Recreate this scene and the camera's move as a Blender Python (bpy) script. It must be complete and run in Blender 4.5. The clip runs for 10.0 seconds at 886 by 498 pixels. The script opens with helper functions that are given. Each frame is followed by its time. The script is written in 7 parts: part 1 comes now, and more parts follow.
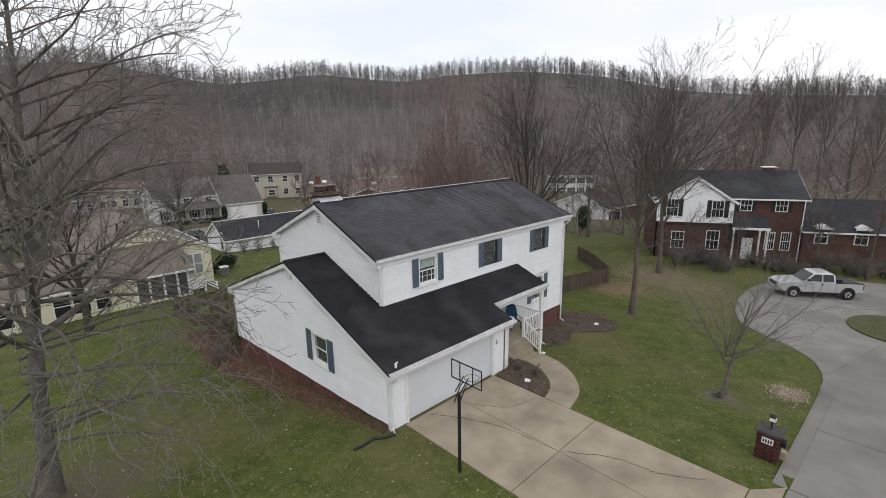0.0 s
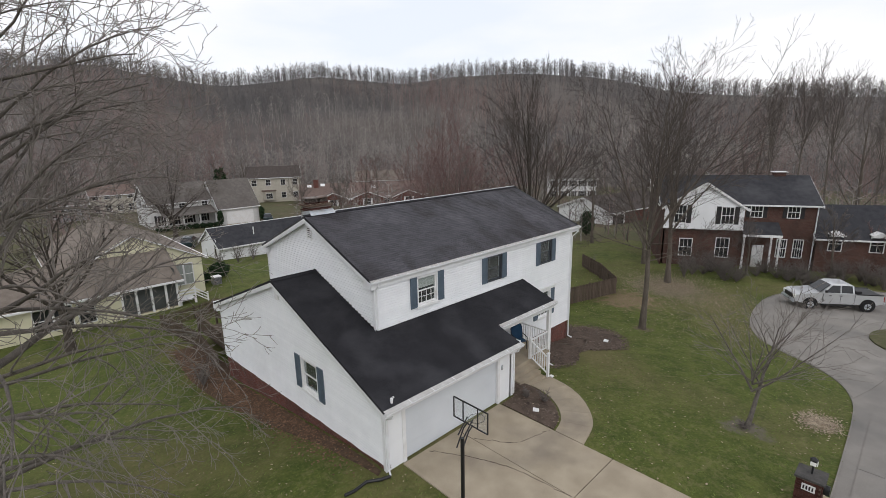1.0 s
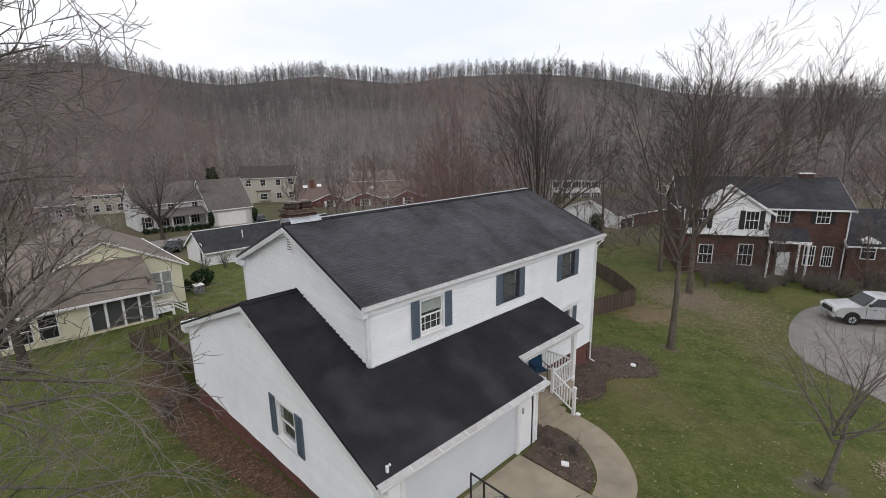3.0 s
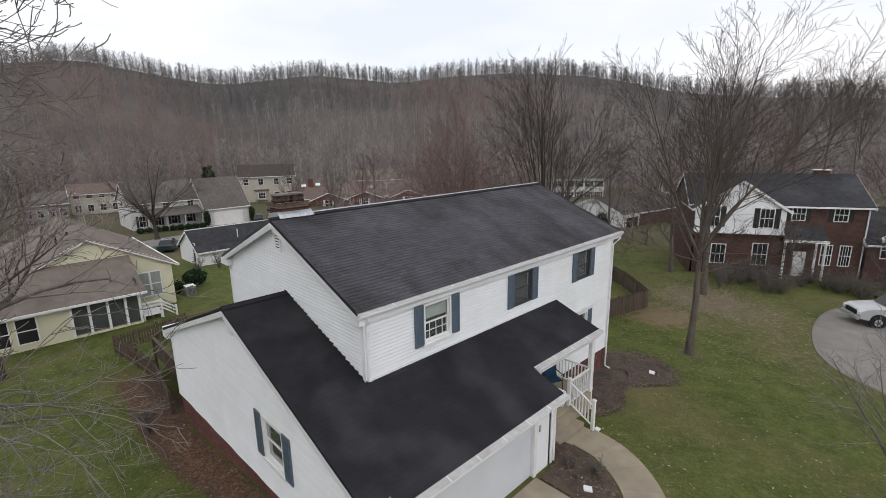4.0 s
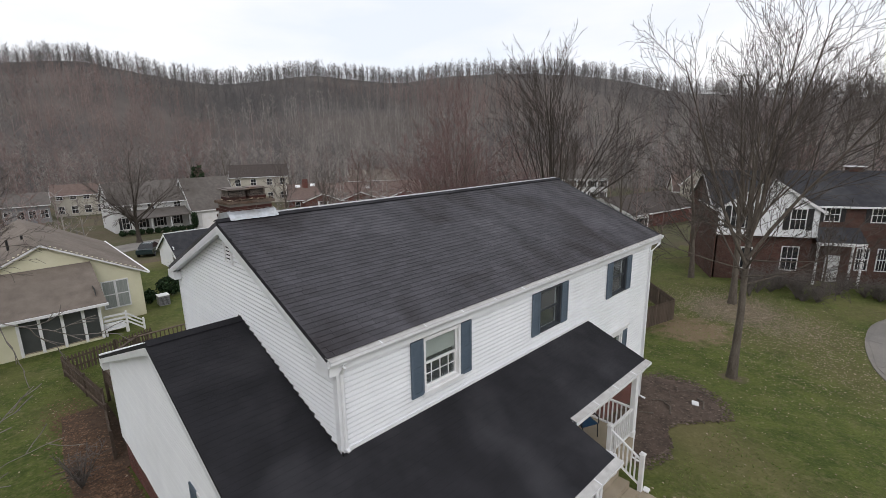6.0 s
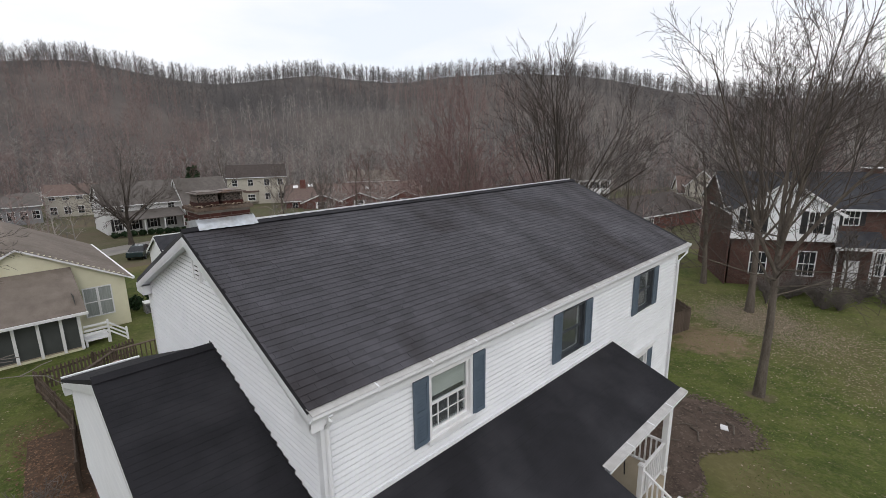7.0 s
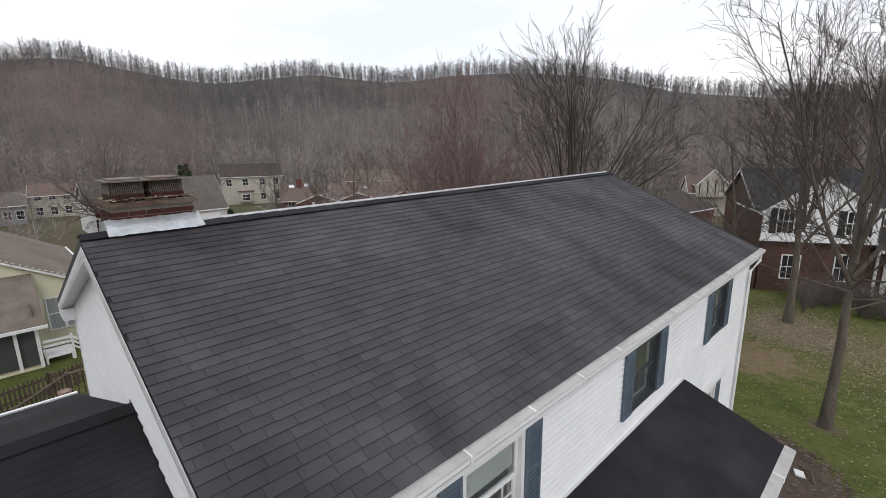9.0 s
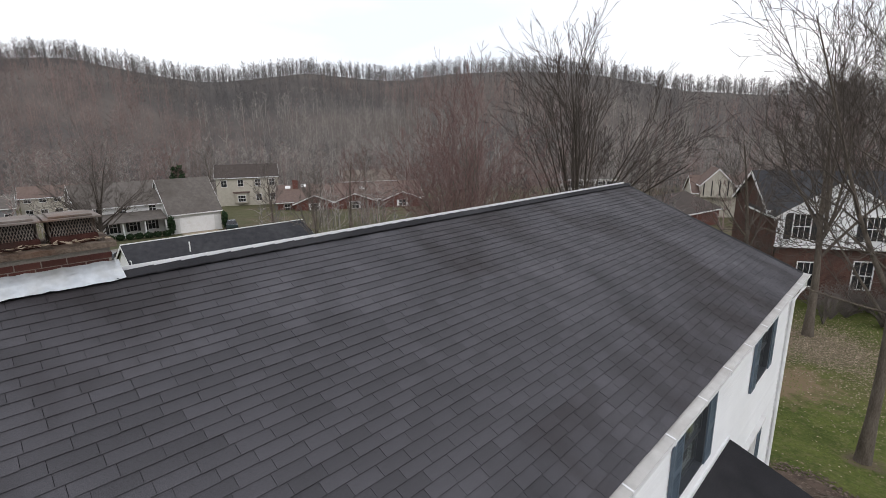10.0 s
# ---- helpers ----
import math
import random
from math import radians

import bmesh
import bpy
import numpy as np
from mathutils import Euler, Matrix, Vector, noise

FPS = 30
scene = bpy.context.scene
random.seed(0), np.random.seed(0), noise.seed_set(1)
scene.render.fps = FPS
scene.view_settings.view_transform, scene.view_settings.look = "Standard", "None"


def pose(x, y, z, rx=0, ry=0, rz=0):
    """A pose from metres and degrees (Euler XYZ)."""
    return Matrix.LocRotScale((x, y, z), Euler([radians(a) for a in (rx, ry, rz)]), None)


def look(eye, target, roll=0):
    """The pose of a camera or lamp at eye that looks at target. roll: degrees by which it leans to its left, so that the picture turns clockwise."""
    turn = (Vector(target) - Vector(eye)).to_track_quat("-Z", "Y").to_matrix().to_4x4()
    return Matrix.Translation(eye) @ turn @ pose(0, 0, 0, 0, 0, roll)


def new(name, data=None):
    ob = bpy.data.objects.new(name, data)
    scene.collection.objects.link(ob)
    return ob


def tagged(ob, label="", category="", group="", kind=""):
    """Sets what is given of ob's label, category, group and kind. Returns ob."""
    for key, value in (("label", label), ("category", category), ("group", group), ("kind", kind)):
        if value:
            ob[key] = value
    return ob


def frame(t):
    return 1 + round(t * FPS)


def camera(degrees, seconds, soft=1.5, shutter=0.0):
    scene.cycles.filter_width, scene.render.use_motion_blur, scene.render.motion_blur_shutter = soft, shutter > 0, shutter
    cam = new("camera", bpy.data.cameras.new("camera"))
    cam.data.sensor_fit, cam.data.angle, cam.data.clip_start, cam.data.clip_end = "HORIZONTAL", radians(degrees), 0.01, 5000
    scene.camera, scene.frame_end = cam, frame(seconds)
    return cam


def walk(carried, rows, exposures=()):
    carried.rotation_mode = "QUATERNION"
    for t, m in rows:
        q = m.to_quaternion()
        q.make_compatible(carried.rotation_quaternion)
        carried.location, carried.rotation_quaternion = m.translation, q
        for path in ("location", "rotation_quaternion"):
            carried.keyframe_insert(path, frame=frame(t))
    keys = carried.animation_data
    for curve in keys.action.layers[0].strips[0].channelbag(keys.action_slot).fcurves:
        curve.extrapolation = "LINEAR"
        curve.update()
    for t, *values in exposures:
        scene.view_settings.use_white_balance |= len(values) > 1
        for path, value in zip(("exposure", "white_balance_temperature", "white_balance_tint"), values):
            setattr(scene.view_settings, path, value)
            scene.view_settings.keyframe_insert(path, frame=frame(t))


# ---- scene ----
cam = camera(86.3, 10.0, soft=0.55)
# seconds, eye in metres, then yaw (left of +y), pitch (up) and roll in degrees
PATH = [
    (0, -10.856, -14.916, 10.348, -44.05, -13.61, -0.99),
    (0.5, -10.239, -14.216, 10.445, -44.06, -13.54, -1.02),
    (1, -9.662, -13.660, 10.581, -44.06, -13.39, -1.07),
    (1.5, -9.116, -13.044, 10.654, -44.08, -13.40, -0.94),
    (2, -8.512, -12.332, 10.616, -44.10, -13.48, -0.88),
    (2.5, -7.959, -11.616, 10.491, -44.20, -13.38, -0.85),
    (4, -6.471, -9.608, 9.829, -44.29, -13.29, -0.83),
    (4.5, -5.861, -8.923, 9.624, -44.34, -13.27, -0.87),
    (5, -5.236, -8.264, 9.466, -44.35, -13.19, -0.93),
    (5.5, -4.632, -7.578, 9.329, -44.44, -13.16, -0.96),
    (7, -2.946, -5.498, 9.109, -44.62, -13.05, -0.76),
    (7.5, -2.425, -4.840, 9.176, -44.64, -12.97, -0.84),
    (8, -1.892, -4.105, 9.149, -44.78, -13.05, -0.72),
    (8.5, -1.504, -3.531, 8.864, -44.77, -12.97, -0.67),
    (9, -1.114, -2.988, 8.602, -44.80, -12.98, -0.73),
    (9.5, -0.567, -2.434, 8.657, -44.78, -13.06, -0.89),
    (10, 0.160, -1.747, 8.883, -44.92, -13.18, -0.91),
]


def camera_pose(x, y, z, yaw, pitch, roll):
    return pose(x, y, z, 0, 0, yaw) @ pose(0, 0, 0, 90 + pitch, 0, 0) @ pose(0, 0, 0, 0, 0, roll)


walk(cam, [(t, camera_pose(*row)) for t, *row in PATH], [(0, -0.03, 6480, 13), (5, -0.02, 6480, 13), (8, -0.01, 6480, 13), (10, 0.12, 6480, 13)])

# ---- light ----
SUN_ELEVATION, SUN_AZIMUTH = radians(38), radians(212)
world = bpy.data.worlds.new("overcast_sky")
scene.world = world
world.use_nodes = True
wt = world.node_tree
wt.nodes.clear()
w_out = wt.nodes.new("ShaderNodeOutputWorld")
w_sky = wt.nodes.new("ShaderNodeTexSky")
w_sky.sky_type, w_sky.sun_disc = "NISHITA", False
w_sky.sun_elevation, w_sky.sun_rotation = SUN_ELEVATION, SUN_AZIMUTH
w_clear = wt.nodes.new("ShaderNodeBackground")
w_clear.inputs["Strength"].default_value = 0.1
w_cloud = wt.nodes.new("ShaderNodeBackground")
w_cloud.inputs["Strength"].default_value = 1.13
w_coord = wt.nodes.new("ShaderNodeTexCoord")
w_map = wt.nodes.new("ShaderNodeMapping")
w_map.inputs["Scale"].default_value = (1.0, 1.0, 3.5)
w_noise = wt.nodes.new("ShaderNodeTexNoise")
w_noise.inputs["Scale"].default_value, w_noise.inputs["Detail"].default_value = 2.2, 6.0
w_ramp = wt.nodes.new("ShaderNodeValToRGB")
w_ramp.color_ramp.elements[0].position, w_ramp.color_ramp.elements[0].color = 0.34, (0.82, 0.88, 0.94, 1)
w_ramp.color_ramp.elements[1].position, w_ramp.color_ramp.elements[1].color = 0.62, (1.0, 1.0, 1.0, 1)
w_mix = wt.nodes.new("ShaderNodeMixShader")
w_mix.inputs["Fac"].default_value = 0.9
wt.links.new(w_coord.outputs["Generated"], w_map.inputs["Vector"])
wt.links.new(w_map.outputs["Vector"], w_noise.inputs["Vector"])
wt.links.new(w_noise.outputs["Fac"], w_ramp.inputs["Fac"])
wt.links.new(w_ramp.outputs["Color"], w_cloud.inputs["Color"])
wt.links.new(w_sky.outputs["Color"], w_clear.inputs["Color"])
wt.links.new(w_clear.outputs["Background"], w_mix.inputs[1])
wt.links.new(w_cloud.outputs["Background"], w_mix.inputs[2])
wt.links.new(w_mix.outputs["Shader"], w_out.inputs["Surface"])
sun = new("sun", bpy.data.lights.new("sun", "SUN"))
sun.data.energy, sun.data.angle, sun.data.color = 0.6, radians(25), (1.0, 0.97, 0.93)
to_sun = Vector((math.sin(SUN_AZIMUTH) * math.cos(SUN_ELEVATION), math.cos(SUN_AZIMUTH) * math.cos(SUN_ELEVATION), math.sin(SUN_ELEVATION)))
sun.matrix_world = look(to_sun * 80, (0, 0, 0))


# ---- materials ----
def material(name, low, high, scale=6.0, rough=0.8, metal=0.0, bump=0.2, fine=60.0, stain=None, stain_scale=0.6, stain_amount=0.5,
             brick=None, random_tint=0.0, island=False, coat=0.0, stretch=(1, 1, 1)):
    """Two colours mixed by coarse and fine noise, wear in larger spots, fine relief. brick: (width, height, mortar colour)."""
    m = bpy.data.materials.new(name)
    m.use_nodes = True
    n, l = m.node_tree.nodes, m.node_tree.links
    b = n["Principled BSDF"]
    b.inputs["Roughness"].default_value, b.inputs["Metallic"].default_value = rough, metal
    b.inputs["Coat Weight"].default_value = coat
    if rough >= 0.8:
        b.inputs["Specular IOR Level"].default_value = 0.22
    geo = n.new("ShaderNodeTexCoord")
    mp = n.new("ShaderNodeMapping")
    mp.inputs["Scale"].default_value = stretch
    l.new(geo.outputs["Object"], mp.inputs["Vector"])
    at = mp.outputs["Vector"]
    coarse, small = n.new("ShaderNodeTexNoise"), n.new("ShaderNodeTexNoise")
    for node, s in ((coarse, scale), (small, fine)):
        node.inputs["Scale"].default_value, node.inputs["Detail"].default_value = s, 5.0
        l.new(at, node.inputs["Vector"])
    both = n.new("ShaderNodeMath")
    both.operation = "MULTIPLY_ADD"
    both.inputs[1].default_value = 0.45
    l.new(small.outputs["Fac"], both.inputs[0])
    half = n.new("ShaderNodeMath")
    half.operation = "MULTIPLY"
    half.inputs[1].default_value = 0.55
    l.new(coarse.outputs["Fac"], half.inputs[0])
    l.new(half.outputs[0], both.inputs[2])
    spread = n.new("ShaderNodeMapRange")
    spread.inputs["From Min"].default_value, spread.inputs["From Max"].default_value = 0.33, 0.67
    l.new(both.outputs[0], spread.inputs["Value"])
    mix = n.new("ShaderNodeMix")
    mix.data_type = "RGBA"
    mix.inputs["A"].default_value, mix.inputs["B"].default_value = (*low, 1), (*high, 1)
    l.new(spread.outputs["Result"], mix.inputs["Factor"])
    colour, height = mix.outputs["Result"], small.outputs["Fac"]
    if brick:
        wide, tall, mortar = brick
        bt = n.new("ShaderNodeTexBrick")
        bt.inputs["Scale"].default_value = 1.0
        bt.inputs["Brick Width"].default_value, bt.inputs["Row Height"].default_value = wide, tall
        bt.inputs["Mortar Size"].default_value, bt.inputs["Mortar"].default_value = tall * 0.07, (*mortar, 1)
        l.new(colour, bt.inputs["Color1"])
        dark = n.new("ShaderNodeMix")
        dark.data_type, dark.blend_type = "RGBA", "MULTIPLY"
        dark.inputs["Factor"].default_value, dark.inputs["B"].default_value = 1.0, (0.66, 0.62, 0.6, 1)
        l.new(colour, dark.inputs["A"])
        l.new(dark.outputs["Result"], bt.inputs["Color2"])
        # courses run level on every wall: along the wall, then up
        sep, join, add = n.new("ShaderNodeSeparateXYZ"), n.new("ShaderNodeCombineXYZ"), n.new("ShaderNodeMath")
        l.new(geo.outputs["Object"], sep.inputs[0])
        l.new(sep.outputs["X"], add.inputs[0])
        l.new(sep.outputs["Y"], add.inputs[1])
        l.new(add.outputs[0], join.inputs["X"])
        l.new(sep.outputs["Z"], join.inputs["Y"])
        l.new(join.outputs[0], bt.inputs["Vector"])
        colour, height = bt.outputs["Color"], bt.outputs["Fac"]
    if stain:
        big = n.new("ShaderNodeTexNoise")
        big.inputs["Scale"].default_value, big.inputs["Detail"].default_value = stain_scale, 4.0
        l.new(at, big.inputs["Vector"])
        where = n.new("ShaderNodeMapRange")
        where.inputs["From Min"].default_value, where.inputs["From Max"].default_value = 0.48, 0.68
        where.inputs["To Max"].default_value = stain_amount
        l.new(big.outputs["Fac"], where.inputs["Value"])
        worn = n.new("ShaderNodeMix")
        worn.data_type = "RGBA"
        worn.inputs["B"].default_value = (*stain, 1)
        l.new(where.outputs["Result"], worn.inputs["Factor"])
        l.new(colour, worn.inputs["A"])
        colour = worn.outputs["Result"]
    if random_tint:
        src = n.new("ShaderNodeNewGeometry").outputs["Random Per Island"] if island else n.new("ShaderNodeObjectInfo").outputs["Random"]
        tone = n.new("ShaderNodeMapRange")
        tone.inputs["To Min"].default_value, tone.inputs["To Max"].default_value = 1 - random_tint, 1 + random_tint
        l.new(src, tone.inputs["Value"])
        hsv = n.new("ShaderNodeHueSaturation")
        l.new(tone.outputs["Result"], hsv.inputs["Value"])
        l.new(colour, hsv.inputs["Color"])
        colour = hsv.outputs["Color"]
    l.new(colour, b.inputs["Base Color"])
    if bump:
        bp = n.new("ShaderNodeBump")
        bp.inputs["Strength"].default_value, bp.inputs["Distance"].default_value = bump, 0.02
        if brick:
            bp.invert = True
        l.new(height, bp.inputs["Height"])
        l.new(bp.outputs["Normal"], b.inputs["Normal"])
    return m


def glass_material(name, tint, rough=0.03):
    m = bpy.data.materials.new(name)
    m.use_nodes = True
    b = m.node_tree.nodes["Principled BSDF"]
    b.inputs["Base Color"].default_value = (*tint, 1)
    b.inputs["Roughness"].default_value, b.inputs["IOR"].default_value = rough, 1.5
    b.inputs["Transmission Weight"].default_value = 0.95
    return m


M_SIDING = material("white_vinyl_siding", (0.79, 0.8, 0.82), (0.87, 0.88, 0.89), 1.5, 0.5, bump=0.05, stain=(0.66, 0.67, 0.66), stain_scale=0.35, stain_amount=0.25, random_tint=0.02)
M_WHITE = material("white_painted_metal", (0.74, 0.75, 0.77), (0.85, 0.86, 0.87), 3.0, 0.4, bump=0.04, stain=(0.55, 0.53, 0.48), stain_scale=1.2, stain_amount=0.25)
M_TRIM = material("white_painted_wood", (0.72, 0.72, 0.72), (0.82, 0.82, 0.82), 5.0, 0.55, bump=0.08, stain=(0.55, 0.52, 0.46), stain_scale=2.0, stain_amount=0.25)
M_SHUTTER = material("slate_blue_shutter_paint", (0.078, 0.108, 0.142), (0.112, 0.148, 0.188), 4.0, 0.5, bump=0.05)
M_SHINGLE = material("charcoal_asphalt_shingle", (0.027, 0.0262, 0.031), (0.088, 0.085, 0.097), 1.1, 0.78, bump=0.5, fine=160.0, stain=(0.019, 0.015, 0.017), stain_scale=0.62, stain_amount=0.95, random_tint=0.18, stretch=(1.0, 0.45, 1.0))
M_SHINGLE_STUFF = material("charcoal_asphalt_shingle_field", (0.027, 0.0262, 0.031), (0.088, 0.085, 0.097), 1.1, 0.78, bump=0.5, fine=160.0, stain=(0.019, 0.015, 0.017), stain_scale=0.62, stain_amount=0.95, random_tint=0.18, stretch=(1.0, 0.45, 1.0), island=True)
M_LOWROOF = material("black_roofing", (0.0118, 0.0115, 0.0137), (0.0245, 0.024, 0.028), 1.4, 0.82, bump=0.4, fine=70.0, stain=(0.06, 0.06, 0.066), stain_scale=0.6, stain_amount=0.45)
M_BRICK = material("red_brick", (0.125, 0.046, 0.037), (0.21, 0.08, 0.064), 7.0, 0.88, bump=0.5, brick=(0.21, 0.075, (0.17, 0.145, 0.13)), stain=(0.05, 0.03, 0.026), stain_scale=0.7, stain_amount=0.4)
M_BRICKPIECE = material("dark_red_brick_piece", (0.045, 0.018, 0.015), (0.095, 0.036, 0.028), 9.0, 0.9, bump=0.4, stain=(0.05, 0.035, 0.03), stain_scale=1.5, random_tint=0.3)
M_MORTAR = material("grey_mortar", (0.2, 0.18, 0.16), (0.3, 0.27, 0.24), 9.0, 0.95, bump=0.4)
M_CONCRETE = material("pale_concrete", (0.275, 0.23, 0.168), (0.41, 0.35, 0.262), 1.2, 0.9, bump=0.35, fine=120.0, stain=(0.17, 0.145, 0.12), stain_scale=0.45, stain_amount=0.6, random_tint=0.08)
M_ROAD = material("grey_street_concrete", (0.195, 0.18, 0.163), (0.275, 0.257, 0.232), 0.8, 0.9, bump=0.35, fine=100.0, stain=(0.14, 0.135, 0.13), stain_scale=0.25, stain_amount=0.6, random_tint=0.08)
M_MULCH = material("dark_bark_mulch", (0.04, 0.029, 0.023), (0.13, 0.094, 0.074), 2.5, 0.95, bump=1.0, fine=45.0, stain=(0.12, 0.09, 0.07), stain_scale=1.4, stain_amount=0.5)
M_SOIL = material("leaf_strewn_soil", (0.05, 0.034, 0.024), (0.13, 0.085, 0.058), 4.0, 0.95, bump=0.9, fine=40.0)
M_BARK = material("grey_brown_bark", (0.07, 0.057, 0.046), (0.17, 0.145, 0.12), 5.0, 0.92, bump=0.8, fine=40.0, stretch=(1, 1, 0.25))
M_BARK_GREY = material("lichened_grey_bark", (0.08, 0.071, 0.063), (0.19, 0.168, 0.148), 5.0, 0.92, bump=0.8, fine=40.0)
M_BARK_DARK = material("dark_ridged_bark", (0.045, 0.037, 0.031), (0.1, 0.084, 0.07), 5.0, 0.92, bump=0.8, fine=40.0)
M_BARK_PALE = material("pale_grey_bark", (0.085, 0.074, 0.062), (0.19, 0.165, 0.14), 5.0, 0.92, bump=0.8, fine=40.0, stretch=(1, 1, 0.3))
M_TWIG = material("bare_twigs", (0.1, 0.087, 0.079), (0.19, 0.165, 0.15), 2.0, 0.95, bump=0.0)
M_TWIG_DARK = material("dark_bare_twigs", (0.055, 0.046, 0.04), (0.12, 0.102, 0.09), 2.0, 0.95, bump=0.0)
# paler copy of bare_twigs: the lit look is put into the colour
M_TWIG_LIT = material("pale_lit_twigs", (0.13, 0.116, 0.103), (0.28, 0.25, 0.225), 2.0, 0.95, bump=0.0)
M_TWIG_RED = material("reddish_budding_twigs", (0.14, 0.088, 0.082), (0.23, 0.15, 0.14), 2.0, 0.95, bump=0.0)
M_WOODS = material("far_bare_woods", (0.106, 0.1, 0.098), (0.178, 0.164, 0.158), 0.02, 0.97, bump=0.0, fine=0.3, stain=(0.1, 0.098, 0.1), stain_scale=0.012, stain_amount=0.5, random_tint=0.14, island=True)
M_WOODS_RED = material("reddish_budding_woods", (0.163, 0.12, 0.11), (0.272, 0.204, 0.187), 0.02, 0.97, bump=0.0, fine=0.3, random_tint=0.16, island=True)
M_WOODS_PALE = material("pale_trunked_lit_woods", (0.2, 0.182, 0.166), (0.345, 0.315, 0.287), 0.02, 0.97, bump=0.0, fine=0.3, random_tint=0.2, island=True)
M_DARKGLASS = glass_material("window_glass", (0.6, 0.65, 0.65))
# near-black: the darkness of unlit insides is put into the colour
M_DARK_INSIDE = material("dark_inside_paint", (0.01, 0.01, 0.011), (0.028, 0.027, 0.026), 2.0, 0.9, bump=0.0)
M_BLIND = material("pale_blind", (0.72, 0.73, 0.69), (0.84, 0.85, 0.8), 3.0, 0.8, bump=0.0)
M_GALV = material("galvanised_flashing", (0.4, 0.43, 0.46), (0.62, 0.65, 0.68), 4.0, 0.42, metal=0.55, bump=0.5, fine=14.0, stain=(0.3, 0.28, 0.24), stain_scale=2.5, stain_amount=0.5)
M_BLACK = material("black_metal", (0.012, 0.012, 0.013), (0.03, 0.03, 0.032), 8.0, 0.45, metal=0.3, bump=0.05)
M_FENCE = material("weathered_brown_fence", (0.068, 0.051, 0.039), (0.14, 0.107, 0.083), 5.0, 0.92, bump=0.5, stretch=(1, 1, 0.2), random_tint=0.2)
M_YELLOW = material("pale_yellow_siding", (0.64, 0.61, 0.43), (0.74, 0.71, 0.53), 1.5, 0.6, bump=0.08, stain=(0.5, 0.46, 0.27), stain_scale=0.5, stain_amount=0.3, random_tint=0.03)
M_ROOF_TAN = material("tan_grey_shingles", (0.15, 0.125, 0.105), (0.23, 0.195, 0.165), 2.0, 0.92, bump=0.5, fine=30.0, stain=(0.11, 0.09, 0.075), stain_scale=0.3)
M_ROOF_GREY = material("mid_grey_shingles", (0.1, 0.09, 0.082), (0.16, 0.142, 0.13), 2.0, 0.92, bump=0.5, fine=30.0, stain=(0.08, 0.07, 0.06), stain_scale=0.3)
M_ROOF_DARK = material("dark_slate_shingles", (0.022, 0.023, 0.027), (0.05, 0.05, 0.056), 2.0, 0.85, bump=0.4, fine=30.0, stain=(0.08, 0.08, 0.085), stain_scale=0.25, stain_amount=0.5)
M_ROOF_BROWN = material("brown_shingles", (0.115, 0.08, 0.069), (0.175, 0.13, 0.112), 2.0, 0.92, bump=0.4, fine=30.0)
M_ROOF_UMBER = material("dark_umber_shingles", (0.05, 0.041, 0.037), (0.085, 0.07, 0.063), 2.0, 0.92, bump=0.4, fine=30.0)
M_BEIGE = material("pale_beige_siding", (0.56, 0.56, 0.55), (0.68, 0.68, 0.67), 1.5, 0.7, bump=0.05)
M_CREAM = material("cream_render", (0.4, 0.37, 0.315), (0.5, 0.47, 0.4), 1.5, 0.8, bump=0.1)
M_GREYWALL = material("grey_siding", (0.2, 0.2, 0.21), (0.28, 0.28, 0.29), 1.5, 0.7, bump=0.05)
M_BLUE = material("dark_blue_door_paint", (0.012, 0.045, 0.11), (0.02, 0.065, 0.15), 3.0, 0.45, bump=0.03)
M_EVERGREEN = material("evergreen_leaves", (0.012, 0.028, 0.012), (0.035, 0.065, 0.026), 3.0, 0.8, bump=0.0, random_tint=0.4, island=True)
M_LEAF = material("fallen_leaves", (0.17, 0.125, 0.085), (0.42, 0.35, 0.26), 3.0, 0.9, bump=0.0, random_tint=0.35, island=True)


def ground_z(x, y):
    a = float(np.interp(x, (-60, 4.7, 20, 28, 50, 80, 200), (0, 0, 2.0, 2.3, 3.0, 4, 4.5)))
    b = float(np.interp(y, (-60, -2, 9, 25, 73, 120, 250), (0, 0, 0.9, 2.1, 4.1, 4.5, 4.5)))
    dip = float(np.interp(y, (-1, 11, 25), (0, 0.7, 0.05))) * float(np.interp(x, (0, 6), (1, 0)))
    return -math.hypot(a, b) - dip


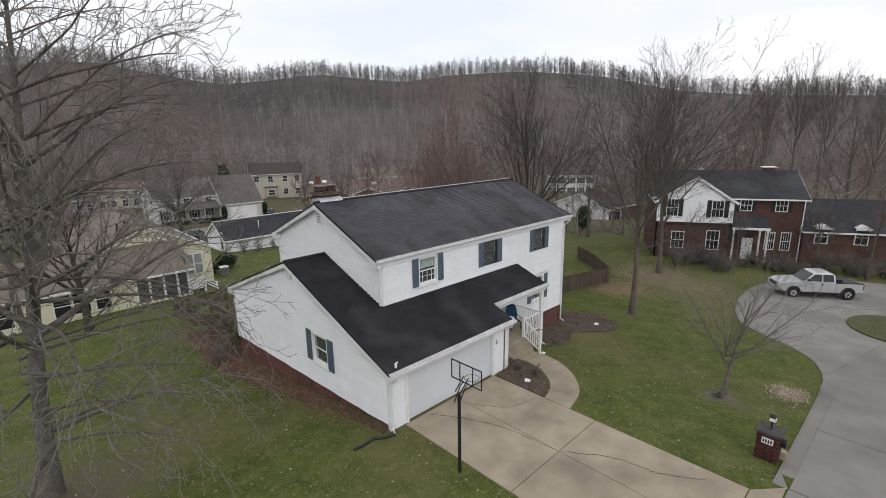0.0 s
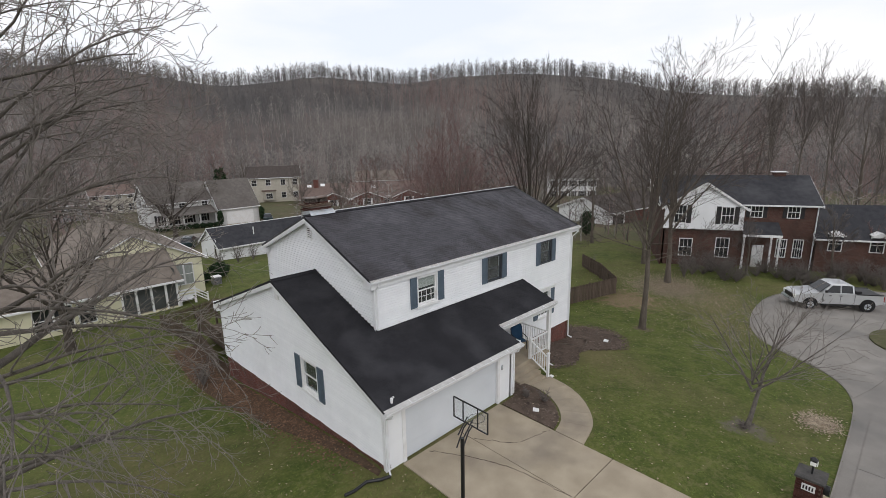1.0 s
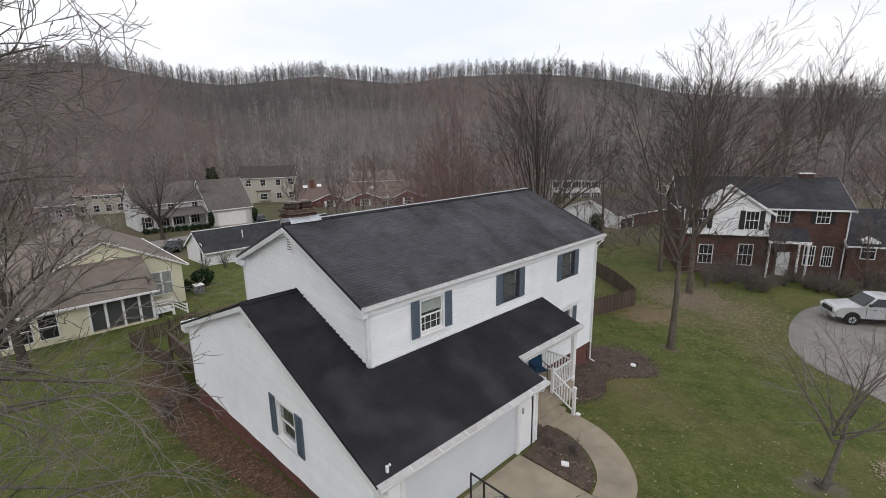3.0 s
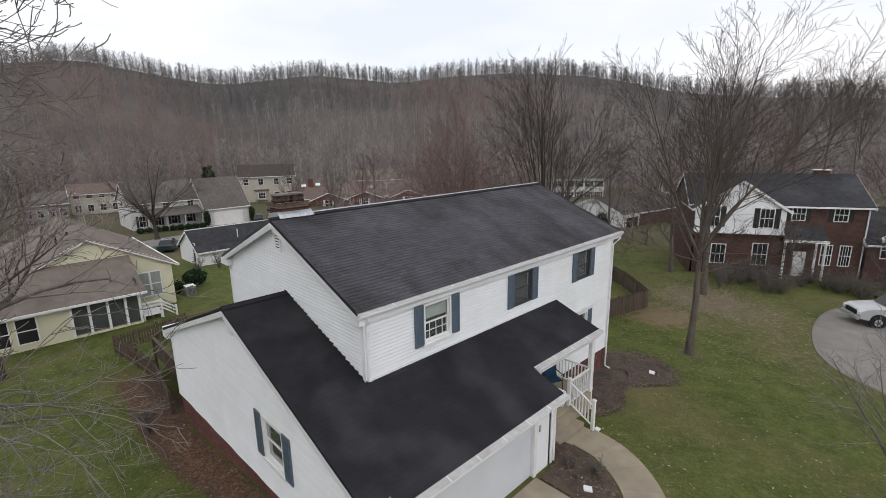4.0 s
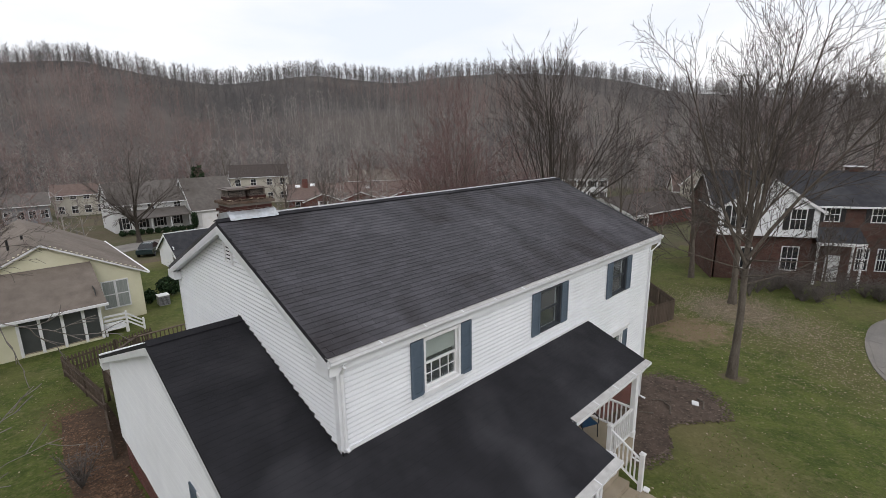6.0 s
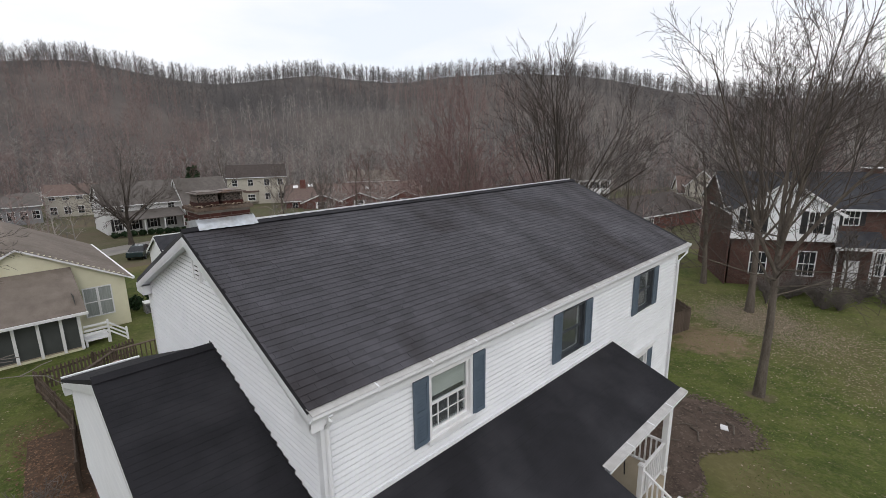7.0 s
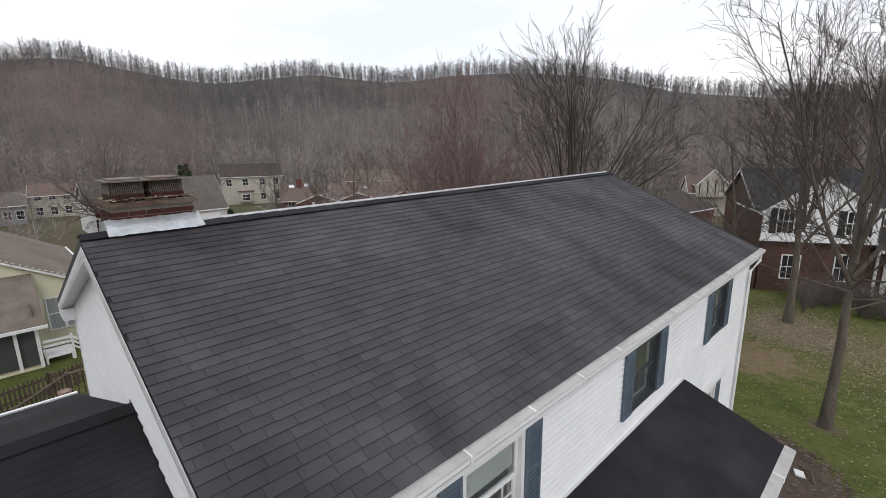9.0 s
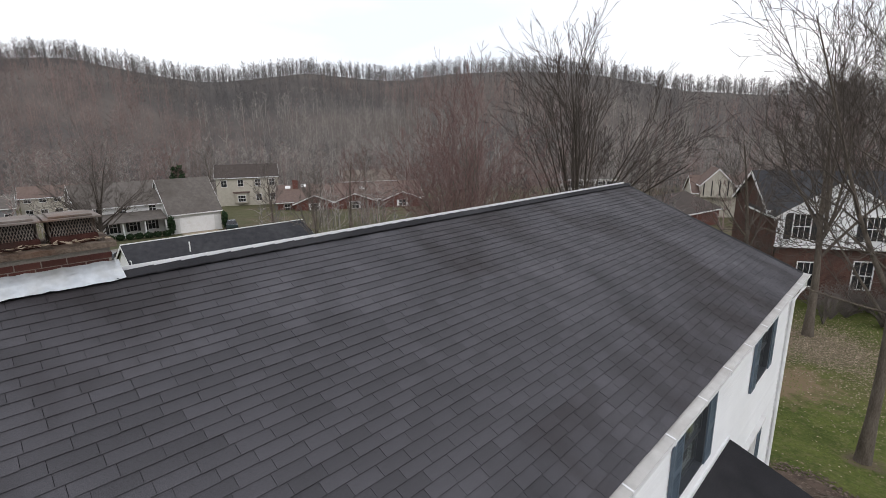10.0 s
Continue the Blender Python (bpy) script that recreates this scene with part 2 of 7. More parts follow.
def lawn_material(name, low, high, worn, amount, speck, speck_amount, bare=()):
    """Grass in patches of two greens with worn tan stretches, and specks of dead thatch over it."""
    m = material(name, low, high, 0.9, 0.97, bump=1.0, fine=9.0, stain=worn, stain_scale=0.11, stain_amount=amount)
    n, l = m.node_tree.nodes, m.node_tree.links
    b = n["Principled BSDF"]
    before = b.inputs["Base Color"].links[0].from_socket
    geo, dots, gate, mix = n.new("ShaderNodeTexCoord"), n.new("ShaderNodeTexNoise"), n.new("ShaderNodeMapRange"), n.new("ShaderNodeMix")
    dots.inputs["Scale"].default_value, dots.inputs["Detail"].default_value, dots.inputs["Roughness"].default_value = 3.2, 8.0, 0.75
    l.new(geo.outputs["Object"], dots.inputs["Vector"])
    gate.inputs["From Min"].default_value, gate.inputs["From Max"].default_value, gate.inputs["To Max"].default_value = 0.5, 0.66, speck_amount
    l.new(dots.outputs["Fac"], gate.inputs["Value"])
    mix.data_type = "RGBA"
    mix.inputs["B"].default_value = (*speck, 1)
    l.new(gate.outputs["Result"], mix.inputs["Factor"])
    l.new(before, mix.inputs["A"])
    colour = mix.outputs["Result"]
    # bare ground with ragged edges: under the trees and by the fence
    for x, y, r, tone in bare:
        off, wide, edge, rag, worn_mix = n.new("ShaderNodeVectorMath"), n.new("ShaderNodeMapRange"), n.new("ShaderNodeMath"), n.new("ShaderNodeTexNoise"), n.new("ShaderNodeMix")
        off.operation = "DISTANCE"
        off.inputs[1].default_value = (x, y, ground_z(x, y))
        l.new(geo.outputs["Object"], off.inputs[0])
        rag.inputs["Scale"].default_value, rag.inputs["Detail"].default_value = 1.4, 6.0
        l.new(geo.outputs["Object"], rag.inputs["Vector"])
        edge.operation = "MULTIPLY_ADD"
        edge.inputs[1].default_value = 2.2 * r
        l.new(rag.outputs["Fac"], edge.inputs[0])
        l.new(off.outputs["Value"], edge.inputs[2])
        wide.inputs["From Min"].default_value, wide.inputs["From Max"].default_value = 1.75 * r, 2.35 * r
        wide.inputs["To Min"].default_value, wide.inputs["To Max"].default_value = 0.85, 0.0
        l.new(edge.outputs[0], wide.inputs["Value"])
        worn_mix.data_type = "RGBA"
        worn_mix.inputs["B"].default_value = (*tone, 1)
        l.new(wide.outputs["Result"], worn_mix.inputs["Factor"])
        l.new(colour, worn_mix.inputs["A"])
        colour = worn_mix.outputs["Result"]
    l.new(colour, b.inputs["Base Color"])
    return m


M_LAWN = lawn_material("winter_lawn", (0.037, 0.057, 0.01), (0.108, 0.127, 0.029), (0.15, 0.12, 0.06), 0.65, (0.18, 0.155, 0.078), 0.6, ((25.2, 1.7, 2.3, (0.2, 0.14, 0.09)), (19.9, -1.85, 0.55, (0.13, 0.1, 0.07)), (10.0, -10.1, 0.7, (0.14, 0.12, 0.1)), (-10.9, 2.0, 2.4, (0.12, 0.1, 0.075)), (31.0, 0.8, 2.6, (0.15, 0.12, 0.08))))
M_FARLAWN = lawn_material("brown_winter_grass", (0.055, 0.062, 0.025), (0.105, 0.1, 0.05), (0.12, 0.09, 0.062), 0.9, (0.13, 0.1, 0.07), 0.7)
M_FOREST_FLOOR = material("leaf_litter_slope", (0.085, 0.075, 0.068), (0.152, 0.131, 0.118), 0.05, 0.97, bump=0.0, fine=0.8, stain=(0.06, 0.06, 0.062), stain_scale=0.012, stain_amount=0.6)


# ---- building blocks ----
def box(bm, x0, x1, y0, y1, z0, z1):
    v = [bm.verts.new(p) for p in ((x0, y0, z0), (x1, y0, z0), (x1, y1, z0), (x0, y1, z0), (x0, y0, z1), (x1, y0, z1), (x1, y1, z1), (x0, y1, z1))]
    for f in ((3, 2, 1, 0), (4, 5, 6, 7), (0, 1, 5, 4), (1, 2, 6, 5), (2, 3, 7, 6), (3, 0, 4, 7)):
        bm.faces.new([v[i] for i in f])


def frame_ring(bm, u0, u1, z0, z1, f, y0, y1):
    """A rectangular frame in one piece: opening u0..u1, z0..z1, width f."""
    loops = []
    for y in (y0, y1):
        for g in (0, f):
            loops.append([bm.verts.new(p) for p in ((u0 - g, y, z0 - g), (u1 + g, y, z0 - g), (u1 + g, y, z1 + g), (u0 - g, y, z1 + g))])
    a, b, c, d = loops
    for k in range(4):
        j = (k + 1) % 4
        for p, q in ((a, b), (b, d), (d, c), (c, a)):
            bm.faces.new((p[k], p[j], q[j], q[k]))


def slab(bm, outline, thick):
    """A plate: an outline of 3D points, and the same moved by the vector thick."""
    a = [bm.verts.new(p) for p in outline]
    b = [bm.verts.new(Vector(p) + Vector(thick)) for p in outline]
    k = len(a)
    bm.faces.new(a)
    bm.faces.new(b[::-1])
    for i in range(k):
        bm.faces.new((a[i], b[i], b[(i + 1) % k], a[(i + 1) % k]))


def tube(bm, points, radii, sides=8, cap=True):
    rings = []
    for i, p in enumerate(points):
        p = Vector(p)
        way = (Vector(points[min(i + 1, len(points) - 1)]) - Vector(points[max(i - 1, 0)])).normalized()
        side = way.cross(Vector((0.31, 0.17, 0.93)) if abs(way.z) < 0.9 else Vector((1, 0.1, 0))).normalized()
        up = side.cross(way)
        r = radii[i] if hasattr(radii, "__len__") else radii
        rings.append([bm.verts.new(p + r * (math.cos(a) * side + math.sin(a) * up)) for a in (2 * math.pi * k / sides for k in range(sides))])
    for a, b in zip(rings, rings[1:]):
        for k in range(sides):
            bm.faces.new((a[k], a[(k + 1) % sides], b[(k + 1) % sides], b[k]))
    if cap:
        bm.faces.new(rings[0][::-1])
        bm.faces.new(rings[-1])


def finish(bm):
    bmesh.ops.recalc_face_normals(bm, faces=bm.faces)


def part(name, bm, mat, parent=None, label="", smooth=False, bevel=0.0):
    if bevel:
        bmesh.ops.bevel(bm, geom=list(bm.edges), offset=bevel, segments=2, affect="EDGES", clamp_overlap=True)
    finish(bm)
    me = bpy.data.meshes.new(name)
    bm.to_mesh(me)
    bm.free()
    if smooth:
        me.polygons.foreach_set("use_smooth", [True] * len(me.polygons))
    me.materials.append(mat)
    ob = new(name, me)
    ob.parent = parent
    if label:
        tagged(ob, label)
    return ob


def boxes(name, mat, parent, rows, label="", bevel=0.0):
    bm = bmesh.new()
    for r in rows:
        box(bm, *r)
    return part(name, bm, mat, parent, label, bevel=bevel)


def thing(name, label, category, group="", kind="", at=(0, 0, 0), turn=0.0):
    ob = new(name)
    ob.matrix_basis = pose(*at, 0, 0, turn)
    return tagged(ob, label, category, group, kind)


RIDGE_AZ = (-180, -40, -10, 4, 8, 12, 17, 20, 25, 30, 35, 40, 46, 52, 56, 61, 65, 68, 71, 75, 80, 87, 110, 140, 180)
RIDGE_Z = (0, 0, 44.5, 57.5, 61.5, 57.5, 52.5, 50.5, 54.5, 59.5, 56.5, 53.5, 58.5, 59.5, 58.5, 55.5, 51, 45.5, 40.5, 37.5, 33.5, 29.5, 16.5, 0, 0)
RIDGE_FAR = 380.0


def hill_z(x, y):
    """The ground with the wooded ridge that rings the valley."""
    far, az = math.hypot(x, y), math.degrees(math.atan2(x, y))
    top = float(np.interp(az, RIDGE_AZ, RIDGE_Z)) + 4.5
    s = min(max((far - 165.0) / (RIDGE_FAR - 165.0), 0.0), 1.0)
    s = s * s * (3 - 2 * s) * 0.45 + s * 0.55
    rough = 5.0 * noise.noise(Vector((x * 0.018, y * 0.018, 0))) * s * (1 - s) * 4
    back = max(0.0, far - RIDGE_FAR) * 0.12
    return ground_z(x, y) + top * s + rough * (1 if top > 6 else 0) - min(back, top * 0.6)


M_DOORPAINT = material("pale_grey_door_paint", (0.58, 0.61, 0.64), (0.66, 0.69, 0.72), 1.0, 0.45, bump=0.03)
M_CROWN = material("crumbling_dark_mortar", (0.05, 0.036, 0.028), (0.21, 0.165, 0.13), 7.0, 0.95, bump=0.9, fine=40.0, stain=(0.1, 0.05, 0.03), stain_scale=3.0, stain_amount=0.7)
M_RUST = material("rusty_cap_metal", (0.1, 0.075, 0.06), (0.24, 0.21, 0.19), 5.0, 0.7, metal=0.2, bump=0.3, stain=(0.16, 0.08, 0.045), stain_scale=3.0)
M_DARKFRAME = material("dark_window_frame", (0.03, 0.035, 0.042), (0.06, 0.066, 0.075), 4.0, 0.5, bump=0.03)
M_GUARD = material("pale_gutter_guard", (0.46, 0.45, 0.435), (0.64, 0.63, 0.61), 6.0, 0.6, metal=0.2, bump=0.6, fine=220.0, stain=(0.36, 0.33, 0.3), stain_scale=2.0, stain_amount=0.4)


# ---- the ground ----
def make_ground():
    """One sheet out to the horizon: fine near the house, in growing rings farther off."""
    radii = list(np.arange(0, 40, 1.0)) + list(np.arange(40, 100, 2.5)) + list(np.arange(100, 480, 9.0)) + [520, 700, 1200, 2500]
    turns = 180
    verts, faces = [(5.0, 0.0, ground_z(5, 0))], []
    for r in radii[1:]:
        for k in range(turns):
            a = 2 * math.pi * k / turns
            x, y = 5 + r * math.sin(a), r * math.cos(a)
            verts.append((x, y, hill_z(x, y)))
    for k in range(turns):
        faces.append((0, 1 + k, 1 + (k + 1) % turns))
    for i in range(len(radii) - 2):
        for k in range(turns):
            a, b = 1 + i * turns + k, 1 + i * turns + (k + 1) % turns
            faces.append((a, a + turns, b + turns, b))
    me = bpy.data.meshes.new("ground")
    me.from_pydata(verts, [], faces)
    me.materials.append(M_LAWN)
    me.materials.append(M_FOREST_FLOOR)
    me.materials.append(M_FARLAWN)
    for p in me.polygons:
        far = math.hypot(p.center.x, p.center.y) + 9 * noise.noise(p.center * 0.06)
        p.material_index = 1 if far > 145 else 2 if far > 52 else 0
        p.use_smooth = True
    return tagged(new("ground", me), "patchy green winter lawn rising to a brown wooded hillside", "ground", kind="structure")


make_ground()


def inside(x, y, outline):
    hit = False
    for (x0, y0), (x1, y1) in zip(outline, outline[1:] + outline[:1]):
        if (y0 > y) != (y1 > y) and x < (x1 - x0) * (y - y0) / (y1 - y0) + x0:
            hit = not hit
    return hit


def draped(name, outline, lift, thick, mat, parent=None, label="", step=1.0):
    """A plate over the ground with the given outline in plan, cut into a grid so that it follows the slope."""
    bm = bmesh.new()
    f = bm.faces.new([bm.verts.new((x, y, 0)) for x, y in outline])
    xs, ys = [p[0] for p in outline], [p[1] for p in outline]
    for axis, lo, hi in ((0, min(xs), max(xs)), (1, min(ys), max(ys))):
        n = int((hi - lo) / step)
        for i in range(1, n + 1):
            co = [0, 0, 0]
            co[axis] = lo + i * (hi - lo) / (n + 1)
            no = [0, 0, 0]
            no[axis] = 1
            bmesh.ops.bisect_plane(bm, geom=bm.verts[:] + bm.edges[:] + bm.faces[:], plane_co=co, plane_no=no)
    top = bm.faces[:]
    for v in bm.verts:
        v.co.z = ground_z(v.co.x, v.co.y) + lift
    made = bmesh.ops.extrude_face_region(bm, geom=top)
    for v in [g for g in made["geom"] if isinstance(g, bmesh.types.BMVert)]:
        v.co.z -= thick
    return part(name, bm, mat, parent, label)


def smooth_line(points, n=6):
    """A Catmull-Rom line through points of the plan."""
    out = []
    for i in range(len(points) - 1):
        p0, p1, p2, p3 = (Vector(points[min(max(j, 0), len(points) - 1)]) for j in (i - 1, i, i + 1, i + 2))
        for k in range(n):
            t = k / n
            out.append(tuple(0.5 * (2 * p1 + (p2 - p0) * t + (2 * p0 - 5 * p1 + 4 * p2 - p3) * t * t + (3 * p1 - p0 - 3 * p2 + p3) * t ** 3)))
    return out + [tuple(points[-1])]


# the driveway in slabs with open joints
driveway = tagged(new("driveway"), "pale concrete driveway slabs with cracked joints", "driveway", kind="structure")
DRIVE_X, DRIVE_Y = (-1.24, 1.35, 3.8), (-2.85, -7.68, -12.6)
for x0, x1 in zip(DRIVE_X, DRIVE_X[1:]):
    for y0, y1 in zip(DRIVE_Y, DRIVE_Y[1:]):
        g = 0.012
        draped("slab", [(x0 + g, y1 + g), (x1 - g, y1 + g), (x1 - g, y0 - g), (x0 + g, y0 - g)], 0.04, 0.2, M_CONCRETE, driveway, step=3)
apron = [(-1.6, -13.35), (4.6, -13.35), (3.78, -12.62), (-1.22, -12.62)]
draped("slab", apron, 0.035, 0.2, M_CONCRETE, driveway, step=3)

# the curved front path
path = tagged(new("front_path"), "curved pale concrete garden path from driveway to porch steps", "path", kind="structure")
PATH_OUT = smooth_line([(3.83, -6.6), (5.0, -6.3), (6.0, -5.7), (6.95, -4.75), (7.55, -3.7), (7.75, -2.6)], 5)
PATH_IN = smooth_line([(3.83, -5.45), (4.5, -5.25), (5.15, -4.8), (5.75, -4.1), (6.1, -3.4), (6.2, -2.6)], 5)
cuts = (0, 5, 10, 15, 20, 25)
for a, b in zip(cuts, cuts[1:]):
    ring = PATH_OUT[a:b + 1] + PATH_IN[a:b + 1][::-1]
    cx, cy = sum(p[0] for p in ring) / len(ring), sum(p[1] for p in ring) / len(ring)
    draped("slab", [(cx + (x - cx) * 0.994, cy + (y - cy) * 0.994) for x, y in ring], 0.03, 0.15, M_CONCRETE, path, step=1.5)

# the street with its turning circle
street = tagged(new("street"), "grey concrete street slabs widening into a turning circle", "road", kind="structure")
KERB = smooth_line([(4.6, -13.05), (10.3, -13.0), (15.2, -12.9), (17.7, -12.65), (19.9, -11.95), (21.3, -10.7), (22.5, -8.9), (24.0, -7.5), (26.5, -6.5), (30.8, -5.9), (35.2, -6.2), (39.5, -8.3), (42.5, -12.0), (43.5, -17.0)], 4)
ROAD_FAR = [(43.5, -17.0), (42.0, -22.0), (37.0, -25.5), (30.0, -25.0), (24.0, -22.0), (19.0, -20.2), (10.0, -20.0), (-50.0, -20.0), (-50.0, -13.4), (-1.6, -13.4), (4.6, -13.4)]
road_outline = KERB + ROAD_FAR[1:]
draped("road_base", road_outline, 0.012, 0.25, M_ROAD, street, "darker bedding under the street slabs", step=3)
for i in range(12):
    x0 = -44 + i * 5.4
    for y0, y1 in ((-13.42, -16.68), (-16.72, -19.95)):
        if x0 < 15:
            draped("slab", [(x0 + 0.02, y1), (x0 + 5.38, y1), (x0 + 5.38, y0), (x0 + 0.02, y0)], 0.03, 0.15, M_ROAD, street, step=3)
mx, my = 29.5, -15.2
RIM = [(x + (mx - x) * 0.012, y + (my - y) * 0.012) for x, y in KERB[12:49:4]]
for (ax, ay), (bx, by) in zip(RIM, RIM[1:]):
    draped("slab", [(ax + (bx - ax) * 0.004, ay), (bx - (bx - ax) * 0.004, by), (bx + (mx - bx) * 0.63, by + (my - by) * 0.63), (ax + (mx - ax) * 0.64, ay + (my - ay) * 0.64)], 0.03, 0.15, M_ROAD, street, step=2.5)
tagged(draped("island_lawn", [(29.4 + 3.1 * math.cos(a), -15.3 + 2.9 * math.sin(a)) for a in (2 * math.pi * k / 24 for k in range(24))], 0.1, 0.3, M_FARLAWN, step=1.2),
                "round grassy island in the turning circle", "island", kind="structure")
bm = bmesh.new()
for (ax, ay), (bx, by) in zip(KERB, KERB[1:]):
    d = Vector((bx - ax, by - ay)).normalized()
    nx, ny = -d.y * 0.045, d.x * 0.045
    za, zb = ground_z(ax, ay), ground_z(bx, by)
    slab(bm, [(ax, ay, za + 0.05), (bx, by, zb + 0.04), (bx + nx, by + ny, zb + 0.045), (ax + nx, ay + ny, za + 0.045)], (0, 0, -0.3))
tagged(part("kerb", bm, M_ROAD), "low grey concrete kerb along the lawn", "kerb", kind="structure")

# planting beds
BED = smooth_line([(3.86, -5.35), (4.5, -5.15), (5.05, -4.75), (5.65, -4.05), (6.0, -3.3), (6.1, -2.6)], 4) + [(6.0, -2.3), (5.6, -1.85), (4.75, -1.85), (4.75, -2.95), (3.87, -2.95)]
tagged(draped("flower_bed", BED, 0.05, 0.2, M_MULCH, step=0.7), "dark mulched bed between garage and path", "flower bed", kind="structure")
SIDE_BED = smooth_line([(9.4, -2.1), (10.7, -2.3), (11.6, -1.95), (12.4, -1.7), (13.3, -2.1), (14.6, -2.8), (16.1, -2.1), (17.0, -1.0), (16.7, 0.1), (15.7, 1.0), (14.2, 1.5)], 4) + [(13.85, 1.45), (13.85, -0.08), (9.45, -0.08)]
tagged(draped("mulch_bed", SIDE_BED, 0.05, 0.2, M_MULCH, step=0.8), "dark mulch bed with sticks round the house corner", "flower bed", kind="structure")
STRIP = [(-1.95, -2.6), (-2.15, -2.7), (-2.35, -1.0), (-2.45, 0.6), (-2.75, 2.2), (-3.05, 4.5), (-3.4, 8.0), (-3.5, 12.5), (-3.1, 17.0), (-1.5, 17.0), (-1.4, 11.2), (-1.95, 11.1)]
tagged(draped("leafy_strip", STRIP, 0.03, 0.15, M_SOIL, step=1.2), "brown leaf-strewn soil strip beside the garage wall", "soil", kind="structure")

# cracks in the driveway, dark and thin
rc = random.Random(15)
for line in ([(-0.2, -3.0), (0.6, -4.3), (1.1, -5.6), (1.36, -7.6)], [(1.36, -3.6), (2.2, -4.8), (3.0, -5.1), (3.75, -5.3)], [(1.4, -7.75), (2.3, -9.1), (2.6, -10.4), (3.3, -11.6)], [(-1.2, -9.0), (0.2, -9.6), (1.3, -10.8)]):
    pts = smooth_line(line, 6)
    bm = bmesh.new()
    for p, q in zip(pts, pts[1:]):
        p = (p[0] + rc.gauss(0, 0.03), p[1] + rc.gauss(0, 0.03))
        w = rc.uniform(0.006, 0.014)
        slab(bm, [(p[0] - w, p[1], ground_z(*p) + 0.043), (p[0] + w, p[1] + w, ground_z(*p) + 0.043), (q[0] + w, q[1] + w, ground_z(*q) + 0.043), (q[0] - w, q[1], ground_z(*q) + 0.043)], (0, 0, -0.03))
    part("crack", bm, M_MULCH, driveway)


# ---- walls, windows, doors ----
def spans(u0, u1, holes):
    """The stretches of u0..u1 that lie outside the holes."""
    out = [(u0, u1)]
    for a, b in holes:
        out = [s for p, q in out for s in ((p, min(q, a)), (max(p, b), q)) if s[1] - s[0] > 0.01]
    return out


def wall(name, parent, place, outline, z0, z1, openings, mat, thick=0.16, label="", board=0.0, board_mat=None, board_from=None, breaks=(), lip=1.0):
    """A wall in its own frame: u to the right, outer face at y = 0, up z. outline(z) gives its two ends at a height; the openings
    (u0, u1, z0, z1) go through. board: the height of a siding course."""
    bm = bmesh.new()
    levels = sorted({z0, z1, *breaks, *(z for o in openings for z in o[2:] if z0 < z < z1)})
    for lo, hi in zip(levels, levels[1:]):
        holes = [o[:2] for o in openings if o[2] < (lo + hi) / 2 < o[3]]
        (a0, a1), (b0, b1) = outline(lo), outline(hi)
        cut = spans(min(a0, b0), max(a1, b1), holes)
        for k, (p, q) in enumerate(cut):
            lo_p, hi_p = (a0, b0) if k == 0 else (p, p)
            lo_q, hi_q = (a1, b1) if k == len(cut) - 1 else (q, q)
            slab(bm, [(lo_p, 0, lo), (lo_q, 0, lo), (hi_q, 0, hi), (hi_p, 0, hi)], (0, thick, 0))
    ob = part(name, bm, mat, parent, label)
    ob.matrix_basis = place
    if board:
        z = board_from if board_from is not None else z0
        while z < z1 - 0.02:
            top = min(z + board, z1)
            holes = [o[:2] for o in openings if o[2] - 0.02 < (z + top) / 2 < o[3] + 0.02]
            (a0, a1), (b0, b1) = outline(z), outline(top)
            if max(a0, b0) < min(a1, b1) + 0.3:
                cut = spans(min(a0, b0), max(a1, b1), holes)
                for k, (p, q) in enumerate(cut):
                    lo_p, hi_p = (a0, b0) if k == 0 else (p, p)
                    lo_q, hi_q = (a1, b1) if k == len(cut) - 1 else (q, q)
                    bm = bmesh.new()
                    h = top - z
                    rows = []
                    for t, y in ((0.0, -0.001), (0.0, -0.036), (0.08, -0.036), (0.62, -0.022), (0.7, -0.001)):
                        rows.append((bm.verts.new((lo_p + (hi_p - lo_p) * t, y * lip, z + h * t)), bm.verts.new((lo_q + (hi_q - lo_q) * t, y * lip, z + h * t))))
                    for (p0, q0), (p1, q1) in zip(rows, rows[1:]):
                        bm.faces.new((p0, q0, q1, p1))
                    bm.faces.new([r[0] for r in rows])
                    bm.faces.new([r[1] for r in rows][::-1])
                    part("siding_board", bm, board_mat or mat, ob)
            z += board
    return ob


